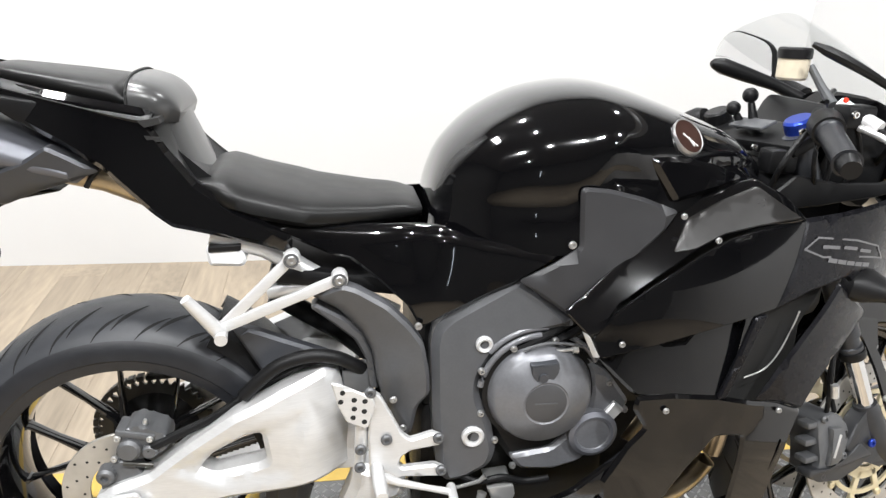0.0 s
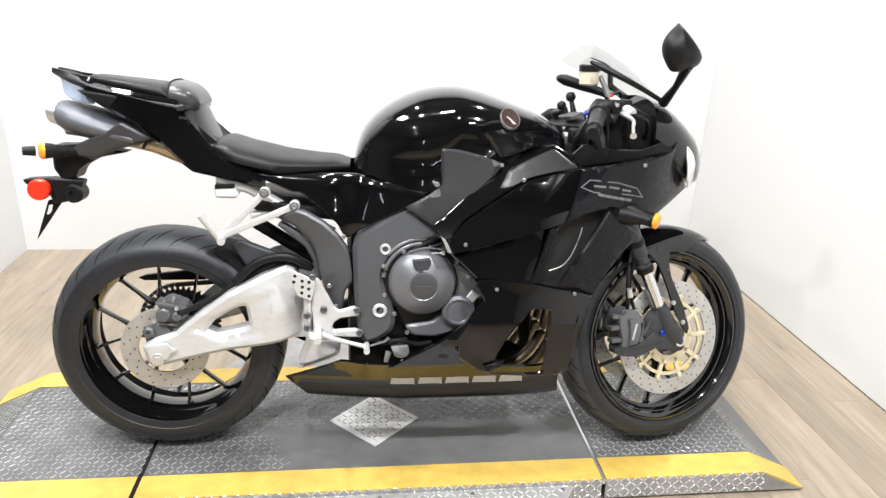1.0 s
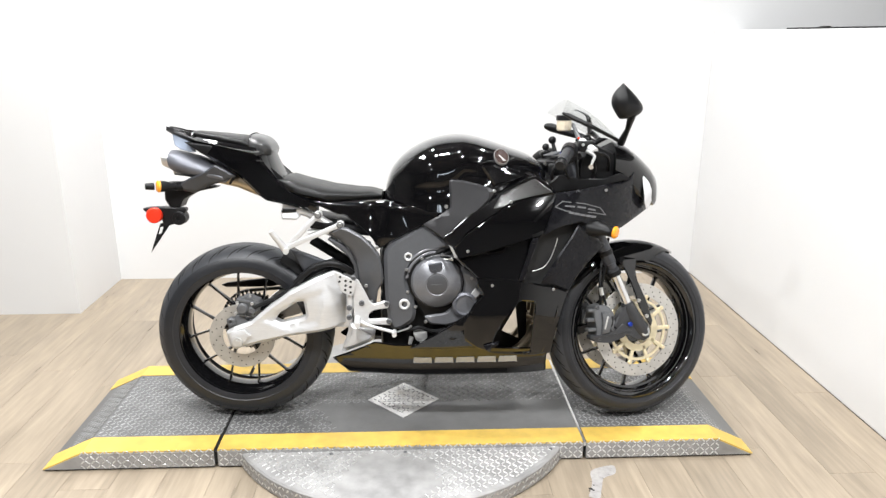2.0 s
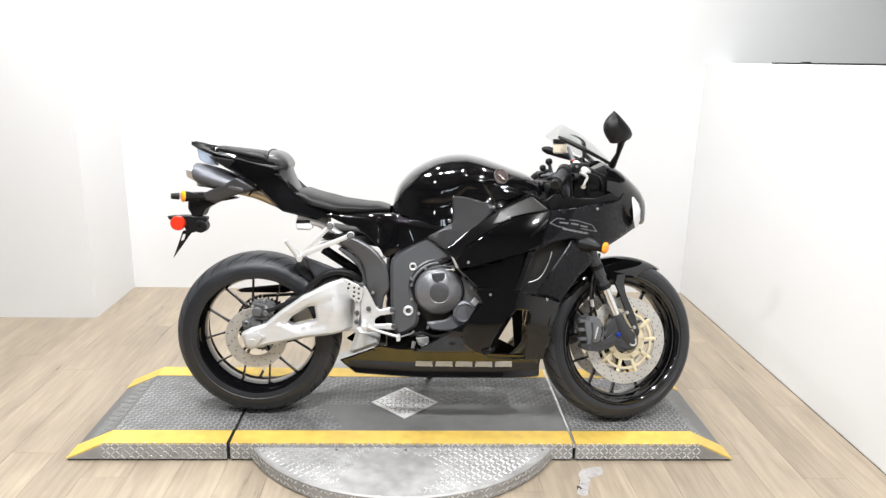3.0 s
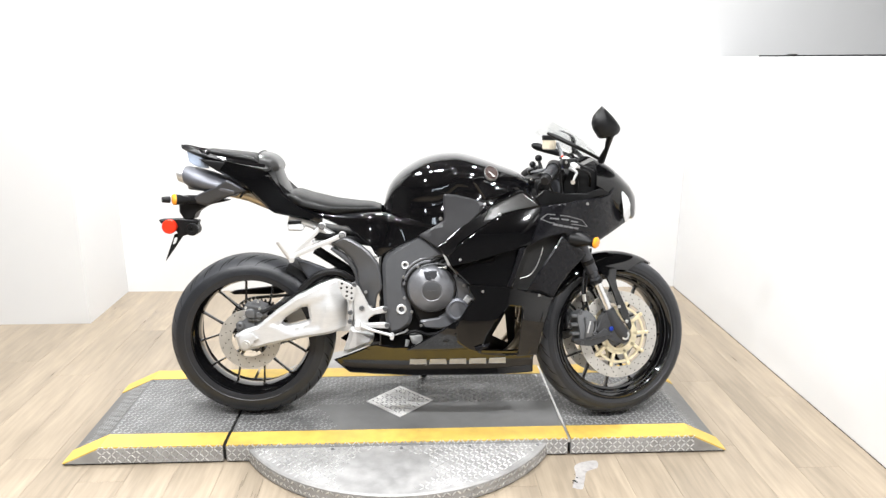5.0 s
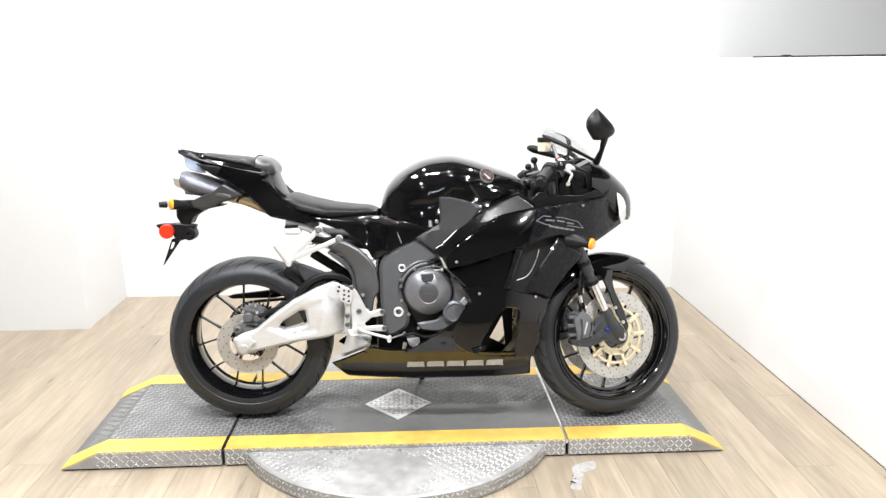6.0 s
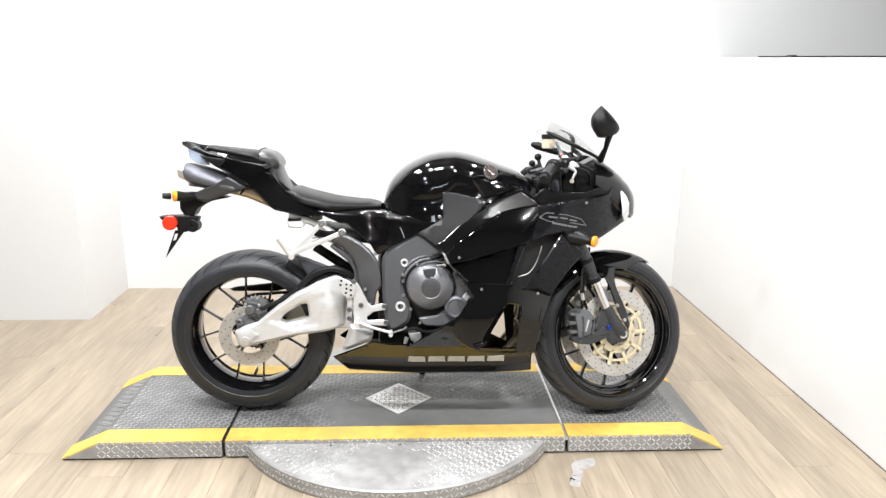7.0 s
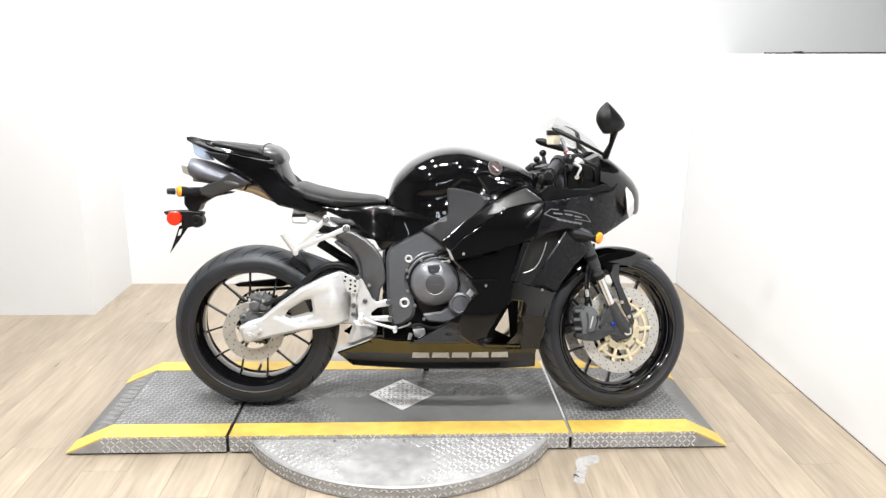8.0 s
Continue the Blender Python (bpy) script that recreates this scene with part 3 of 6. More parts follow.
def brake_disc(r0, r1, y, thick=0.005, rows=3, count=24):
    bm = add_lathe(bmesh.new(), [(r0, y), (r1 - 0.001, y), (r1, y + 0.001), (r1, y + thick), (r0, y + thick)], 96)
    for i in range(count):
        for j in range(rows):
            a = 2 * math.pi * (i + 0.33 * j) / count
            rr = r0 + (r1 - r0) * (0.2 + 0.6 * j / max(1, rows - 1))
            made = bmesh.ops.create_circle(bm, cap_ends=True, segments=8, radius=0.0023, matrix=Matrix.Translation((rr * math.cos(a), y - 0.0004, rr * math.sin(a))) @ Matrix.Rotation(radians(90), 4, "X"))
            for v in made["verts"]:
                for f in v.link_faces:
                    f.material_index = 1
    return bm


rear_wheel = part("rear_wheel", rim_mesh(0.078, 0.075), RIM, bike, "gloss black spoked wheel rim", m=REAR)
part("tyre", tyre_mesh(0.300, 0.18, 0.238), [TREAD_RUBBER, RUBBER], rear_wheel, "black rubber tyre", smooth=20, m=REAR)
spokes(rear_wheel, radians(113), REAR)
tagged(part("tyre_tread", groove_mesh(0.300, 0.18, 26), GROOVE, rear_wheel, m=REAR), "slanted tread grooves", kind="stuff")
part("brake_disc", brake_disc(0.066, 0.110, -0.098, count=14), [DISC, DARK], rear_wheel, "drilled steel brake disc", m=REAR)
spr = bmesh.new()
teeth = 43
inner, outer, inner2, outer2 = [], [], [], []
for i in range(teeth * 4):
    ang = 2 * math.pi * i / (teeth * 4)
    rr = 0.107 if i % 4 in (0, 1) else 0.098
    for lst, r_, y_ in ((inner, 0.078, 0.085), (outer, rr, 0.085), (inner2, 0.078, 0.091), (outer2, rr, 0.091)):
        lst.append(spr.verts.new((r_ * math.cos(ang), y_, r_ * math.sin(ang))))
n_ = len(inner)
for i in range(n_):
    j = (i + 1) % n_
    spr.faces.new((inner[i], outer[i], outer[j], inner[j]))
    spr.faces.new((inner2[i], inner2[j], outer2[j], outer2[i]))
    spr.faces.new((outer[i], outer2[i], outer2[j], outer[j]))
    spr.faces.new((inner[i], inner[j], inner2[j], inner2[i]))
part("sprocket", spr, CHAIN, rear_wheel, "toothed chain sprocket", m=REAR)
part("sprocket_carrier", add_lathe(bmesh.new(), [(0.02, 0.06), (0.06, 0.07), (0.08, 0.086), (0.08, 0.09), (0.02, 0.095)], 40), PLASTIC, rear_wheel, m=REAR)
chain = bmesh.new()
ax = Vector((-0.672, 0.088, 0.308))
for r_, up in ((0.104, 1), (0.104, -1)):
    for i in range(46):
        u = i / 45
        p = Vector((ax.x + 0.50 * u, 0.088, ax.z + up * (0.104 - 0.066 * u) + 0.10 * u))
        add_box(chain, (-0.0062, -0.008, -0.0045), (0.0062, 0.008, 0.0045), 0, Matrix.Translation(p))
for i in range(20):
    ang = math.pi / 2 + math.pi * i / 20
    add_box(chain, (-0.0062, -0.008, -0.0045), (0.0062, 0.008, 0.0045), 0, Matrix.Translation(ax + Vector((0.104 * math.cos(ang), 0, 0.104 * math.sin(ang)))) @ Matrix.Rotation(-ang - math.pi / 2, 4, "Y"))
part("chain", chain, CHAIN, bike, "drive chain", smooth=0)

front_wheel = part("front_wheel", rim_mesh(0.056, 0.050), RIM, bike, "gloss black spoked wheel rim", m=FRONT)
part("tyre", tyre_mesh(0.300, 0.12, 0.238), [TREAD_RUBBER, RUBBER], front_wheel, "black rubber tyre", smooth=20, m=FRONT)
spokes(front_wheel, radians(100), FRONT)
tagged(part("tyre_tread", groove_mesh(0.300, 0.12, 26), GROOVE, front_wheel, m=FRONT), "slanted tread grooves", kind="stuff")
for s_ in (-1, 1):
    yy = -0.072 if s_ < 0 else 0.067
    part("brake_disc", brake_disc(0.119, 0.160, yy), [DISC, DARK], front_wheel, "drilled steel brake disc", m=FRONT)
    car = bmesh.new()
    add_lathe(car, [(0.050, yy - 0.002), (0.074, yy - 0.002), (0.074, yy + 0.005), (0.050, yy + 0.005)], 48)
    add_lathe(car, [(0.097, yy - 0.001), (0.106, yy - 0.001), (0.106, yy + 0.004), (0.097, yy + 0.004)], 48)
    part("disc_carrier", car, GOLD, front_wheel, "gold anodised brake disc carrier", m=FRONT)
    arm = add_box(bmesh.new(), (0.060, yy - 0.002, -0.0065), (0.121, yy + 0.005, 0.0065), 0.0015)
    add_bolt(arm, (0.116, yy - 0.002, 0), 0.0070, 0.003)
    first_arm = None
    for i in range(10):
        if first_arm is None:
            ob = first_arm = part("carrier_arm", arm, GOLD, front_wheel)
        else:
            ob = new("carrier_arm", first_arm.data)
            ob.parent = front_wheel
        ob.matrix_basis = FRONT @ Matrix.Rotation(-(2 * math.pi * i / 10 + 0.02), 4, "Y")

# rear axle
ax_b = bmesh.new()
add_lathe(ax_b, [(0.0, -0.176), (0.009, -0.176), (0.009, -0.171), (0.016, -0.171), (0.018, -0.166), (0.018, -0.10), (0.0, -0.10)], 24, REAR, closed=False)
part("rear_axle_nut", ax_b, STEEL, bike)
part("axle_plate", add_prism(bmesh.new(), rounded([(-0.689, 0.338), (-0.643, 0.342), (-0.636, 0.328), (-0.624, 0.326), (-0.624, 0.320), (-0.636, 0.319), (-0.644, 0.300), (-0.688, 0.296)], 0.004), -0.168, -0.16, 0.001), ALUMINIUM, bike, "silver chain adjuster plate")

# swingarm
arm_out = [(-0.708, 0.331), (-0.682, 0.347), (-0.625, 0.366), (-0.565, 0.415), (-0.491, 0.470), (-0.414, 0.509), (-0.349, 0.533), (-0.329, 0.523), (-0.308, 0.452), (-0.307, 0.349), (-0.372, 0.335), (-0.495, 0.316), (-0.604, 0.290), (-0.681, 0.271), (-0.697, 0.283)]
arm_hole = [(-0.549, 0.369), (-0.528, 0.395), (-0.471, 0.431), (-0.449, 0.435), (-0.443, 0.383), (-0.460, 0.375), (-0.526, 0.358)]
arm_sheet = surf((-0.70, 0.31, -0.158), (-0.55, 0.36, -0.158), (-0.45, 0.38, -0.168), (-0.38, 0.42, -0.176), (-0.35, 0.50, -0.150), (-0.32, 0.42, -0.140), (-0.30, 0.40, -0.115), (-0.36, 0.32, -0.160), (-0.6, 0.28, -0.155))
pocket = [(-0.600, 0.372), (-0.468, 0.448), (-0.377, 0.480), (-0.385, 0.417), (-0.403, 0.356), (-0.509, 0.333)]


def pocketed(x, z):
    """The arm's sheet, sunk between its upper rail and its lower rail."""
    return arm_sheet(x, z) + (0.007 * min(1.0, border_gap((x, z), pocket) / 0.010) if inside((x, z), pocket) else 0.0)


swingarm = part("swingarm", panel(arm_out, pocketed, 0.045, [arm_hole], 0.010, 0.008), ALUMINIUM, bike, "cast silver aluminium swingarm with an opening")
part("arm", panel(arm_out, arm_sheet, 0.045, [arm_hole], 0.010, 0.03, side=1), ALUMINIUM, swingarm)
part("cross_tube", box((-0.40, -0.13, 0.33), (-0.29, 0.13, 0.47), 0.02), ALUMINIUM, swingarm)
# brake caliper at the rear
cal = bmesh.new()
add_prism(cal, rounded([(-0.663, 0.434), (-0.649, 0.446), (-0.630, 0.445), (-0.615, 0.435), (-0.597, 0.429), (-0.593, 0.406), (-0.609, 0.395), (-0.631, 0.389), (-0.651, 0.384), (-0.658, 0.397)], 0.006), -0.138, -0.085, 0.006)
add_lathe(cal, [(0.018, -0.13), (0.018, -0.146), (0.014, -0.151), (0.0, -0.152)], 22, Matrix.Translation((-0.652, 0, 0.408)), closed=False)
add_lathe(cal, [(0.012, -0.13), (0.012, -0.143), (0.009, -0.147), (0.0, -0.147)], 18, Matrix.Translation((-0.622, 0, 0.402)), closed=False)
add_box(cal, (-0.672, -0.142, 0.424), (-0.612, -0.095, 0.436), 0.004, Matrix.Translation((-0.64, 0, 0.43)) @ Matrix.Rotation(radians(12), 4, "Y") @ Matrix.Translation((0.64, 0, -0.43)))
caliper = part("rear_caliper", cal, CASTING, bike, "grey cast brake caliper")
heads("caliper_bolt", [(-0.668, -0.140, 0.428), (-0.620, -0.140, 0.424), (-0.676, -0.140, 0.392)], STEEL, caliper, 0.0055, 0.005)
part("bleed_nipple", add_tube(bmesh.new(), [(-0.632, -0.125, 0.43), (-0.628, -0.128, 0.446), (-0.627, -0.129, 0.452)], [0.004, 0.004, 0.0025], 10), STEEL, caliper)
part("pad_pin", add_tube(bmesh.new(), [(-0.662, -0.146, 0.386), (-0.618, -0.146, 0.380)], 0.0035, 10), CHAIN, caliper)
part("caliper_bracket", add_prism(bmesh.new(), rounded([(-0.702, 0.360), (-0.670, 0.388), (-0.647, 0.376), (-0.632, 0.355), (-0.665, 0.323), (-0.700, 0.319)], 0.008), -0.14, -0.11, 0.004), CASTING, caliper)
part("caliper_boss", add_lathe(bmesh.new(), [(0.014, -0.13), (0.014, -0.150), (0.010, -0.154), (0.006, -0.154), (0.005, -0.148), (0.0, -0.148)], 20, Matrix.Translation((-0.690, 0, 0.365)), closed=False), CASTING, caliper)
part("brake_hose", add_tube(bmesh.new(), curve_points([(-0.625, -0.14, 0.405), (-0.58, -0.135, 0.425), (-0.52, -0.13, 0.452), (-0.46, -0.12, 0.49), (-0.40, -0.12, 0.525), (-0.34, -0.11, 0.535), (-0.29, -0.10, 0.515)]), 0.0075, 10), PLASTIC, bike, "black brake hose")
part("hose_sleeve", add_tube(bmesh.new(), curve_points([(-0.476, -0.140, 0.490), (-0.447, -0.140, 0.519), (-0.415, -0.140, 0.543), (-0.372, -0.140, 0.555), (-0.333, -0.140, 0.551), (-0.306, -0.130, 0.533), (-0.291, -0.120, 0.518)]), 0.011, 12), PLASTIC, bike)
part("chain_guard", add_prism(bmesh.new(), [(-0.781, 0.429), (-0.759, 0.437), (-0.45, 0.470), (-0.45, 0.455), (-0.60, 0.421), (-0.765, 0.421)], 0.10, 0.115, 0.002), PLASTIC, bike, "black chain guard")
# rear hugger
hug = bmesh.new()
rings = []
for i in range(13):
    ang = radians(22 + 40 * i / 12)
    rr = 0.318
    rings.append([REAR @ Vector((rr_ * math.cos(ang), y_, rr_ * math.sin(ang))) for y_, rr_ in ((-0.085, rr - 0.035), (-0.078, rr - 0.008), (-0.04, rr + 0.003), (0.04, rr + 0.003), (0.078, rr - 0.008), (0.085, rr - 0.035), (0.08, rr - 0.035), (0.04, rr - 0.002), (-0.04, rr - 0.002), (-0.08, rr - 0.035))])
part("rear_hugger", loft(rings), PLASTIC, bike, "matte black inner mudguard")
part("hugger_stay", panel([(-0.495, 0.598), (-0.459, 0.588), (-0.346, 0.543), (-0.277, 0.495), (-0.321, 0.506), (-0.377, 0.522), (-0.413, 0.510), (-0.445, 0.506)], flat(-0.11), 0.02), SATIN, bike)

# frame
fr_sheet = surf((-0.106, 0.585, -0.185), (-0.12, 0.431, -0.198), (-0.15, 0.34, -0.195), (0.02, 0.66, -0.195), (-0.2, 0.52, -0.178), (0.06, 0.62, -0.21))
frame_out = [(-0.186, 0.581), (-0.180, 0.606), (-0.159, 0.628), (-0.058, 0.689), (-0.027, 0.673), (0.002, 0.648), (0.036, 0.616), (0.003, 0.608), (-0.040, 0.596), (-0.071, 0.584), (-0.091, 0.561), (-0.110, 0.525), (-0.110, 0.495), (-0.091, 0.454), (-0.081, 0.404), (-0.089, 0.375), (-0.128, 0.347), (-0.160, 0.339), (-0.174, 0.367), (-0.183, 0.465)]
main_frame = part("main_frame", panel(frame_out, fr_sheet, 0.05, (), 0.012, 0.016, corner=0.012), FRAME, bike, "satin grey aluminium frame spar")
part("frame_spar", panel(frame_out, fr_sheet, 0.05, (), 0.012, 0.03, side=1, corner=0.012), FRAME, main_frame)
rear_plate = [(-0.367, 0.655), (-0.322, 0.679), (-0.300, 0.674), (-0.252, 0.648), (-0.221, 0.618), (-0.199, 0.588), (-0.190, 0.540), (-0.187, 0.500), (-0.205, 0.472), (-0.214, 0.414), (-0.236, 0.415), (-0.257, 0.471), (-0.269, 0.517), (-0.276, 0.564), (-0.293, 0.598), (-0.327, 0.632)]
rp_sheet = surf((-0.35, 0.655, -0.148), (-0.30, 0.655, -0.162), (-0.25, 0.625, -0.174), (-0.215, 0.585, -0.180), (-0.20, 0.54, -0.182), (-0.23, 0.535, -0.178), (-0.262, 0.55, -0.158), (-0.285, 0.60, -0.152), (-0.335, 0.635, -0.142), (-0.215, 0.485, -0.170), (-0.25, 0.485, -0.158), (-0.225, 0.425, -0.158))
part("rear_frame_plate", panel(rear_plate, rp_sheet, 0.03, (), 0.006, 0.010, corner=0.008), FRAME, bike, "satin grey frame pivot cover")
part("pivot_flange", panel([(-0.369, 0.634), (-0.360, 0.640), (-0.318, 0.616), (-0.289, 0.588), (-0.272, 0.550), (-0.264, 0.491), (-0.277, 0.490), (-0.285, 0.543), (-0.302, 0.577), (-0.330, 0.602)], flat(-0.138), 0.03, (), 0.004, 0.012, corner=0.004), FRAME, bike, "grey frame flange")
part("linkage_block", box((-0.322, -0.13, 0.478), (-0.276, -0.09, 0.522), 0.006), CASTING, bike, "cast grey linkage block")
for x_, z_, r_ in ((-0.106, 0.585, 0.0135), (-0.12, 0.431, 0.018)):
    y_ = fr_sheet(x_, z_)
    fb = add_lathe(bmesh.new(), [(r_, y_ + 0.01), (r_, y_ - 0.003), (r_ * 0.82, y_ - 0.006), (r_ * 0.55, y_ - 0.004), (r_ * 0.5, y_ + 0.002), (0, y_ + 0.002)], 24, Matrix.Translation((x_, 0, z_)), closed=False)
    part("frame_bolt", fb, ALUMINIUM, bike)
    part("bolt_socket", add_lathe(bmesh.new(), [(r_ * 0.48, y_ + 0.004), (r_ * 0.48, y_ + 0.0005), (0, y_ + 0.0005)], 20, Matrix.Translation((x_, 0, z_)), closed=False), DARK, bike)
heads("plate_screw", [(-0.244, -0.168, 0.487), (-0.228, -0.163, 0.432)], SCREW, bike, 0.006, 0.004)

# engine
eng_bm = box((-0.20, -0.14, 0.43), (0.28, 0.16, 0.62), 0.03)
add_box(eng_bm, (-0.20, -0.14, 0.20), (0.13, 0.16, 0.46), 0.02)
eng = part("engine", eng_bm, PLASTIC, bike, "dark graphite engine block")
case_out = [(-0.118, 0.538), (-0.095, 0.565), (-0.049, 0.586), (0.003, 0.598), (0.062, 0.571), (0.102, 0.524), (0.138, 0.474), (0.116, 0.443), (0.064, 0.369), (0.018, 0.354), (-0.042, 0.359), (-0.065, 0.390), (-0.088, 0.431), (-0.107, 0.464), (-0.118, 0.505)]
part("crankcase_cover", panel(case_out, flat(-0.186), 0.06, (), 0.010, 0.02, corner=0.02), PLASTIC, eng)
part("case_side", panel([(0.042, 0.569), (0.101, 0.525), (0.138, 0.475), (0.117, 0.445), (0.064, 0.369), (0.017, 0.356), (-0.039, 0.361), (-0.059, 0.388), (0.010, 0.398), (0.056, 0.438), (0.074, 0.492), (0.065, 0.539)], flat(-0.196), 0.03, (), 0.006, 0.02, corner=0.01), ENGINE, eng, "graphite crankcase side")
cx, cz = [(-0.015, 0.503)][0]
part("clutch_cover", add_lathe(bmesh.new(), [(0.084, -0.180), (0.084, -0.196), (0.081, -0.202), (0.078, -0.212), (0.074, -0.217), (0.036, -0.232), (0.034, -0.2305), (0.0, -0.2305)], 72, Matrix.Translation((cx, 0, cz)), closed=False), ENGINE, eng, "round satin graphite clutch cover")
part("cover_centre", add_lathe(bmesh.new(), [(0.0325, -0.229), (0.0325, -0.2312), (0.0315, -0.2318), (0.0, -0.2318)], 48, Matrix.Translation((cx, 0, cz)), closed=False), COVER_DISC, eng, "darker flat centre disc")
part("cover_gasket", add_lathe(bmesh.new(), [(0.083, -0.184), (0.092, -0.184), (0.092, -0.190), (0.083, -0.192)], 64, Matrix.Translation((cx, 0, cz))), PLASTIC, eng)
for rr_, a0_, a1_, y_, t_ in ((0.097, 92, 172, -0.192, 0.0050), (0.108, 86, 140, -0.189, 0.0045), (0.101, 28, 70, -0.190, 0.0045)):
    part("case_rib", add_tube(bmesh.new(), [(cx + rr_ * math.cos(radians(a)), y_, cz + rr_ * math.sin(radians(a))) for a in [a0_ + (a1_ - a0_) * k / 14 for k in range(15)]], t_, 10), ENGINE, eng)
pin0, pin1 = [(-0.016, 0.577), (0.037, 0.580)]
part("clutch_pin", add_tube(bmesh.new(), [(pin0[0], -0.205, pin0[1]), (pin1[0] - 0.008, -0.205, pin1[1]), (pin1[0] - 0.008, -0.205, pin1[1]), (pin1[0], -0.205, pin1[1])], [0.0028, 0.0028, 0.0065, 0.0065], 12), STEEL, eng)
part("cover_emblem", box((cx - 0.018, -0.2328, cz - 0.002), (cx + 0.018, -0.2310, cz + 0.001), 0.0004), FRAME, eng)
px_, pz_ = [(0.075, 0.429)][0]
part("pulser_cover", add_lathe(bmesh.new(), [(0.040, -0.17), (0.040, -0.205), (0.037, -0.210), (0.029, -0.212), (0.027, -0.209), (0.0, -0.209)], 48, Matrix.Translation((px_, 0, pz_)), closed=False), ENGINE, eng)
part("pulser_ring", add_lathe(bmesh.new(), [(0.0405, -0.205), (0.0405, -0.2085), (0.033, -0.213), (0.028, -0.2115), (0.028, -0.205)], 48, Matrix.Translation((px_, 0, pz_))), EXHAUST, eng)
part("case_rib", panel([(0.109, 0.482), (0.127, 0.466), (0.086, 0.420), (0.055, 0.410)], flat(-0.203), 0.02, edge=0.003, step=0.02, corner=0.003), ALUMINIUM, eng, "machined silver case rib")
heads("cover_bolt", [(x_, -0.194, z_) for x_, z_ in [(-0.111, 0.545), (-0.062, 0.581), (0.003, 0.592), (-0.109, 0.471), (-0.084, 0.421), (-0.052, 0.371), (0.062, 0.576), (0.098, 0.514), (0.129, 0.464)]], SCREW, eng, 0.0055, 0.007)
lug = bmesh.new()
lx, lz = [(-0.023, 0.547)][0]
add_prism(lug, rounded([(-0.043, 0.568), (0.001, 0.572), (0.003, 0.558), (-0.009, 0.537), (-0.015, 0.523), (-0.024, 0.523), (-0.029, 0.537), (-0.039, 0.550)], 0.003), -0.230, -0.19, 0.003)
add_lathe(lug, [(0.007, -0.234), (0.009, -0.2), (0.0, -0.2)], 16, Matrix.Translation((lx, 0, lz)), closed=False)
part("cover_lug", lug, SATIN, eng)
part("cable_clip", add_tube(bmesh.new(), curve_points([(-0.050, -0.205, 0.582), (-0.011, -0.207, 0.593), (0.028, -0.207, 0.589), (0.044, -0.205, 0.584)]), 0.0025, 8), CASTING, eng)
hz = bmesh.new()
for k in range(3):
    add_tube(hz, curve_points([(-0.07 + 0.05 * k, -0.16, 0.60), (-0.06 + 0.05 * k, -0.185, 0.575 + 0.01 * k), (0.0 + 0.04 * k, -0.19, 0.605), (0.06, -0.17, 0.62)]), 0.007, 8)
part("breather_hose", hz, PLASTIC, eng)
# exhaust headers and lower guard
hd = bmesh.new()
for k in range(4):
    y_ = -0.12 + 0.075 * k
    add_tube(hd, curve_points([(0.28, y_, 0.50), (0.345, y_, 0.42), (0.335, y_, 0.30), (0.26, y_ * 0.8, 0.205), (0.1, y_ * 0.5, 0.17), (-0.1, 0.0, 0.17)]), 0.019, 14)
part("exhaust_header", hd, PIPE, bike, "heat-stained exhaust header pipes")
part("heel_casting", panel([(-0.305, 0.353), (-0.262, 0.349), (-0.218, 0.325), (-0.222, 0.297), (-0.269, 0.276), (-0.326, 0.250), (-0.333, 0.256), (-0.321, 0.290), (-0.310, 0.318)], surf((-0.26, 0.37, -0.150), (-0.24, 0.30, -0.165), (-0.31, 0.27, -0.150), (-0.20, 0.33, -0.150)), 0.05, (), 0.014, 0.014, corner=0.012), ALUMINIUM, bike, "pale cast aluminium lower bracket")
# footrest bracket
rest = part("footrest_bracket", panel([(-0.285, 0.524), (-0.266, 0.511), (-0.247, 0.474), (-0.233, 0.444), (-0.219, 0.432), (-0.185, 0.442), (-0.168, 0.434), (-0.172, 0.419), (-0.219, 0.412), (-0.233, 0.402), (-0.238, 0.388), (-0.233, 0.381), (-0.180, 0.384), (-0.160, 0.374), (-0.167, 0.361), (-0.232, 0.365), (-0.252, 0.353), (-0.271, 0.360), (-0.283, 0.380), (-0.285, 0.441), (-0.283, 0.474)], flat(-0.200), 0.012, (), 0.003, 0.012, corner=0.004), ALUMINIUM, bike, "silver cast footrest bracket")
guard_out = [(-0.340, 0.543), (-0.326, 0.539), (-0.279, 0.515), (-0.274, 0.503), (-0.284, 0.465), (-0.290, 0.462), (-0.318, 0.475), (-0.330, 0.503)]
hg = panel(guard_out, flat(-0.208), 0.004, (), 0.002, 0.012, corner=0.004)
for x_, z_ in [(-0.323, 0.526), (-0.326, 0.511), (-0.306, 0.513), (-0.306, 0.498), (-0.290, 0.510), (-0.291, 0.493), (-0.308, 0.483), (-0.291, 0.475)]:
    bmesh.ops.create_circle(hg, cap_ends=True, segments=12, radius=0.0042, matrix=Matrix.Translation((x_, -0.2084, z_)) @ Matrix.Rotation(radians(90), 4, "X"))
guard = part("heel_guard", hg, [ALUMINIUM, DARK], rest, "silver heel guard with round holes", smooth=0)
for p_ in guard.data.polygons:
    if len(p_.vertices) == 12:
        p_.material_index = 1
peg = bmesh.new()
add_tube(peg, [(-0.272, -0.20, 0.386), (-0.270, -0.24, 0.385), (-0.268, -0.272, 0.384)], [0.010, 0.011, 0.009], 14)
part("foot_peg", peg, ALUMINIUM, rest)
pedal = bmesh.new()
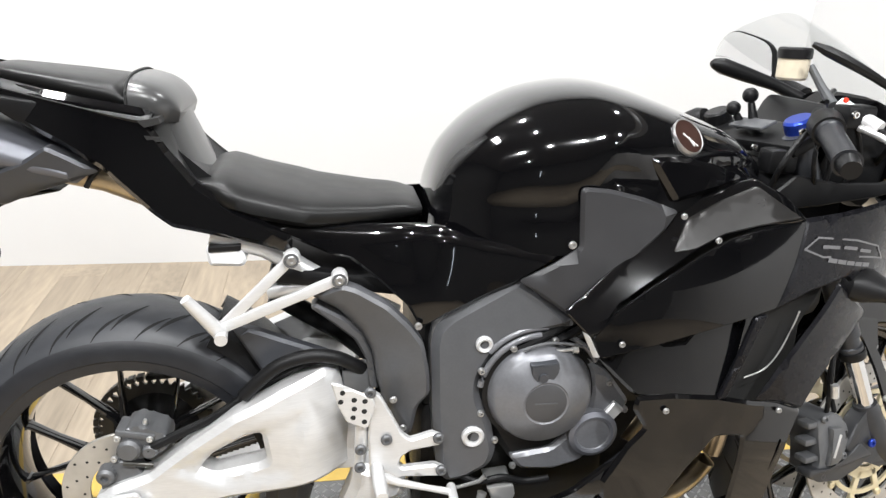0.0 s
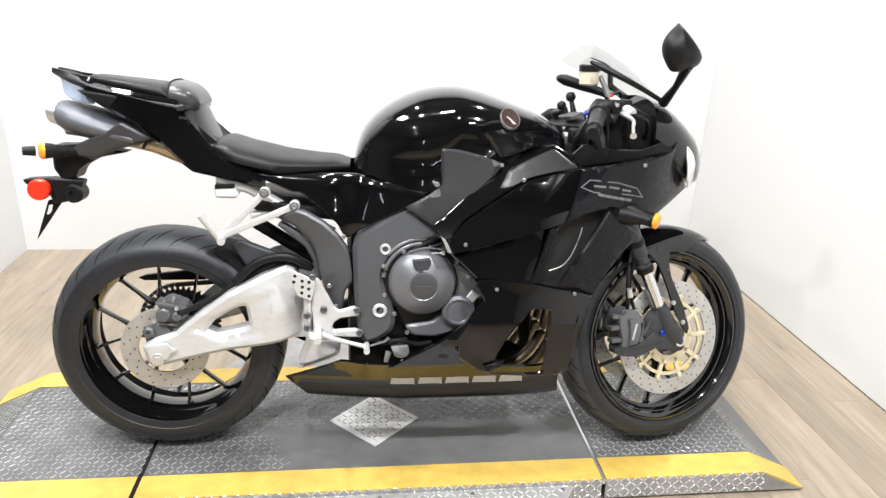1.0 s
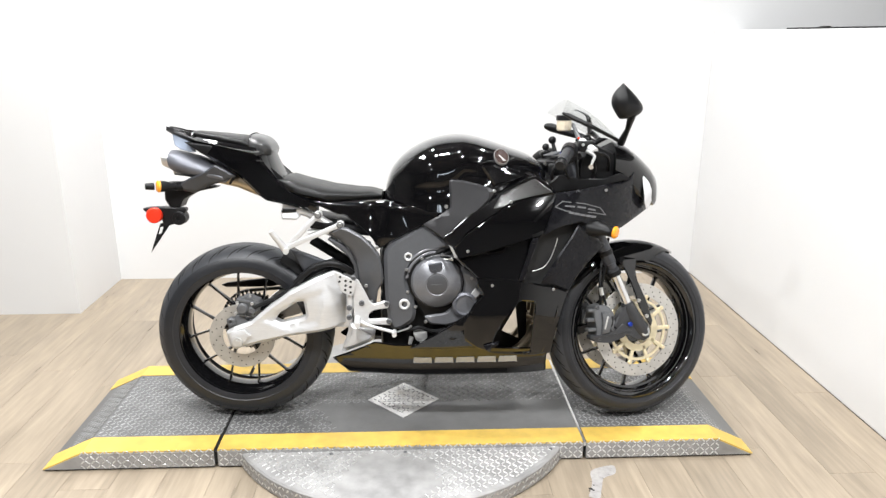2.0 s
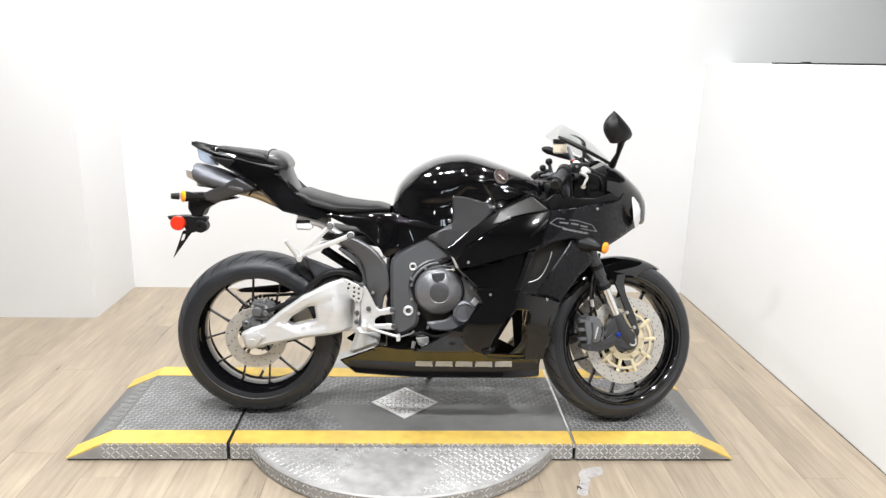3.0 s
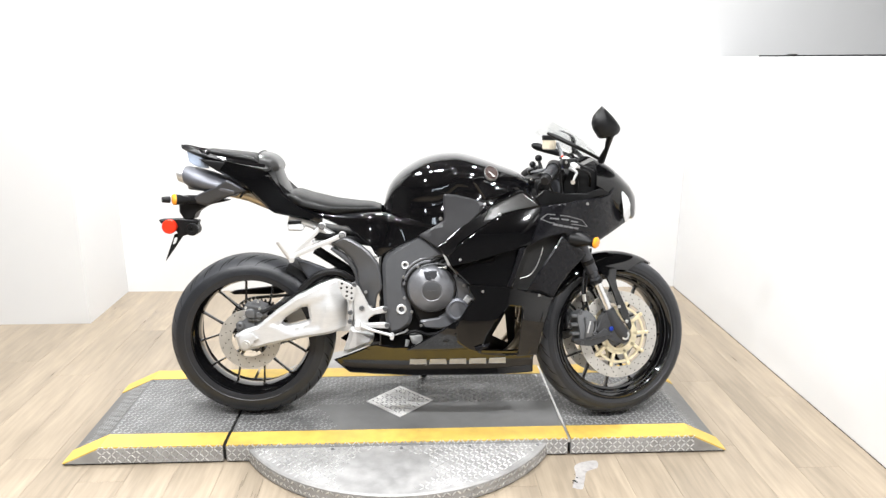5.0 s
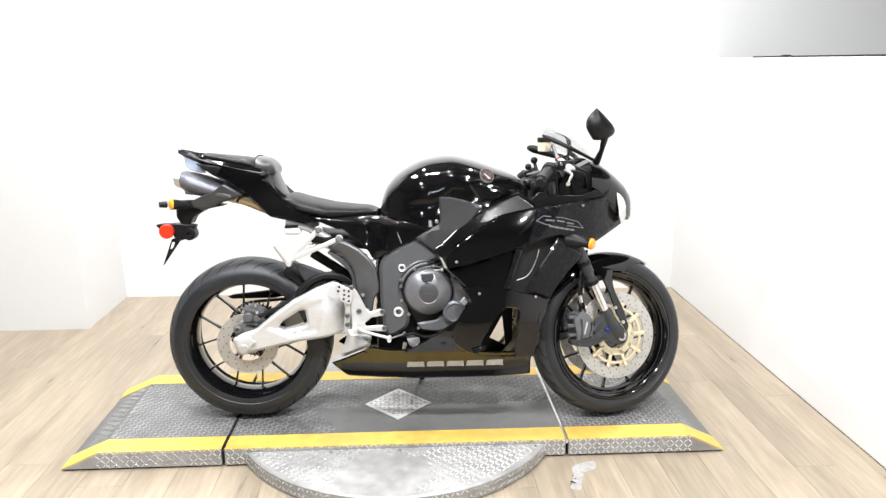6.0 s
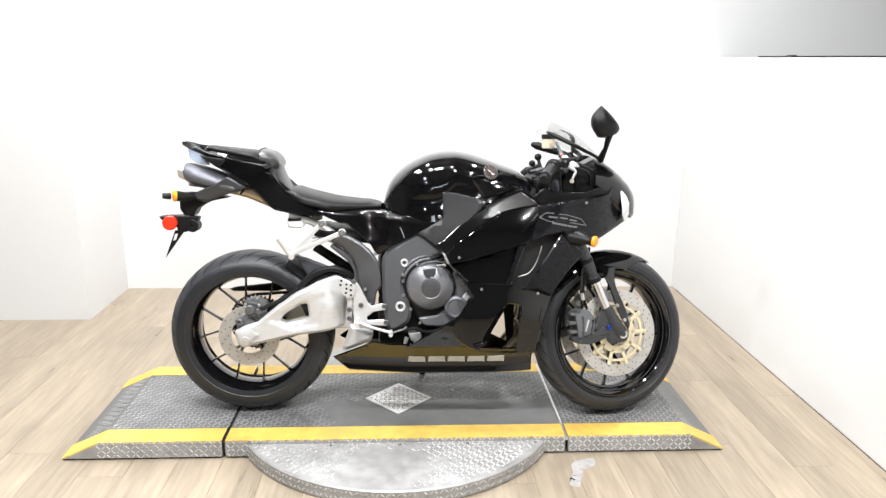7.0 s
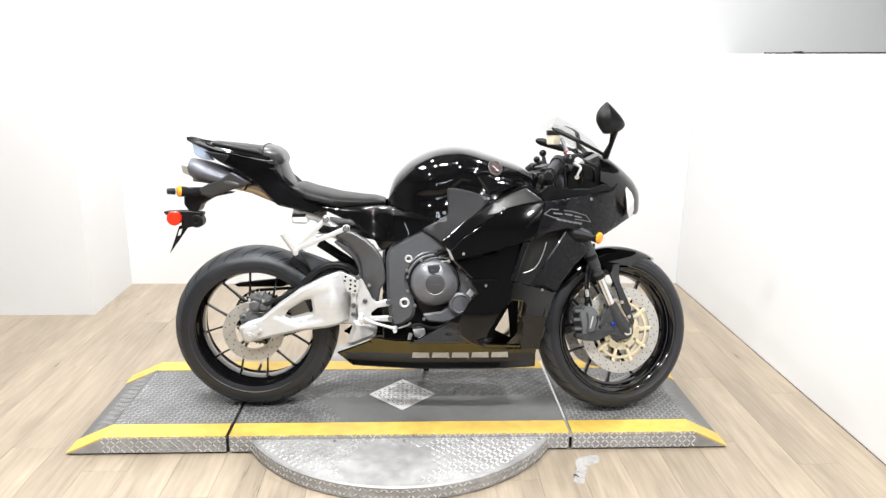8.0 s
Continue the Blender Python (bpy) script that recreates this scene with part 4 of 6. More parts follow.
pts_ = [(-0.263, 0.379), (-0.238, 0.367), (-0.192, 0.353), (-0.153, 0.342)]
add_tube(pedal, [(x_, -0.215, z_) for x_, z_ in pts_], [0.008, 0.006, 0.005, 0.006], 12)
tx, tz = pts_[-1]
add_tube(pedal, [(tx, -0.20, tz), (tx, -0.245, tz)], 0.0075, 14)
part("brake_pedal", pedal, ALUMINIUM, rest)
heads("bracket_bolt", [(x_, -0.202, z_) for x_, z_ in [(-0.257, 0.438), (-0.176, 0.435), (-0.170, 0.376), (-0.270, 0.384), (-0.297, 0.423), (-0.298, 0.391), (-0.282, 0.521)]], CASTING, rest, 0.009, 0.006)
mc = bmesh.new()
add_tube(mc, [(x_, -0.185, z_) for x_, z_ in [(-0.294, 0.465), (-0.295, 0.425), (-0.299, 0.384)]], [0.010, 0.011, 0.009], 14)
part("rear_master_cylinder", mc, ALUMINIUM, bike)

# side stand, tucked out on the far side
st = bmesh.new()
add_tube(st, [(-0.11, 0.14, 0.22), (-0.04, 0.25, 0.045), (-0.03, 0.265, 0.022)], [0.012, 0.010, 0.012], 12)
add_box(st, (-0.055, 0.245, 0.012), (-0.005, 0.295, 0.020), 0.003)
part("side_stand", st, PLASTIC, bike, "black side stand")
lk = bmesh.new()
add_box(lk, (-0.20, -0.10, 0.16), (-0.02, 0.06, 0.30), 0.02)
lk2 = add_prism(bmesh.new(), rounded([(-0.094, 0.336), (-0.050, 0.340), (-0.046, 0.318), (-0.060, 0.305), (-0.083, 0.309)], 0.004), -0.205, -0.15, 0.003)
add_tube(lk2, [(-0.098, -0.19, 0.318), (-0.105, -0.195, 0.292)], [0.008, 0.006], 10)
part("sump", lk, ENGINE, bike)
part("oil_union", lk2, STEEL, bike, "bright oil line union")
part("oil_hose", add_tube(bmesh.new(), curve_points([(-0.150, -0.17, 0.352), (-0.110, -0.195, 0.344), (-0.070, -0.20, 0.352), (-0.030, -0.195, 0.338), (0.010, -0.20, 0.345)]), 0.006, 10), PLASTIC, bike, "black oil hose")
part("clutch_arm", add_tube(bmesh.new(), [(-0.145, -0.20, 0.338), (-0.108, -0.205, 0.351), (-0.098, -0.205, 0.360)], [0.003, 0.0035, 0.005], 8), SCREW, bike)

# tank
top_line = [(-0.183, 0.761), (-0.177, 0.801), (-0.152, 0.846), (-0.108, 0.891), (-0.045, 0.927), (0.017, 0.944), (0.079, 0.948), (0.142, 0.936), (0.233, 0.905), (0.305, 0.878), (0.342, 0.848)]
low_line = [(-0.172, 0.766), (-0.168, 0.762), (-0.148, 0.755), (-0.107, 0.747), (-0.050, 0.743), (0.007, 0.739), (0.040, 0.760), (0.072, 0.809), (0.154, 0.801), (0.268, 0.828), (0.305, 0.833)]
def along(line, x):
    for (x0, z0), (x1, z1) in zip(line, line[1:]):
        if x0 <= x <= x1:
            return z0 + (z1 - z0) * (x - x0) / (x1 - x0)
    return line[0][1] if x < line[0][0] else line[-1][1]


xs0, xs1 = top_line[0][0] + 0.001, top_line[-1][0]
smooth_top = [(p.x, p.y) for p in curve_points([(x_, z_, 0) for x_, z_ in top_line], 6)]
widths = [(xs0, 0.070, 0.085), (xs0 + 0.03, 0.112, 0.125), (xs0 + 0.08, 0.150, 0.158), (xs0 + 0.15, 0.176, 0.184), (xs0 + 0.24, 0.188, 0.197), (xs0 + 0.32, 0.186, 0.200), (xs0 + 0.40, 0.172, 0.190), (xs1, 0.125, 0.168)]
secs = []
N_ = 34
for i in range(N_ + 1):
    u = i / N_
    x = xs0 + (xs1 - xs0) * (u ** 1.35)
    zt = along(smooth_top, x) + 0.020 * min(1, u * 10)
    wa = along([(a, b) for a, b, c in widths], x)
    wb = along([(a, c) for a, b, c in widths], x)
    zl = min(along(low_line, x), zt - 0.05) - 0.012
    zs = zt - (zt - zl) * 0.58
    half = []
    for k in range(13):
        a = math.pi / 2 * k / 12
        half.append((wa * math.sin(a) ** 0.86, zs + (zt - zs) * math.cos(a) ** 0.80))
    for k in range(1, 9):
        t = k / 8
        dent = 0.006 * math.sin(math.pi * min(1.0, t * 1.5)) * max(0.0, min(1.0, (x + 0.13) / 0.08, (0.16 - x) / 0.05))
        half.append((wa + (wb - wa) * t - dent, zs + (zl - zs) * t))
    ring = [(x, -y, z) for y, z in half] + [(x, y, z) for y, z in reversed(half[1:])]
    secs.append(ring)
tank = part("fuel_tank", loft(secs), GLOSS, bike, "gloss black fuel tank", smooth=60)
bad = bmesh.new()
BM = Matrix.Translation((0.192, -0.1605, 0.8995)) @ (-Vector((0.228, -0.704, 0.672))).to_track_quat("Y", "Z").to_matrix().to_4x4() @ Matrix.Rotation(radians(14), 4, "Y")
add_lathe(bad, [(0.0295, 0.004), (0.0295, -0.004), (0.0283, -0.0058), (0.0270, -0.004), (0.0, -0.004)], 40, BM @ Matrix.Diagonal((0.85, 1, 1.05, 1)), closed=False)
part("tank_badge", bad, SCREW, tank, "chrome rimmed round badge")
part("badge_face", add_lathe(bmesh.new(), [(0.0270, -0.003), (0.0270, -0.0046), (0.0, -0.0048)], 36, BM @ Matrix.Diagonal((0.85, 1, 1.05, 1)), closed=False), BADGE, tank, "dark brown badge face")
wg = bmesh.new()
for lo, hi, turn_ in ((-0.013, 0.016, 40), (-0.004, 0.013, 62)):
    add_box(wg, (lo, -0.0058, -0.0014), (hi, -0.0045, 0.0014), 0.0005, BM @ Matrix.Translation((0, 0, -0.006)) @ Matrix.Rotation(radians(turn_), 4, "Y"))
part("badge_mark", wg, SILVER, tank, "pale raised badge mark", smooth=0)
part("tank_trim", panel([(0.121, 0.879), (0.177, 0.876), (0.246, 0.859), (0.281, 0.843), (0.250, 0.830), (0.207, 0.820), (0.166, 0.810), (0.144, 0.844)], surf((0.17, 0.83, -0.200), (0.25, 0.84, -0.192), (0.32, 0.83, -0.180), (0.24, 0.80, -0.205)), 0.02, (), 0.008, 0.014), GLOSS, tank, "gloss black front tank trim")
tb = bmesh.new()
add_bolt(tb, (0.016, -0.197, 0.747), 0.0062, 0.005)
part("tank_bolt", tb, SCREW, tank)
part("filler_cap", add_lathe(bmesh.new(), [(0.045, 0.0), (0.045, 0.008), (0.04, 0.011), (0.0, 0.012)], 32, Matrix.Translation((0.17, 0.0, along(smooth_top, 0.17) - 0.004)) @ Matrix.Rotation(radians(16), 4, "Y") @ Matrix.Rotation(radians(90), 4, "X"), closed=False), STEEL, tank)

# seat
seat_top = [(-0.536, 0.828), (-0.524, 0.833), (-0.490, 0.825), (-0.447, 0.811), (-0.358, 0.789), (-0.269, 0.779), (-0.220, 0.777), (-0.192, 0.783)]
seat_low = [(-0.501, 0.832), (-0.490, 0.820), (-0.460, 0.798), (-0.420, 0.783), (-0.338, 0.766), (-0.256, 0.764), (-0.211, 0.766), (-0.185, 0.769)]


def seat_mesh(top, low, widths_, crown=0.8):
    out = []
    x0, x1 = top[0][0], top[-1][0]
    for i in range(25):
        u = i / 24
        x = x0 + (x1 - x0) * u
        zt, zl = along(top, x) + 0.010, along(low, x0 + (low[-1][0] - low[0][0]) * u + low[0][0] - x0)
        w = along(widths_, u)
        lift = min(1, 8 * u + 0.15, 8 * (1 - u) + 0.25)
        ring = []
        for k in range(17):
            a = math.pi * (k / 16 - 0.5)
            ring.append((x, w * math.copysign(abs(math.sin(a)) ** 0.7, math.sin(a)), zl + (zt - zl) * lift * abs(math.cos(a)) ** crown))
        ring += [(x, w * 0.9, zl - 0.010), (x, -w * 0.9, zl - 0.010)]
        out.append(ring)
    return loft(out)


part("rider_seat", seat_mesh(seat_top, seat_low, [(0, 0.10), (0.15, 0.135), (0.45, 0.14), (0.8, 0.10), (1.0, 0.075)], 0.5), VINYL, bike, "black vinyl rider seat", smooth=60)
pil_top = [(-0.825, 0.970), (-0.79, 0.972), (-0.70, 0.963), (-0.64, 0.956), (-0.608, 0.952)]
pil_low = [(-0.825, 0.970), (-0.79, 0.966), (-0.70, 0.950), (-0.64, 0.939), (-0.608, 0.933)]
pillion = part("pillion_seat", seat_mesh(pil_top, pil_low, [(0, 0.040), (0.2, 0.060), (0.6, 0.084), (1.0, 0.098)], 0.55), VINYL, bike, "black vinyl passenger seat pad", smooth=60)
cap = []
for i in range(15):
    a = math.pi / 2 * i / 14
    x = -0.612 + 0.066 * math.sin(a)
    zl = 0.928 - 0.15 * (x + 0.612)
    zt = zl + (0.967 - 0.928 + 0.004) * max(0.02, math.cos(a)) ** 0.9 + 0.004 * math.sin(2 * a)
    w = 0.101 - 0.030 * math.sin(a) ** 4
    ring = []
    for k in range(21):
        b = math.pi * (k / 20 - 0.5)
        ring.append((x, w * math.copysign(abs(math.sin(b)) ** 0.75, math.sin(b)), zl + (zt - zl) * abs(math.cos(b)) ** 0.55))
    cap.append(ring + [(x - 0.004, w * 0.95, zl - 0.014), (x - 0.004, -w * 0.95, zl - 0.014)])
part("pad_front_cap", loft(cap), SEAT_BACK, bike, "grey satin rounded seat pad end", smooth=60)
part("pad_seam", add_tube(bmesh.new(), [(-0.612, 0.1015 * math.copysign(abs(math.sin(b)) ** 0.75, math.sin(b)), 0.928 + 0.044 * abs(math.cos(b)) ** 0.55) for b in [math.pi * (k / 24 - 0.5) for k in range(25)]], 0.0022, 8), DARK, bike)

# tail
tail_out = [(-0.867, 0.986), (-0.835, 0.982), (-0.794, 0.975), (-0.783, 0.959), (-0.690, 0.946), (-0.588, 0.929), (-0.581, 0.911), (-0.557, 0.874), (-0.520, 0.826), (-0.482, 0.797), (-0.391, 0.749), (-0.392, 0.721), (-0.444, 0.737), (-0.561, 0.762), (-0.586, 0.782), (-0.649, 0.845), (-0.699, 0.876), (-0.756, 0.904), (-0.781, 0.917), (-0.797, 0.945), (-0.814, 0.959), (-0.845, 0.973)]
tail_sheet = surf((-0.90, 0.98, -0.030), (-0.80, 0.93, -0.075), (-0.70, 0.90, -0.108), (-0.62, 0.85, -0.125), (-0.55, 0.80, -0.130), (-0.45, 0.72, -0.140), (-0.70, 0.96, -0.095), (-0.55, 0.93, -0.115))
tail = part("tail_cowl", panel(tail_out, tail_sheet, 0.006, (), 0.008, 0.02), GLOSS, bike, "gloss black tail cowl")
part("tail_side", panel(tail_out, tail_sheet, 0.006, (), 0.008, 0.035, side=1), GLOSS, tail)
tt = []
for i in range(13):
    x = -0.895 + 0.318 * i / 12
    zc = along([(-0.9, 0.990), (-0.868, 0.983), (-0.785, 0.956), (-0.70, 0.939), (-0.62, 0.922), (-0.57, 0.914)], x)
    w = along([(-0.9, 0.02), (-0.868, 0.045), (-0.785, 0.078), (-0.70, 0.102), (-0.62, 0.118), (-0.57, 0.122)], x)
    tt.append([(x, -w, zc - 0.004), (x, -w + 0.004, zc + 0.001), (x, -w * 0.80, zc + 0.007), (x, -w * 0.70, zc + 0.003), (x, w * 0.70, zc + 0.003), (x, w * 0.80, zc + 0.007), (x, w - 0.004, zc + 0.001), (x, w, zc - 0.004), (x, w * 0.7, zc - 0.008 - 0.042 * min(1, i / 6)), (x, -w * 0.7, zc - 0.008 - 0.042 * min(1, i / 6))])
part("tail_top", loft(tt), PLASTIC, tail)
back_line = curve_points([(-0.565, -0.072, 0.916), (-0.560, -0.080, 0.900), (-0.552, -0.086, 0.878), (-0.541, -0.090, 0.852), (-0.526, -0.092, 0.825), (-0.50, -0.094, 0.797)], 4)
cowl_line = curve_points([(x_, tail_sheet(x_, z_) + 0.006, z_) for x_, z_ in [(-0.589, 0.928), (-0.581, 0.911), (-0.569, 0.891), (-0.554, 0.869), (-0.539, 0.848), (-0.520, 0.826)]], 4)
side_bm = bmesh.new()
va, vb_ = [side_bm.verts.new(p) for p in cowl_line], [side_bm.verts.new(p) for p in back_line]
vm = [side_bm.verts.new((Vector(p) + Vector(q)) / 2 + Vector((0, -0.004, 0.003))) for p, q in zip(cowl_line, back_line)]
for i in range(len(va) - 1):
    side_bm.faces.new((va[i], vm[i], vm[i + 1], va[i + 1]))
    side_bm.faces.new((vm[i], vb_[i], vb_[i + 1], vm[i + 1]))
bmesh.ops.solidify(side_bm, geom=side_bm.faces[:], thickness=0.004)
part("seat_back_panel", side_bm, SEAT_BACK, tail, "grey satin seat back side")
sb = []
for x, y, z in back_line:
    sb.append([(x, y, z), (x + 0.007, y + 0.010, z + 0.001), (x + 0.013, -0.04, z + 0.002), (x + 0.016, 0.0, z + 0.002), (x + 0.013, 0.04, z + 0.002), (x + 0.007, -y - 0.010, z + 0.001), (x, -y, z), (x - 0.04, 0.08, z - 0.01), (x - 0.04, -0.08, z - 0.01)])
part("seat_back", loft(sb), SEAT_BACK, tail, "smooth grey seat back wall", smooth=50)
for k in range(2):
    fin = bmesh.new()
    o_ = [(-0.595, 0.913), (-0.567, 0.918), (-0.564, 0.910), (-0.586, 0.904)] if k == 0 else [(-0.587, 0.893), (-0.567, 0.890), (-0.565, 0.885), (-0.583, 0.883)]
    add_prism(fin, o_, -0.121, -0.09)
    part("vent_slat", fin, DARK, tail, smooth=0)
part("tail_light_lens", panel([(-0.876, 0.978), (-0.850, 0.970), (-0.822, 0.959), (-0.807, 0.943), (-0.789, 0.913), (-0.809, 0.914), (-0.843, 0.921), (-0.866, 0.936)], lambda x, z: tail_sheet(x, z) + 0.010, 0.012, (), 0.003, 0.012), TAIL_LENS, tail, "smoky blue-grey tail lens")
# undertail exhaust
mus = []
e0, e1 = [(-0.887, 0.887)][0], [(-0.771, 0.854)][0]
for u, ry, rz in ((0.0, 0.044, 0.026), (0.03, 0.054, 0.032), (0.12, 0.063, 0.036), (0.4, 0.075, 0.040), (0.8, 0.083, 0.040), (1.2, 0.086, 0.036), (1.6, 0.086, 0.026), (1.75, 0.06, 0.014)):
    x, z = e0[0] + (e1[0] - e0[0]) * u, e0[1] + (e1[1] - e0[1]) * u
    mus.append([(x, -0.015 + ry * math.cos(a), z + rz * math.sin(a)) for a in [2 * math.pi * k / 28 for k in range(28)]])
muffler = part("muffler", loft(mus), EXHAUST, bike, "satin grey undertail muffler")
tip = []
f0 = [(-0.911, 0.894)][0]
for u, r_ in ((0.0, 0.026), (0.0, 0.030), (1.0, 0.033), (1.3, 0.033)):
    x, z = f0[0] + (e0[0] - f0[0]) * u, f0[1] + (e0[1] - f0[1]) * u
    tip.append([(x, -0.012 + r_ * 1.15 * math.cos(a), z + r_ * math.sin(a)) for a in [2 * math.pi * k / 28 for k in range(28)]])
part("muffler_tip", loft(tip), STEEL, muffler, "bright steel muffler end")
part("lower_tip", loft([[(x + 0.03 * k, 0.0 - 0.01 + 0.028 * math.cos(a), z + 0.018 * math.sin(a) - 0.004 * k) for a in [2 * math.pi * j / 20 for j in range(20)]] for k in range(3) for x, z in [[(-0.877, 0.853)][0]]]), STEEL, muffler)
part("exhaust_cover", panel([(-0.805, 0.834), (-0.760, 0.852), (-0.722, 0.876), (-0.658, 0.838), (-0.700, 0.822), (-0.746, 0.806), (-0.805, 0.781), (-0.850, 0.793), (-0.846, 0.812), (-0.825, 0.825)], surf((-0.85, 0.80, -0.075), (-0.78, 0.84, -0.098), (-0.70, 0.855, -0.105), (-0.70, 0.83, -0.098), (-0.76, 0.805, -0.080)), 0.03, (), 0.005, 0.012), SATIN, bike, "dark grey undertail cover")
pipe = bmesh.new()
q0, q1, q2 = (-0.736, 0.834), (-0.661, 0.822), (-0.569, 0.786)
add_tube(pipe, [(q0[0], -0.05, q0[1]), (q1[0], -0.05, q1[1]), (q2[0], -0.05, q2[1])], [0.020, 0.025, 0.027], 18)
part("exhaust_pipe", pipe, PIPE, bike, "bronze-tinted exhaust pipe")
part("pipe_bracket", add_tube(bmesh.new(), [(x_, -0.085, z_) for x_, z_ in [(-0.660, 0.841), (-0.674, 0.827), (-0.683, 0.812)]], 0.004, 8), PLASTIC, bike)
# number plate carrier with lamps
carrier = part("plate_carrier", panel([(-0.907, 0.813), (-0.851, 0.813), (-0.829, 0.795), (-0.803, 0.782), (-0.830, 0.768), (-0.849, 0.756), (-0.862, 0.729), (-0.891, 0.729), (-0.908, 0.756)], flat(-0.05), 0.07, (), 0.006, 0.02), PLASTIC, bike, "black plate carrier arm")
part("carrier_arm", panel([(-0.854, 0.810), (-0.801, 0.830), (-0.762, 0.803), (-0.730, 0.798), (-0.796, 0.785), (-0.836, 0.773)], flat(-0.052), 0.05, (), 0.005, 0.02), PLASTIC, carrier)
part("plate_blade", panel([(-0.930, 0.678), (-0.890, 0.685), (-0.937, 0.620), (-0.968, 0.578)], flat(-0.045), 0.004, [[(-0.931, 0.665), (-0.920, 0.667), (-0.927, 0.646), (-0.939, 0.640)]], 0.001, 0.02, corner=0.002), PLASTIC, carrier)
rx_, rz_ = [(-0.939, 0.708)][0]
part("red_reflector", add_lathe(bmesh.new(), [(0.0255, 0.012), (0.0255, -0.002), (0.0225, -0.006), (0.0, -0.008)], 32, Matrix.Translation((rx_, -0.07, rz_)), closed=False), RED, carrier, "round red reflector")
part("reflector_mount", panel([(-0.982, 0.730), (-0.965, 0.733), (-0.911, 0.735), (-0.838, 0.729), (-0.857, 0.682), (-0.914, 0.668), (-0.925, 0.709), (-0.971, 0.716)], flat(-0.056), 0.03, (), 0.004, 0.02), PLASTIC, carrier)
bx_, bz_ = [(-0.863, 0.697)][0]
part("plate_lamp", add_lathe(bmesh.new(), [(0.023, 0.03), (0.023, -0.012), (0.019, -0.016), (0.008, -0.016), (0.007, -0.01), (0.0, -0.01)], 28, Matrix.Translation((bx_, -0.05, bz_)), closed=False), PLASTIC, carrier)


def signal(at, aim, lens_label):
    """A stalk lamp: black body, amber lens band, black cap; aim points outwards."""
    m = Matrix.Translation(at) @ Vector(aim).to_track_quat("Y", "Z").to_matrix().to_4x4()
    body = part("turn_signal", add_lathe(bmesh.new(), [(0.010, -0.05), (0.011, -0.03), (0.017, -0.012), (0.019, 0.006), (0.0, 0.006)], 24, m, closed=False), PLASTIC, bike)
    part("lens", add_lathe(bmesh.new(), [(0.0195, 0.006), (0.0195, 0.012), (0.014, 0.017), (0.0, 0.018)], 24, m, closed=False), ORANGE, body, lens_label)
    return body, m


s0 = [(-0.906, 0.807)][0]
sig, sm = signal((s0[0] + 0.010, -0.10, s0[1]), (-0.85, -0.5, 0.05), "amber turn signal lens")
part("cap", add_tube(bmesh.new(), [sm @ Vector((0, 0.024, 0)), sm @ Vector((0, 0.05, 0))], [0.012, 0.010], 16), PLASTIC, sig)
part("stalk", add_tube(bmesh.new(), [sm @ Vector((0, -0.04, 0)), (s0[0] + 0.10, -0.03, s0[1] - 0.005)], [0.014, 0.014], 12), PLASTIC, sig)

# passenger footrest bracket
pp = bmesh.new()
h_ = [(-0.499, 0.611), (-0.393, 0.718), (-0.324, 0.685)]
def beam(bm, a, b, y, wide, deep):
    d = (Vector((b[0], 0, b[1])) - Vector((a[0], 0, a[1])))
    m = Matrix.Translation((a[0], y, a[1])) @ Matrix.Rotation(-math.atan2(d.z, d.x), 4, "Y")
    add_box(bm, (-wide, -deep, -wide), (d.length + wide, deep, wide), min(wide, deep) * 0.6, m)


beam(pp, h_[0], h_[1], -0.145, 0.0082, 0.006)
beam(pp, h_[0], h_[2], -0.148, 0.0082, 0.006)
for x_, z_ in h_[1:]:
    add_lathe(pp, [(0.0125, -0.132), (0.0125, -0.156), (0.009, -0.158), (0.008, -0.153), (0, -0.153)], 20, Matrix.Translation((x_, 0, z_)), closed=False)
pbk = part("passenger_peg_bracket", pp, ALUMINIUM, bike, "silver passenger footrest bracket")
pg = bmesh.new()
g0, g1 = [(-0.501, 0.607), (-0.542, 0.670)]
add_tube(pg, [(g0[0], -0.155, g0[1]), (g1[0], -0.175, g1[1])], [0.012, 0.008], 14)
add_tube(pg, [(g0[0], -0.13, g0[1]), (g0[0] + 0.004, -0.175, g0[1] - 0.004)], 0.0095, 14)
part("passenger_peg", pg, ALUMINIUM, pbk)
for x_, z_ in h_[1:]:
    part("boss_ring", add_lathe(bmesh.new(), [(0.0112, -0.156), (0.0112, -0.1592), (0.0082, -0.1592), (0.0082, -0.156)], 24, Matrix.Translation((x_, 0, z_))), CASTING, pbk)
heads("bracket_screw", [(x_, -0.156, z_) for x_, z_ in h_[1:]], SCREW, pbk, 0.0078, 0.0045)
rsv = [(-0.520, 0.727), (-0.471, 0.731), (-0.460, 0.706), (-0.466, 0.696), (-0.515, 0.698)]
part("rear_brake_reservoir", panel(rsv, flat(-0.12), 0.05, (), 0.006, 0.02), WHITE_LENS, bike, "translucent brake fluid reservoir")
part("reservoir_cap", panel([(-0.514, 0.731), (-0.467, 0.733), (-0.468, 0.723), (-0.514, 0.721)], flat(-0.124), 0.055, (), 0.002, 0.02, corner=0.002), PLASTIC, bike)
sub = bmesh.new()
add_tube(sub, [(x_, -0.10, z_) for x_, z_ in [(-0.511, 0.745), (-0.433, 0.720), (-0.354, 0.669), (-0.235, 0.604)]], 0.016, 12)
add_tube(sub, [(x_, -0.10, z_) for x_, z_ in [(-0.434, 0.649), (-0.374, 0.659), (-0.275, 0.608)]], 0.013, 12)
part("subframe", sub, ALUMINIUM, bike, "silver rear subframe tubes")
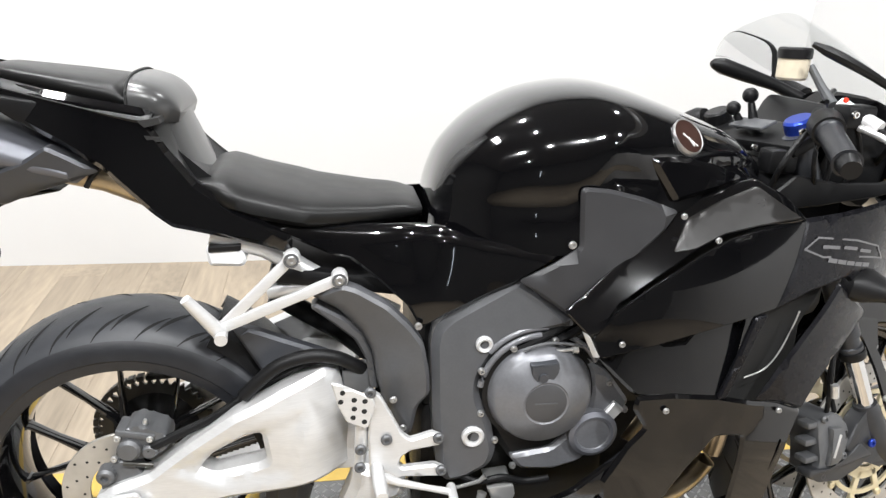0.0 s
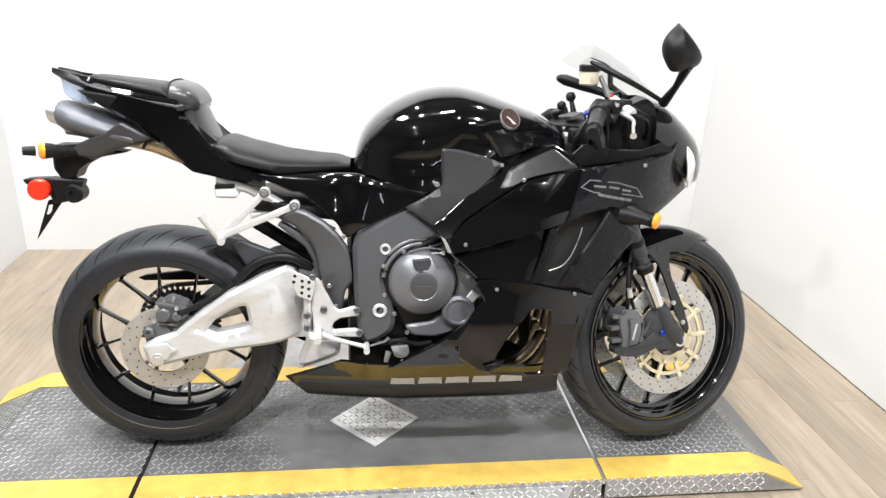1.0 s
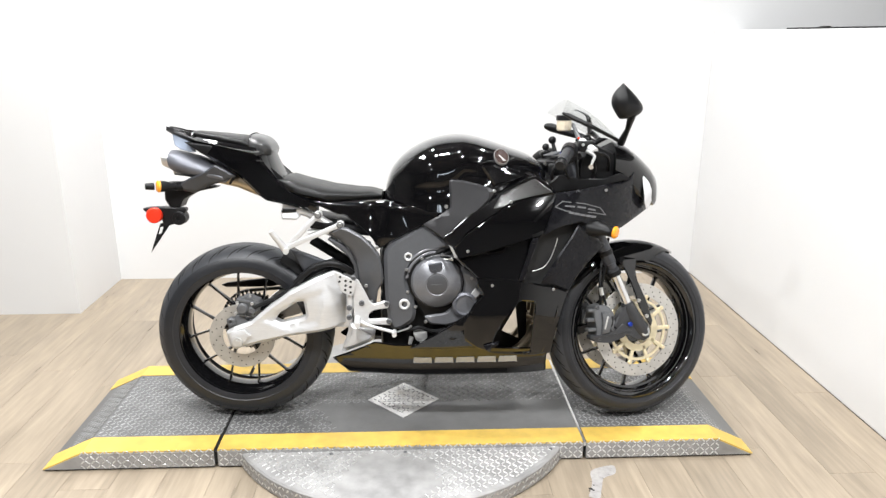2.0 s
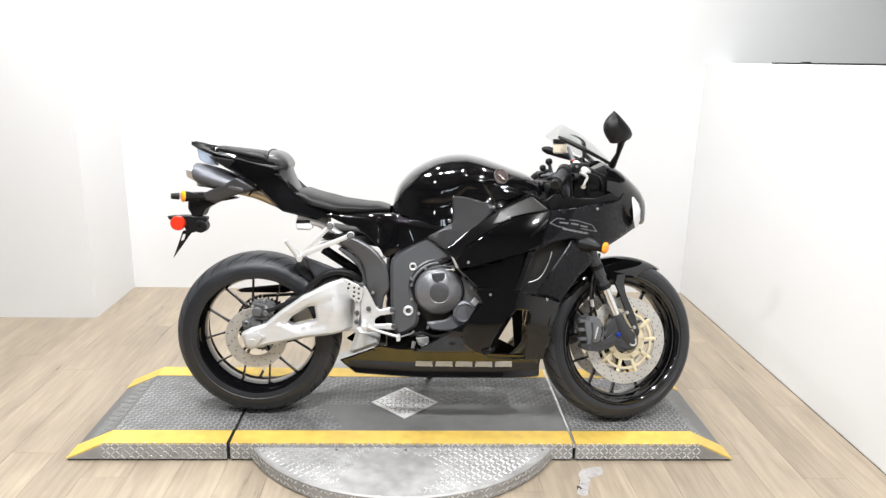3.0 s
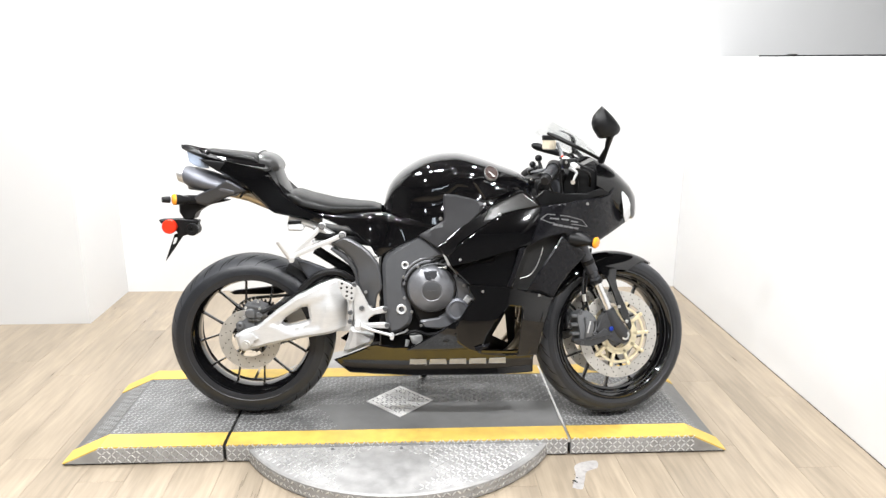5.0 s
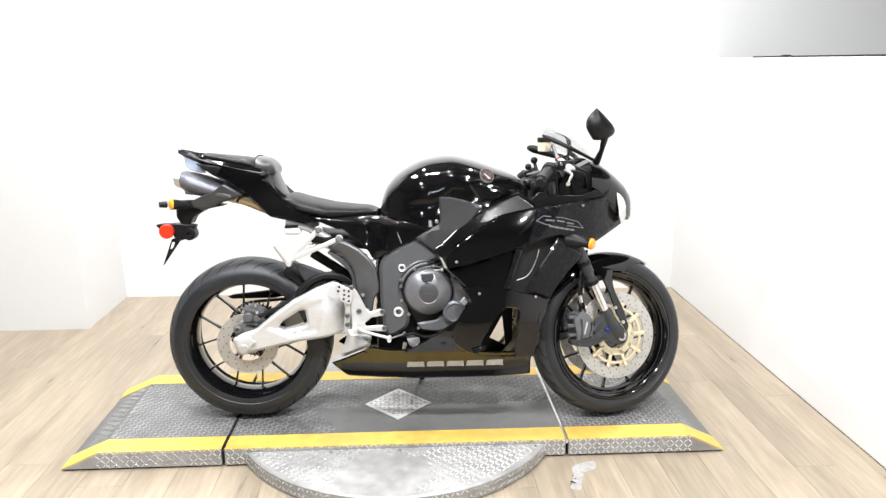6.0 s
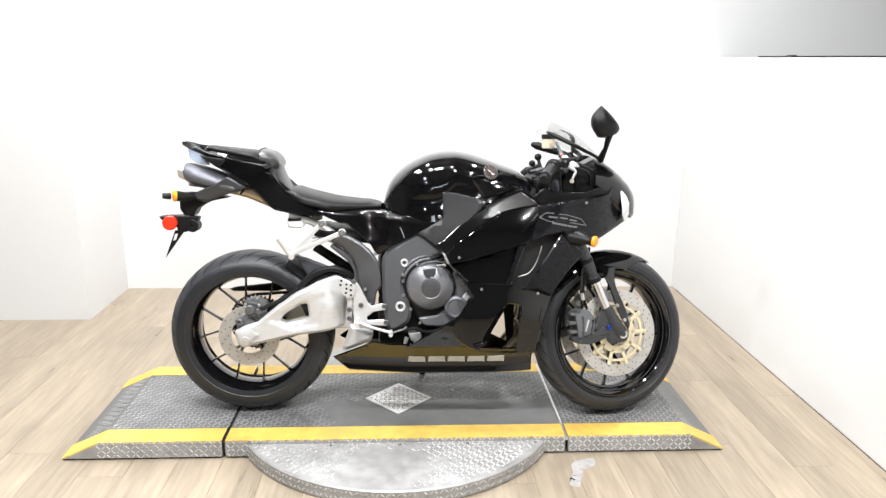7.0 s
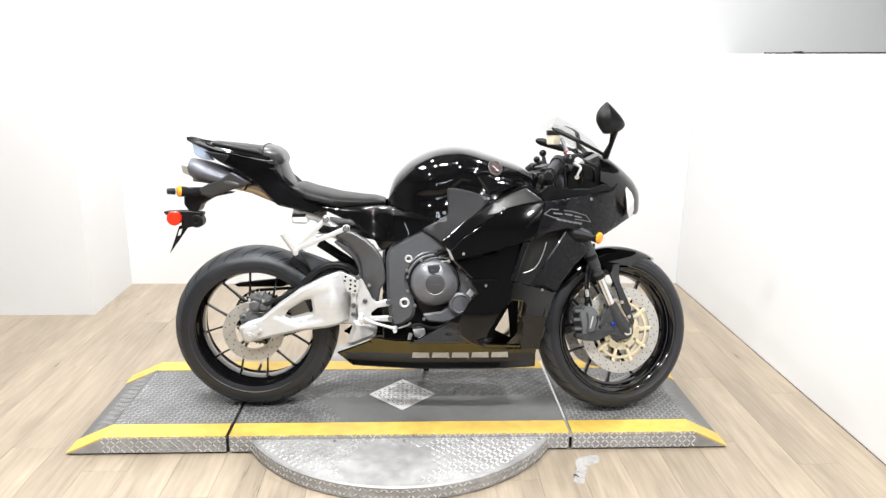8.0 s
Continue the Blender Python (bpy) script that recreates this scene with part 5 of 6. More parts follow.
shock = bmesh.new()
add_tube(shock, [(x_, -0.03, z_) for x_, z_ in [(-0.433, 0.617), (-0.322, 0.544), (-0.261, 0.491)]], 0.017, 14)
part("rear_shock", shock, PLASTIC, bike)

# side covers below the seat
cover_out = [(-0.495, 0.824), (-0.456, 0.794), (-0.400, 0.772), (-0.335, 0.761), (-0.254, 0.759), (-0.189, 0.763), (-0.169, 0.763), (-0.124, 0.748), (-0.050, 0.740), (0.020, 0.739), (-0.058, 0.685), (-0.165, 0.631), (-0.190, 0.612), (-0.204, 0.608), (-0.222, 0.642), (-0.271, 0.684), (-0.308, 0.712), (-0.336, 0.717), (-0.416, 0.753)]
cover_sheet = surf((-0.50, 0.745, -0.130), (-0.48, 0.72, -0.140), (-0.35, 0.71, -0.136), (-0.35, 0.67, -0.152), (-0.21, 0.60, -0.164), (-0.22, 0.705, -0.140), (-0.21, 0.655, -0.158), (-0.10, 0.66, -0.176), (-0.10, 0.71, -0.172), (0.0, 0.735, -0.192), (-0.30, 0.65, -0.158))
LIP = [(-0.50, 0.775), (-0.33, 0.748), (-0.27, 0.744), (-0.152, 0.745), (-0.06, 0.726), (0.03, 0.715)]


def lipped(x, z):
    """The cover swells round its middle and folds inwards above a crease."""
    return cover_sheet(x, z) - 0.012 * math.exp(-((x + 0.165) / 0.045) ** 2) * max(0.0, min(1.0, (z - 0.60) / 0.05)) + 0.55 * max(0.0, z - along(LIP, x))


cov = part("side_cover", panel(cover_out, lipped, 0.006, (), 0.004, 0.009), GLOSS, bike, "gloss black side cover")
part("cover_panel", panel(cover_out, cover_sheet, 0.006, (), 0.008, 0.035, side=1), GLOSS, cov)
csc = bmesh.new()
add_bolt(csc, (-0.207, -0.172, 0.614), 0.006, 0.005)
part("cover_screw", csc, SCREW, cov)

# fairing
SIDE_BASE = surf((0.153, 0.513, -0.262), (0.352, 0.489, -0.250), (0.075, 0.618, -0.258), (0.514, 0.793, -0.215), (0.25, 0.74, -0.252), (0.40, 0.66, -0.252), (0.10, 0.79, -0.236), (0.03, 0.70, -0.246), (0.62, 0.72, -0.140), (0.66, 0.80, -0.105), (0.60, 0.85, -0.165), (0.72, 0.72, -0.05), (0.30, 0.86, -0.228), (0.20, 0.40, -0.264), (0.0, 0.34, -0.262), (0.20, 0.30, -0.264), (0.38, 0.30, -0.235), (0.36, 0.22, -0.220), (0.2, 0.22, -0.258))


def SIDE(x, z):
    """The fairing's flank, swelling a little about its middle."""
    lean = 0.14 * (max(0.42, min(z, 0.62)) - 0.46)
    return SIDE_BASE(x, z) - 0.017 + lean - 0.020 * math.exp(-((x - 0.24) / 0.22) ** 2 - ((z - 0.66) / 0.13) ** 2)


def BELLY(x, z):
    """The belly pan: a flank that leans outwards as it rises over a crease, and an upright skirt below it."""
    rear = max(0.0, min(1.0, (x + 0.37) / 0.30))
    front = max(0.0, min(1.0, (x - 0.18) / 0.18))
    y = -0.135 - 0.062 * rear ** 0.7 + 0.022 * front ** 2
    up, down = max(0.0, z - 0.229), max(0.0, 0.229 - z)
    return y - (0.62 - 0.12 * front) * up - 0.6 * up * up - 0.18 * down


fairing = part("side_fairing", panel([(0.356, 0.793), (0.322, 0.785), (0.284, 0.780), (0.236, 0.768), (0.189, 0.744), (0.132, 0.707), (0.076, 0.667), (0.038, 0.624), (0.049, 0.592), (0.133, 0.613), (0.227, 0.642), (0.311, 0.667), (0.337, 0.731)], SIDE, 0.005, (), 0.0015, 0.016), GLOSS, bike, "gloss black side fairing")


def both(name, outline, sheet, material, label="", **kw):
    o = part(name, panel(outline, sheet, **kw), material, fairing, label)
    kw["step"] = kw.get("step", 0.018) * 2
    part(name, panel(outline, sheet, side=1, **kw), material, fairing)
    return o


def deeper(sheet, d):
    return lambda x, z: sheet(x, z) + d


both("upper_fairing", [(p[0], p[2]) for p in [(0.355, -0.250, 0.794), (0.418, -0.240, 0.800), (0.518, -0.220, 0.814), (0.578, -0.200, 0.818), (0.614, -0.170, 0.827), (0.628, -0.150, 0.851), (0.649, -0.130, 0.847), (0.661, -0.120, 0.815), (0.680, -0.090, 0.747), (0.707, -0.060, 0.716), (0.651, -0.120, 0.693), (0.585, -0.180, 0.666), (0.548, -0.210, 0.651), (0.503, -0.230, 0.648), (0.439, -0.250, 0.700), (0.372, -0.250, 0.688), (0.313, -0.250, 0.665), (0.338, -0.250, 0.731)]], SIDE, GREY_GLOSS, "dark grey upper fairing", thick=0.005)
fold0, fold1 = [Vector(p) for p in [(0.038, 0.624), (0.356, 0.793)]]
fold_n = Vector((-(fold1 - fold0).y, (fold1 - fold0).x)).normalized()


def shoulder(x, z):
    """The sheet leans inwards above the crease of the fairing."""
    u = (Vector((x, z)) - fold0).dot(fold_n)
    return SIDE(x, z) - 0.0015 + 0.62 * max(0.0, u - 0.004)


both("shoulder_panel", [(0.166, 0.801), (0.208, 0.820), (0.299, 0.843), (0.335, 0.821), (0.356, 0.793), (0.284, 0.780), (0.236, 0.768), (0.189, 0.744), (0.132, 0.707), (0.076, 0.669), (0.047, 0.631), (0.032, 0.626), (0.002, 0.654), (0.038, 0.682), (0.104, 0.739)], shoulder, GLOSS, "gloss black shoulder panel", thick=0.006, edge=0.0025, step=0.012)
both("shoulder_cover", [(0.160, 0.742), (0.188, 0.786), (0.240, 0.812), (0.296, 0.834), (0.346, 0.796), (0.284, 0.783), (0.234, 0.770), (0.190, 0.748)], deeper(shoulder, -0.003), SHOULDER, "satin dark grey shoulder cover", thick=0.005, edge=0.002, step=0.012)
both("inner_cover", [(0.025, 0.827), (0.031, 0.832), (0.069, 0.829), (0.118, 0.818), (0.171, 0.799), (0.151, 0.768), (0.083, 0.703), (0.019, 0.637), (-0.059, 0.690), (-0.010, 0.717), (0.028, 0.743)], surf((0.03, 0.82, -0.195), (0.12, 0.80, -0.205), (0.0, 0.70, -0.205), (-0.03, 0.66, -0.203), (0.03, 0.76, -0.2), (0.07, 0.70, -0.215)), INNER, "matte grey-black inner cover", thick=0.008)
both("recess_panel", [(0.049, 0.590), (0.133, 0.611), (0.227, 0.640), (0.311, 0.665), (0.277, 0.578), (0.257, 0.520), (0.172, 0.526), (0.111, 0.528), (0.072, 0.565)], lambda x, z: SIDE(x, z) + 0.016 + 0.16 * (z - 0.59), GLOSS, thick=0.005)
both("fairing_blade", [(0.277, 0.654), (0.300, 0.659), (0.271, 0.574), (0.253, 0.522), (0.238, 0.522), (0.263, 0.598)], deeper(SIDE, -0.002), GREY_GLOSS, thick=0.008, edge=0.003)
both("vent_back", [(0.296, 0.663), (0.370, 0.689), (0.440, 0.699), (0.393, 0.615), (0.397, 0.535), (0.380, 0.480), (0.231, 0.496), (0.267, 0.588)], deeper(SIDE, 0.035), DARK, thick=0.004)
both("fairing_flank", [(0.428, 0.695), (0.485, 0.653), (0.528, 0.621), (0.469, 0.570), (0.429, 0.525), (0.402, 0.480), (0.352, 0.503), (0.308, 0.511), (0.336, 0.558), (0.392, 0.639)], SIDE, GREY_GLOSS, "dark grey front flank", thick=0.006)
line_ = bmesh.new()
add_tube(line_, [(x_, SIDE(x_, z_) - 0.001 + 0.01, z_) for x_, z_ in [(p.x, p.y) for p in curve_points([(a, b, 0) for a, b in [(0.360, 0.655), (0.353, 0.626), (0.337, 0.587), (0.316, 0.562), (0.283, 0.551)]], 5)]], 0.0013, 6)
part("vent_trim", line_, STEEL, fairing, "thin silver vent trim line")
low_out = [(0.111, 0.530), (0.168, 0.532), (0.240, 0.526), (0.308, 0.509), (0.352, 0.501), (0.402, 0.480), (0.387, 0.439), (0.369, 0.376), (0.356, 0.310), (0.352, 0.280), (0.280, 0.277), (0.157, 0.291), (0.108, 0.307), (0.069, 0.335), (0.063, 0.392), (0.100, 0.452), (0.127, 0.479), (0.107, 0.510)]
low_hole = [(0.246, 0.458), (0.291, 0.453), (0.286, 0.380), (0.278, 0.290), (0.150, 0.296), (0.168, 0.354), (0.202, 0.407)]
lower = part("lower_fairing", panel(low_out, SIDE, 0.005, [low_hole], 0.005, 0.016), GLOSS, fairing, "gloss black lower fairing")
far_out = [(0.111, 0.530), (0.168, 0.532), (0.240, 0.526), (0.308, 0.509), (0.352, 0.501), (0.402, 0.480), (0.387, 0.439), (0.369, 0.376), (0.360, 0.345), (0.240, 0.345), (0.150, 0.400), (0.100, 0.452), (0.127, 0.479), (0.107, 0.510)]
part("lower_fairing", panel(far_out, SIDE, 0.005, (), 0.005, 0.035, side=1), GLOSS, fairing)
belly_out = [(-0.366, 0.232), (-0.252, 0.294), (-0.215, 0.317), (-0.153, 0.307), (-0.085, 0.310), (-0.053, 0.323), (0.040, 0.307), (0.156, 0.296), (0.280, 0.286), (0.353, 0.300), (0.350, 0.243), (0.349, 0.190), (0.049, 0.189), (-0.306, 0.191)]
part("belly_pan", panel(belly_out, BELLY, thick=0.005, edge=0.005), GLOSS, fairing, "gloss black belly pan")
far_belly = [(-0.366, 0.232), (-0.252, 0.294), (-0.215, 0.317), (-0.153, 0.307), (-0.085, 0.310), (-0.053, 0.323), (0.040, 0.307), (0.185, 0.296), (0.200, 0.203), (0.349, 0.203), (0.349, 0.190), (0.049, 0.189), (-0.306, 0.191)]
part("belly_pan", panel(far_belly, BELLY, 0.005, (), 0.004, 0.035, side=1), GLOSS, fairing)


def wing(x, z):
    """The duct's wing: two facets that meet at a level crease and stand proud of the flank."""
    ridge = -0.284 + 0.10 * max(0.0, x - 0.14)
    return ridge + (0.26 * (z - 0.378) if z > 0.378 else 0.40 * (0.378 - z))


both("duct_wing", [(-0.105, 0.298), (-0.031, 0.345), (0.030, 0.385), (0.135, 0.452), (0.243, 0.464), (0.204, 0.410), (0.170, 0.356), (0.150, 0.312), (0.098, 0.300), (0.0, 0.296)], wing, GLOSS, "gloss black duct wing over the belly pan", thick=0.010, edge=0.003, step=0.012)


def front_roll(x, z):
    """The fairing's front border, turning in and down towards the wheel."""
    return SIDE(x, z) - 0.004 + 0.62 * max(0.0, (x - 0.365) * 0.943 - (z - 0.435) * 0.333)


both("front_roll", [(0.366, 0.440), (0.370, 0.376), (0.358, 0.310), (0.353, 0.270), (0.312, 0.282), (0.338, 0.335), (0.352, 0.390)], front_roll, GLOSS, thick=0.006, edge=0.002, step=0.012)
both("duct_fin", [(0.127, 0.319), (0.179, 0.335), (0.172, 0.319), (0.137, 0.303)], deeper(SIDE, -0.012), GREY_GLOSS, thick=0.006, edge=0.003, corner=0.003)
part("duct_wall", panel([(0.10, 0.48), (0.31, 0.48), (0.31, 0.20), (0.10, 0.20)], flat(0.0), 0.004, [[(0.271, 0.360), (0.223, 0.274), (0.284, 0.243)]], 0.001, 0.03, corner=0.002), PLASTIC, fairing, "black inner duct wall")
ow = bmesh.new()
ox_, oz_ = 0.083, 0.358
OM = Matrix.Translation((ox_, wing(ox_, oz_) - 0.001, oz_)) @ Matrix.Rotation(radians(27), 4, "X") @ Matrix.Diagonal((1.2, 1, 0.62, 1))
add_lathe(ow, [(0.0165, 0.001), (0.0165, -0.0015), (0.0, -0.0015)], 28, OM, closed=False)
part("oval_recess", ow, DARK, fairing, "dark oval recess")
part("oval_rim", add_lathe(bmesh.new(), [(0.0165, 0.001), (0.0185, 0.001), (0.0195, -0.001), (0.0185, -0.003), (0.0165, -0.003)], 28, OM), GLOSS, fairing)
part("slot", add_prism(bmesh.new(), [(-0.013, -0.001), (-0.002, 0.0065), (0.013, 0.001), (0.003, -0.0065)], -0.0012, 0.001), DARK, fairing, "small dark slot", smooth=0, m=Matrix.Translation((0.032, wing(0.032, 0.335) - 0.0005, 0.335)) @ Matrix.Rotation(radians(27), 4, "X"))
heads("wing_screw", [(0.100, wing(0.100, 0.333) - 0.002, 0.333)], SCREW, fairing, 0.0045, 0.004)
heads("fairing_screw", [(x_, SIDE(x_, z_) - 0.004, z_) for x_, z_ in [(0.155, 0.510), (0.349, 0.493), (0.079, 0.617), (0.519, 0.798), (0.162, 0.801), (0.213, 0.768)]], SCREW, fairing, 0.0048, 0.004)
# plain silver bars where the maker's name and model mark stand
w0, w1 = (-0.097, 0.2245), (0.253, 0.2265)
wz = 0.2545
for k in range(5):
    xa = w0[0] + (w1[0] - w0[0]) * (k / 5 + 0.008)
    xb = w0[0] + (w1[0] - w0[0]) * ((k + 1) / 5 - 0.012)
    q = [(xa, w0[1]), (xb, w0[1]), (xb - 0.003, wz), (xa + 0.003, wz)]
    mk = panel(q, deeper(BELLY, -0.0015), 0.003, (), 0.0005, 0.008, corner=0.002)
    part("name_bar", mk, SILVER, fairing, "plain silver bar on the belly pan", smooth=0)
md = bmesh.new()


def ribbon(bm, pts, wide, sheet, lift=0.0016):
    for a, b in zip(pts, pts[1:]):
        a, b = Vector(a), Vector(b)
        d = (b - a).normalized()
        n = Vector((-d.y, d.x)) * wide / 2
        vs = [bm.verts.new((p.x, sheet(p.x, p.y) - lift, p.y)) for p in (a - n - d * wide / 2, b - n + d * wide / 2, b + n + d * wide / 2, a + n - d * wide / 2)]
        bm.faces.new(vs)


ribbon(md, [(0.351, 0.752), (0.374, 0.768), (0.447, 0.759), (0.501, 0.743), (0.522, 0.719), (0.473, 0.730), (0.384, 0.739), (0.351, 0.752)], 0.0028, SIDE)
for xa, za, xb, zb in ((0.385, 0.754, 0.412, 0.751), (0.425, 0.750, 0.448, 0.746), (0.460, 0.742, 0.482, 0.737)):
    ribbon(md, [(xa, za), (xb, zb)], 0.005, SIDE)
for k in range(5):
    ribbon(md, [(0.397 + 0.019 * k, 0.7335 - 0.004 * k), (0.408 + 0.019 * k, 0.7312 - 0.004 * k)], 0.0065, SIDE)
part("model_mark", md, FAINT, fairing, "silver outlined model mark", smooth=0)

part("fairing_trim", panel([(0.021, 0.635), (0.032, 0.628), (0.047, 0.597), (0.038, 0.597)], deeper(SIDE, -0.006), thick=0.006, edge=0.0015, step=0.01, corner=0.001), STEEL, fairing, "bright metal trim edge")
# nose, headlight, screen
nose = []
nsec = ((0.565, 0.150, 0.952, 0.80), (0.60, 0.143, 0.942, 0.77), (0.632, 0.132, 0.923, 0.75), (0.666, 0.115, 0.897, 0.735), (0.706, 0.086, 0.862, 0.722), (0.735, 0.055, 0.826, 0.72), (0.746, 0.030, 0.795, 0.728), (0.751, 0.010, 0.77, 0.745))
for x, w, zt, zb in nsec:
    zm, zr = (zt + zb) / 2, (zt - zb) / 2
    nose.append([(x, w * math.copysign(abs(math.cos(a)) ** 0.7, math.cos(a)), zm + zr * math.copysign(abs(math.sin(a)) ** 0.8, math.sin(a))) for a in [2 * math.pi * k / 32 for k in range(32)]])
nose_bm = loft(nose)
for f in nose_bm.faces:
    c_ = f.calc_center_median()
    if c_.x > 0.725 and 0.75 < c_.z < 0.83:
        f.material_index = 1
nose_ob = part("nose_cowl", nose_bm, [GLOSS, WHITE_LENS], bike, "gloss black nose cowl with clear headlights", smooth=60)
part("headlight", panel([(0.663, 0.846), (0.690, 0.830), (0.721, 0.792), (0.730, 0.767), (0.712, 0.728), (0.694, 0.716), (0.678, 0.743), (0.669, 0.796)], surf((0.67, 0.83, -0.112), (0.70, 0.78, -0.095), (0.74, 0.79, -0.04), (0.72, 0.74, -0.06)), 0.01, (), 0.004, 0.012), WHITE_LENS, nose_ob, "clear headlight lens")
glass = bpy.data.materials.new("clear_screen_plastic")
glass.use_nodes = True
gt = glass.node_tree
gt.nodes.remove(gt.nodes["Principled BSDF"])
clear, shine, blend = (gt.nodes.new(n) for n in ("ShaderNodeBsdfTransparent", "ShaderNodeBsdfGlossy", "ShaderNodeMixShader"))
clear.inputs["Color"].default_value = (0.95, 0.955, 0.955, 1)
shine.inputs["Roughness"].default_value = 0.04
blend.inputs[0].default_value = 0.05
gt.links.new(clear.outputs[0], blend.inputs[1])
gt.links.new(shine.outputs[0], blend.inputs[2])
gt.links.new(blend.outputs[0], gt.nodes["Material Output"].inputs["Surface"])
scr = bmesh.new()
rows_ = []
for i in range(11):
    u = i / 10
    crest = Vector((0.628 - 0.200 * u, 0, 0.930 + 0.152 * u + 0.018 * math.sin(math.pi * u)))
    edge_ = Vector((0.582 - 0.192 * u, 0.130 + 0.11 * u * (1 - u), 0.944 + 0.093 * u))
    rows_.append([(crest.x + (edge_.x - crest.x) * abs(s) ** 1.7, edge_.y * s, crest.z + (edge_.z - crest.z) * abs(s) ** 2.0) for s in [k / 8 - 1 for k in range(17)]])
outer_ = [[scr.verts.new(p) for p in r] for r in rows_]
inner_ = [[scr.verts.new((p[0] - 0.001, p[1] * 0.985, p[2] - 0.0025)) for p in r] for r in rows_]
for i in range(10):
    for k in range(16):
        scr.faces.new((outer_[i][k], outer_[i][k + 1], outer_[i + 1][k + 1], outer_[i + 1][k]))
        scr.faces.new((inner_[i][k], inner_[i + 1][k], inner_[i + 1][k + 1], inner_[i][k + 1]))
for i in range(10):
    for k in (0, 16):
        scr.faces.new((outer_[i][k], outer_[i + 1][k], inner_[i + 1][k], inner_[i][k]))
for k in range(16):
    for i in (0, 10):
        scr.faces.new((outer_[i][k], inner_[i][k], inner_[i][k + 1], outer_[i][k + 1]))
screen = part("windscreen", scr, glass, bike, "clear curved windscreen", smooth=60)
screen.visible_shadow = False
eb = bmesh.new()
add_tube(eb, [(r[0][0], -abs(r[0][1]) * 1.01, r[0][2]) for r in rows_], [0.006, 0.006, 0.006, 0.006, 0.0065, 0.007, 0.0075, 0.008, 0.0085, 0.008, 0.004], 8)
part("screen_edge", eb, PLASTIC, screen, "black screen edge strip")
part("screen_edge", add_tube(bmesh.new(), [(0.384, 0.150, 0.988), (0.390, 0.150, 0.988), (0.408, 0.150, 0.984), (0.455, 0.150, 0.970), (0.520, 0.150, 0.951), (0.575, 0.130, 0.925)], [0.005, 0.010, 0.0155, 0.0145, 0.0115, 0.011], 16), PLASTIC, screen)


def mirror(outline, back, label):
    """A mirror head: glass outline, and the rings of its housing behind it."""
    c = sum((Vector(p) for p in outline), Vector()) / len(outline)
    ring0 = curve_points([*outline, outline[0]], 4)[:-1]
    rings = []
    for shift, k_ in ((0.0, 1.0), (0.12, 1.02), (0.25, 1.0), (0.55, 0.90), (0.82, 0.66), (0.96, 0.35), (1.0, 0.05)):
        rings.append([c + (p - c) * k_ + Vector(back) * shift for p in ring0])
    body = part("mirror", loft(rings), PLASTIC, bike, label, smooth=60)
    nm = (ring0[len(ring0) // 3] - c).cross(ring0[0] - c).normalized()
    nm = nm if nm.y < 0 else -nm
    gl = bmesh.new()
    fr = [gl.verts.new(c + (p - c) * 0.95 + nm * 0.005) for p in ring0]
    bk = [gl.verts.new(c + (p - c) * 0.95 + nm * 0.001) for p in ring0]
    gl.faces.new(fr)
    gl.faces.new(bk[::-1])
    for i in range(len(fr)):
        gl.faces.new((fr[i], bk[i], bk[(i + 1) % len(fr)], fr[(i + 1) % len(fr)]))
    part("mirror_glass", gl, CHROME, body, "silvered mirror glass", smooth=0)
    return body


near = [(x_, -0.262 + 0.16 * (x_ - 0.55), z_) for x_, z_ in [(0.542, 1.124), (0.564, 1.106), (0.601, 1.067), (0.607, 1.044), (0.585, 1.027), (0.542, 1.02), (0.526, 1.032), (0.509, 1.063), (0.514, 1.094)]]
mr = mirror(near, (-0.004, -0.045, 0.0), "black wing mirror on a short stalk")
part("mirror_stalk", add_tube(bmesh.new(), [(0.572, -0.275, 1.035), (0.582, -0.200, 0.985), (0.582, -0.135, 0.942)], [0.013, 0.008, 0.013], 12), PLASTIC, mr)
far = [(0.515, 0.375, 0.99), (0.518, 0.373, 1.014), (0.525, 0.355, 1.037), (0.533, 0.332, 1.045), (0.542, 0.302, 1.041), (0.556, 0.257, 1.029), (0.562, 0.232, 1.011), (0.563, 0.223, 0.98), (0.562, 0.222, 0.955), (0.546, 0.275, 0.968), (0.527, 0.338, 0.989)]
ml_ = mirror(far, (0.034, 0.012, -0.003), "black wing mirror with its glass in view")
part("mirror_stalk", add_tube(bmesh.new(), [(0.570, 0.290, 0.975), (0.590, 0.220, 0.950), (0.582, 0.135, 0.935)], [0.012, 0.009, 0.013], 12), PLASTIC, ml_)

# front fork, mudguard, brakes; all turn with the handlebar
def fork_point(u, s_):
    return Vector((0.671, s_ * 0.100, 0.30)) + AXIS * u


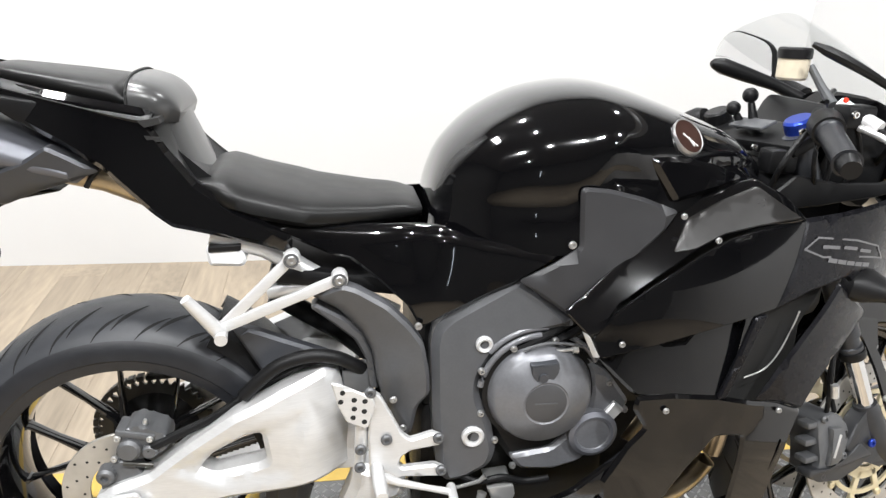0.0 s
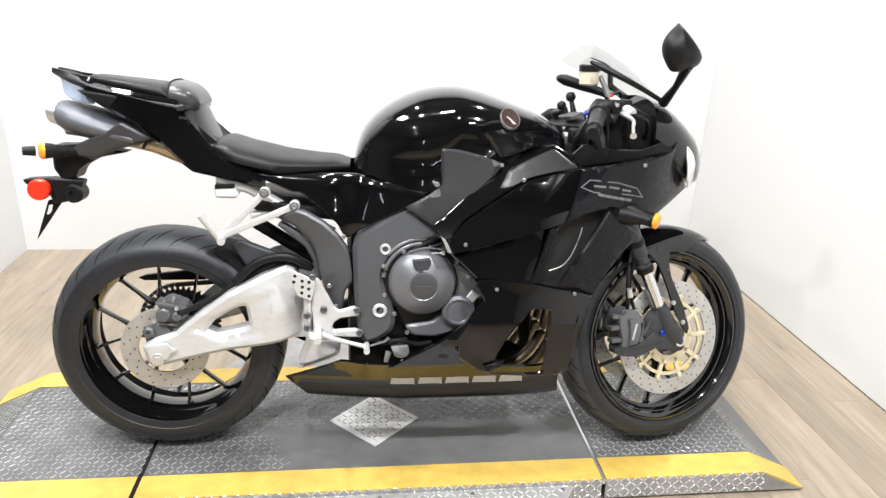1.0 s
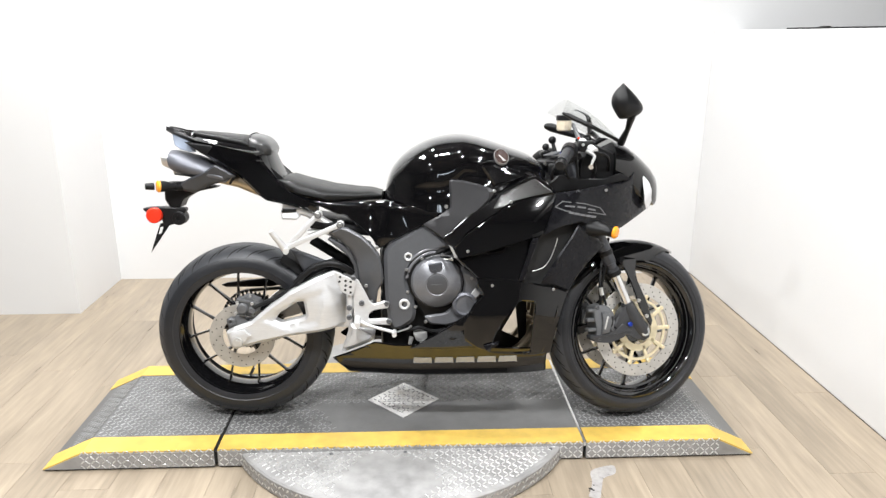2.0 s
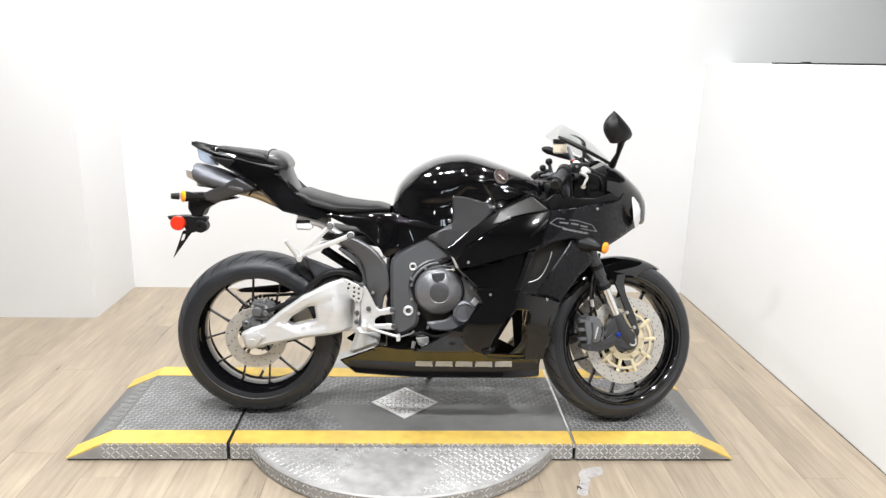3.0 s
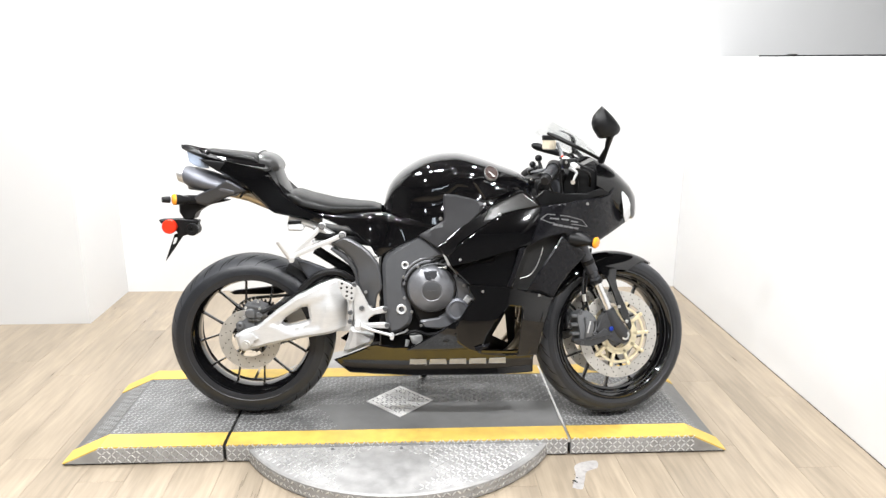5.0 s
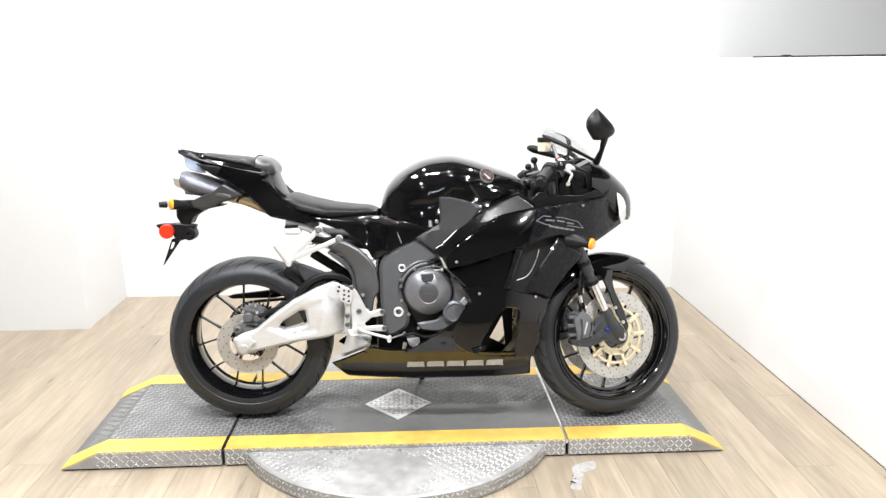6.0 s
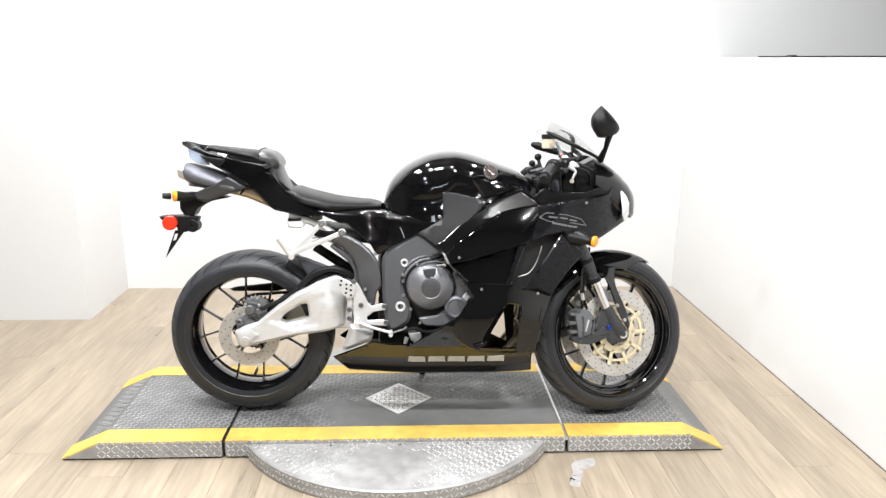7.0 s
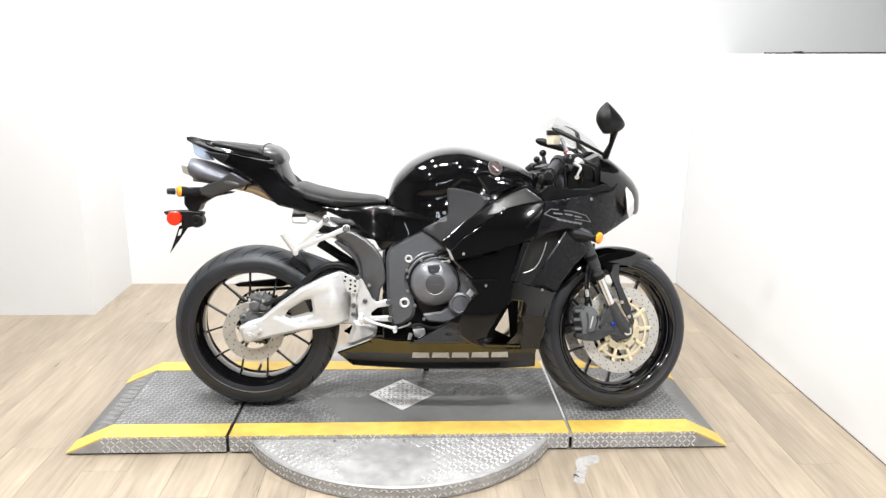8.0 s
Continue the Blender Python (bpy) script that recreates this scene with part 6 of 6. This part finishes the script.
for s_ in (-1, 1):
    steps = ((0.215, 0.0205), (0.232, 0.0205), (0.234, 0.0175), (0.252, 0.0175), (0.254, 0.0215), (0.290, 0.0215), (0.292, 0.0195), (0.300, 0.0195), (0.302, 0.0215), (0.64, 0.0215))
    fk = part("fork_leg", add_tube(bmesh.new(), [fork_point(u_, s_) for u_, r_ in steps], [r_ for u_, r_ in steps], 24), SATIN, bike, "dark satin upper fork leg", m=LOCK)
    part("slider", add_tube(bmesh.new(), [fork_point(0.06, s_), fork_point(0.225, s_)], 0.0160, 24), CHROME, fk, "chrome fork slider", m=LOCK)
    for u_ in (0.216, 0.293):
        part("seal_ring", add_lathe(bmesh.new(), [(0.0225, -0.008), (0.0235, -0.006), (0.0235, 0.006), (0.0225, 0.008), (0.016, 0.008), (0.016, -0.008)], 24, LOCK @ Matrix.Translation(fork_point(u_, s_)) @ AXIS.to_track_quat("Y", "Z").to_matrix().to_4x4()), PLASTIC, fk, "black seal ring")
    foot = bmesh.new()
    add_tube(foot, [fork_point(0.105, s_), fork_point(0.09, s_), fork_point(0.05, s_), fork_point(0.01, s_) + Vector((0.012, 0, 0)), fork_point(-0.03, s_) + Vector((0.012, 0, 0))], [0.020, 0.024, 0.026, 0.029, 0.018], 20)
    add_prism(foot, rounded([(0.600, 0.372), (0.628, 0.395), (0.652, 0.385), (0.704, 0.312), (0.698, 0.280), (0.672, 0.266), (0.630, 0.285), (0.596, 0.296), (0.570, 0.322)], 0.008), s_ * 0.100 - 0.015, s_ * 0.100 + 0.015, 0.006)
    add_prism(foot, rounded([(0.640, 0.300), (0.600, 0.280), (0.555, 0.266), (0.505, 0.272), (0.480, 0.284), (0.484, 0.298), (0.530, 0.292), (0.570, 0.305), (0.605, 0.330)], 0.006), s_ * 0.100 - 0.018, s_ * 0.100 + 0.010, 0.004)
    part("fork_foot", foot, FORK_CAST, fk, "black cast fork foot", m=LOCK)
    cal = bmesh.new()
    ym = s_ * 0.078
    add_prism(cal, rounded([(0.500, 0.384), (0.538, 0.396), (0.566, 0.378), (0.580, 0.345), (0.570, 0.305), (0.546, 0.276), (0.505, 0.276), (0.512, 0.31), (0.503, 0.35)], 0.008), ym - 0.034, ym + 0.030, 0.006)
    add_prism(cal, rounded([(0.524, 0.372), (0.556, 0.366), (0.562, 0.338), (0.550, 0.300), (0.524, 0.298), (0.530, 0.335)], 0.005), ym - 0.043, ym - 0.03, 0.004)
    for x_, z_ in ((0.496, 0.376), (0.492, 0.345), (0.495, 0.312), (0.500, 0.286)):
        add_box(cal, (x_ - 0.014, ym - 0.030, z_ - 0.006), (x_ + 0.020, ym - 0.004, z_ + 0.006), 0.003)
    for x_, z_ in ((0.512, 0.388), (0.566, 0.310), (0.516, 0.280)):
        add_bolt(cal, (x_, ym - 0.034, z_), 0.0075, 0.006)
    slot = add_prism(bmesh.new(), rounded([(0.561, 0.352), (0.573, 0.357), (0.568, 0.325), (0.556, 0.306), (0.553, 0.318)], 0.003), ym - 0.0362, ym - 0.030)
    for k in range(2):
        part("brake_line", add_tube(bmesh.new(), curve_points([(0.532 + 0.02 * k, s_ * 0.10, 0.390), (0.522 + 0.02 * k, s_ * (0.112 - 0.02 * k), 0.455), (0.538 + 0.015 * k, s_ * 0.10, 0.535), (0.572, s_ * 0.085, 0.615)], 6), 0.0045, 8), PLASTIC, fk, m=LOCK)
    part("line_fitting", add_tube(bmesh.new(), [(0.527, s_ * 0.118, 0.428), (0.522, s_ * 0.120, 0.452)], 0.007, 10), STEEL, fk, m=LOCK)
    cl = part("front_caliper", cal, CASTING, fk, "dark grey radial brake caliper", m=LOCK)
    part("caliper_slot", slot, DARK, fk, m=LOCK)
    bar = bmesh.new()
    add_box(bar, (-0.022, -0.0012, -0.0028), (0.022, 0.001, 0.0028), 0.0004, LOCK @ Matrix.Translation((0.541, s_ * 0.078 - 0.043, 0.335)) @ Matrix.Rotation(radians(-74), 4, "Y"))
    part("caliper_mark", bar, SILVER, fk)
axb = bmesh.new()
add_lathe(axb, [(0.0, -0.118), (0.008, -0.118), (0.009, -0.123), (0.014, -0.123), (0.017, -0.119), (0.017, -0.09), (0.0, -0.09)], 20, FRONT, closed=False)
part("front_axle_end", axb, STEEL, bike)
part("axle_clamp_bolt", add_bolt(bmesh.new(), (0.630, -0.119, 0.325), 0.0085, 0.005, LOCK), BLUE, bike, "blue clamp bolt")
fd = []
for i in range(25):
    u = i / 24
    ang = radians(55 + 97 * u)
    grow = min(1.0, u / 0.24)
    w = 0.010 + 0.060 * math.sin(grow * math.pi / 2) * min(1.0, 0.6 + 3 * (1 - u))
    rr = 0.304 + 0.008 * (1 - grow) ** 1.5
    drop = 0.006 + 0.060 * grow ** 2.2 * min(1.0, 0.3 + 1.2 * (1 - u))
    side_ = rr - max(drop * 0.4, 0.004)
    fd.append([FRONT_AT + Vector((r_ * math.cos(ang), y_, r_ * math.sin(ang))) for y_, r_ in ((-w, rr - drop), (-w * 0.97, side_), (-w * 0.6, rr + 0.001), (0, rr + 0.006), (w * 0.6, rr + 0.001), (w * 0.97, side_), (w, rr - drop), (w * 0.94, rr - drop), (w * 0.55, rr - 0.003), (0, rr + 0.002), (-w * 0.55, rr - 0.003), (-w * 0.94, rr - drop))])
mud = part("front_mudguard", loft(fd), GLOSS, bike, "gloss black front mudguard", smooth=60, m=LOCK)
for s_ in (-1, 1):
    mudleg = panel([(0.596, 0.545), (0.640, 0.556), (0.690, 0.545), (0.676, 0.505), (0.675, 0.470), (0.690, 0.428), (0.704, 0.390), (0.714, 0.332), (0.703, 0.314), (0.690, 0.335), (0.667, 0.383), (0.650, 0.455), (0.632, 0.512)], surf((0.60, 0.545, -0.072), (0.69, 0.545, -0.068), (0.66, 0.45, -0.100), (0.69, 0.36, -0.119)), 0.004, (), 0.003, 0.012, side=s_)
    part("mudguard_leg", mudleg, GLOSS, mud, m=LOCK)
    heads("mudguard_screw", [(0.667, s_ * 0.112, 0.403), (0.691, s_ * 0.122, 0.350)], STEEL, mud, 0.0065, 0.006, LOCK)
tc = bmesh.new()
add_box(tc, (-0.045, -0.135, -0.012), (0.035, 0.135, 0.012), 0.008, STEER @ Matrix.Translation(fork_point(0.635, 0) + Vector((-0.006, 0, 0))) @ Matrix.Rotation(radians(-24), 4, "Y"))
add_box(tc, (-0.045, -0.135, -0.02), (0.04, 0.135, 0.02), 0.008, STEER @ Matrix.Translation(fork_point(0.42, 0) + Vector((-0.006, 0, 0))) @ Matrix.Rotation(radians(-24), 4, "Y"))
clamp = part("top_clamp", tc, PLASTIC, bike, "black fork clamp")
for s_ in (-1, 1):
    part("fork_cap", add_tube(bmesh.new(), [fork_point(0.64, s_), fork_point(0.668, s_), fork_point(0.672, s_)], [0.024, 0.024, 0.020], 20), BLUE if s_ < 0 else PLASTIC, clamp, "blue anodised fork cap" if s_ < 0 else "", m=STEER)
ig = bmesh.new()
for base_, c_, r_ in (((0.398, 0.0, 0.895), (0.387, 0.007, 0.945), 0.0135), ((0.385, 0.015, 0.890), (0.368, 0.022, 0.921), 0.0125)):
    o_, c_ = Vector(base_), Vector(c_)
    d_ = (c_ - o_).normalized()
    ball = [c_ + d_ * r_ * math.sin(a) for a in [math.pi * (k / 8 - 0.5) for k in range(9)]]
    add_tube(ig, [o_, c_ - d_ * r_ * 1.02, *ball[1:-1]], [0.009, 0.006, *[r_ * math.cos(math.pi * (k / 8 - 0.5)) for k in range(1, 8)]], 18)
part("ignition_switch", ig, PLASTIC, clamp)
for s_ in (-1, 1):
    b0, b1 = Vector((0.425, s_ * 0.13, 0.930)), Vector((0.352, s_ * 0.308, 0.886)) 
    if s_ > 0:
        b0, b1 = Vector((0.40, 0.13, 0.895)), Vector((0.315, 0.29, 0.815))
    d_ = (b1 - b0)
    hb = part("handlebar", add_tube(bmesh.new(), [b0 - d_ * 0.05, b1], 0.011, 14), PLASTIC, bike, "black clip-on handlebar")
    gr = bmesh.new()
    pts_, rad_ = [], []
    for k in range(25):
        pts_.append(b0 + d_ * (0.36 + 0.58 * k / 24))
        rad_.append(0.0172 + (0.0008 if k % 2 else 0) + (0.003 if k in (0, 24) else 0))
    add_tube(gr, pts_, rad_, 20)
    part("grip", gr, RUBBER, hb, "ribbed rubber grip")
    part("bar_end", add_tube(bmesh.new(), [b0 + d_ * 0.94, b0 + d_ * 1.06], [0.0165, 0.0135], 18), PLASTIC, hb)
    part("switch_box", add_tube(bmesh.new(), [b0 + d_ * 0.12, b0 + d_ * 0.2, b0 + d_ * 0.36], [0.020, 0.026, 0.024], 16), PLASTIC, hb)
    lv = bmesh.new()
    o_ = Vector((0.07, 0, -0.002))
    add_tube(lv, curve_points([b0 + d_ * 0.25 + o_ * 0.8, b0 + d_ * 0.5 + o_ * 1.25, b0 + d_ * 0.8 + o_ * 1.3, b0 + d_ * 1.08 + o_ * 1.35]), [0.0055] * 6 + [0.0046] * 6 + [0.0040] * 6 + [0.0075], 12)
    part("lever", lv, STEEL, hb, "silver brake lever" if s_ < 0 else "silver clutch lever")
mcm = bmesh.new()
add_tube(mcm, [(0.455, -0.13, 0.945), (0.485, -0.19, 0.918)], [0.014, 0.012], 14)
part("master_cylinder", mcm, ALUMINIUM, bike)
CREAM = mat("translucent_reservoir_plastic", (0.62, 0.55, 0.42), 0.35, vary=0.12, scale=80)
res = bmesh.new()
RX = Matrix.Translation((0.412, -0.060, 0.978)) @ Matrix.Rotation(radians(90), 4, "X")
add_lathe(res, [(0.0, 0.0), (0.021, 0.0), (0.024, 0.004), (0.0245, 0.036), (0.0, 0.036)], 28, RX, closed=False)
rv = part("brake_reservoir", res, CREAM, bike, "round cream brake fluid reservoir")
part("lid", add_lathe(bmesh.new(), [(0.0265, 0.034), (0.0265, 0.048), (0.024, 0.051), (0.0, 0.051)], 20, RX, closed=False), PLASTIC, rv, "black ribbed lid")
part("reservoir_bracket", add_tube(bmesh.new(), [(0.440, -0.065, 1.000), (0.448, -0.09, 0.970), (0.452, -0.12, 0.945)], [0.006, 0.007, 0.009], 10), CASTING, rv)
dash = bmesh.new()
add_box(dash, (0.47, -0.125, 0.80), (0.60, 0.125, 0.935), 0.02, Matrix.Translation((0.5, 0, 0.9)) @ Matrix.Rotation(radians(25), 4, "Y") @ Matrix.Translation((-0.5, 0, -0.9)))
part("dashboard", dash, PLASTIC, bike, "black dashboard pod")
inn = panel([(0.346, 0.816), (0.378, 0.844), (0.447, 0.830), (0.525, 0.830), (0.574, 0.848), (0.612, 0.829), (0.526, 0.807), (0.429, 0.793), (0.366, 0.787)], flat(-0.17), 0.004, (), 0.003, 0.02)
part("inner_fairing", inn, PLASTIC, fairing)
part("inner_block", box((0.16, -0.14, 0.58), (0.50, 0.14, 0.83), 0.03), PLASTIC, bike, "black radiator and airbox shroud")
part("airbox", box((-0.10, -0.105, 0.56), (0.22, 0.105, 0.74), 0.03), PLASTIC, bike, "black airbox below the tank")
part("tail_core", add_prism(bmesh.new(), [(-0.818, 0.947), (-0.596, 0.919), (-0.562, 0.880), (-0.514, 0.831), (-0.459, 0.794), (-0.400, 0.761), (-0.401, 0.731), (-0.447, 0.742), (-0.565, 0.771), (-0.616, 0.817), (-0.705, 0.883), (-0.762, 0.908)], -0.095, 0.095, 0.004), PLASTIC, bike, "black plastic tail core")
part("seat_pan", box((-0.43, -0.118, 0.655), (-0.16, 0.118, 0.685), 0.01, Matrix.Translation((-0.34, 0, 0.67)) @ Matrix.Rotation(radians(8), 4, "Y") @ Matrix.Translation((0.34, 0, -0.67))), PLASTIC, bike)
for a_, b_, c_, r_ in (((0.43, -0.16, 0.92), (0.44, -0.15, 0.82), (0.42, -0.08, 0.72), 0.0045), ((0.47, -0.15, 0.93), (0.50, -0.14, 0.85), (0.46, -0.09, 0.74), 0.004), ((0.41, -0.14, 0.92), (0.36, -0.15, 0.85), (0.38, -0.09, 0.76), 0.005), ((0.44, -0.12, 0.95), (0.50, -0.05, 0.96), (0.52, 0.03, 0.90), 0.004), ((0.40, -0.17, 0.91), (0.395, -0.18, 0.86), (0.43, -0.15, 0.80), 0.004), ((0.48, -0.19, 0.915), (0.53, -0.17, 0.90), (0.55, -0.12, 0.85), 0.005)):
    part("control_cable", add_tube(bmesh.new(), curve_points([a_, b_, c_], 8), r_, 8), PLASTIC, bike)
part("bar_perch", box((0.44, -0.175, 0.915), (0.49, -0.135, 0.95), 0.006), PLASTIC, bike)
heads("perch_screw", [(0.448, -0.178, 0.938), (0.48, -0.178, 0.925), (0.392, -0.142, 0.905), (0.345, -0.095, 0.873)], CHROME, bike, 0.006, 0.005)
part("stop_button", add_lathe(bmesh.new(), [(0.004, 0.0), (0.004, -0.003), (0.003, -0.004), (0.0, -0.004)], 14, Matrix.Translation((0.437, -0.165, 0.958)), closed=False), RED, bike, "red stop button")
part("relay_cover", box((0.355, -0.13, 0.835), (0.405, -0.09, 0.875), 0.008), PLASTIC, bike)
part("clamp_plate", box((0.36, -0.06, 0.893), (0.395, 0.02, 0.899), 0.002, STEER @ Matrix.Translation((0.37, 0, 0.9)) @ Matrix.Rotation(radians(-20), 4, "Y") @ Matrix.Translation((-0.37, 0, -0.9))), CASTING, clamp, "grey machined clamp plate")
fsig, fm = signal((0.533, -0.255, 0.672), (0.72, -0.60, -0.12), "amber front turn signal lens")
part("stalk", loft([[fm @ Vector((r_ * 1.5 * math.cos(a), y_, r_ * math.sin(a))) for a in [2 * math.pi * k / 20 for k in range(20)]] for y_, r_ in ((-0.085, 0.024), (-0.070, 0.030), (-0.050, 0.027), (-0.025, 0.018), (0.0, 0.015))]), PLASTIC, fsig)
lsig, lm = signal((0.533, 0.255, 0.672), (0.72, 0.60, -0.12), "amber front turn signal lens")
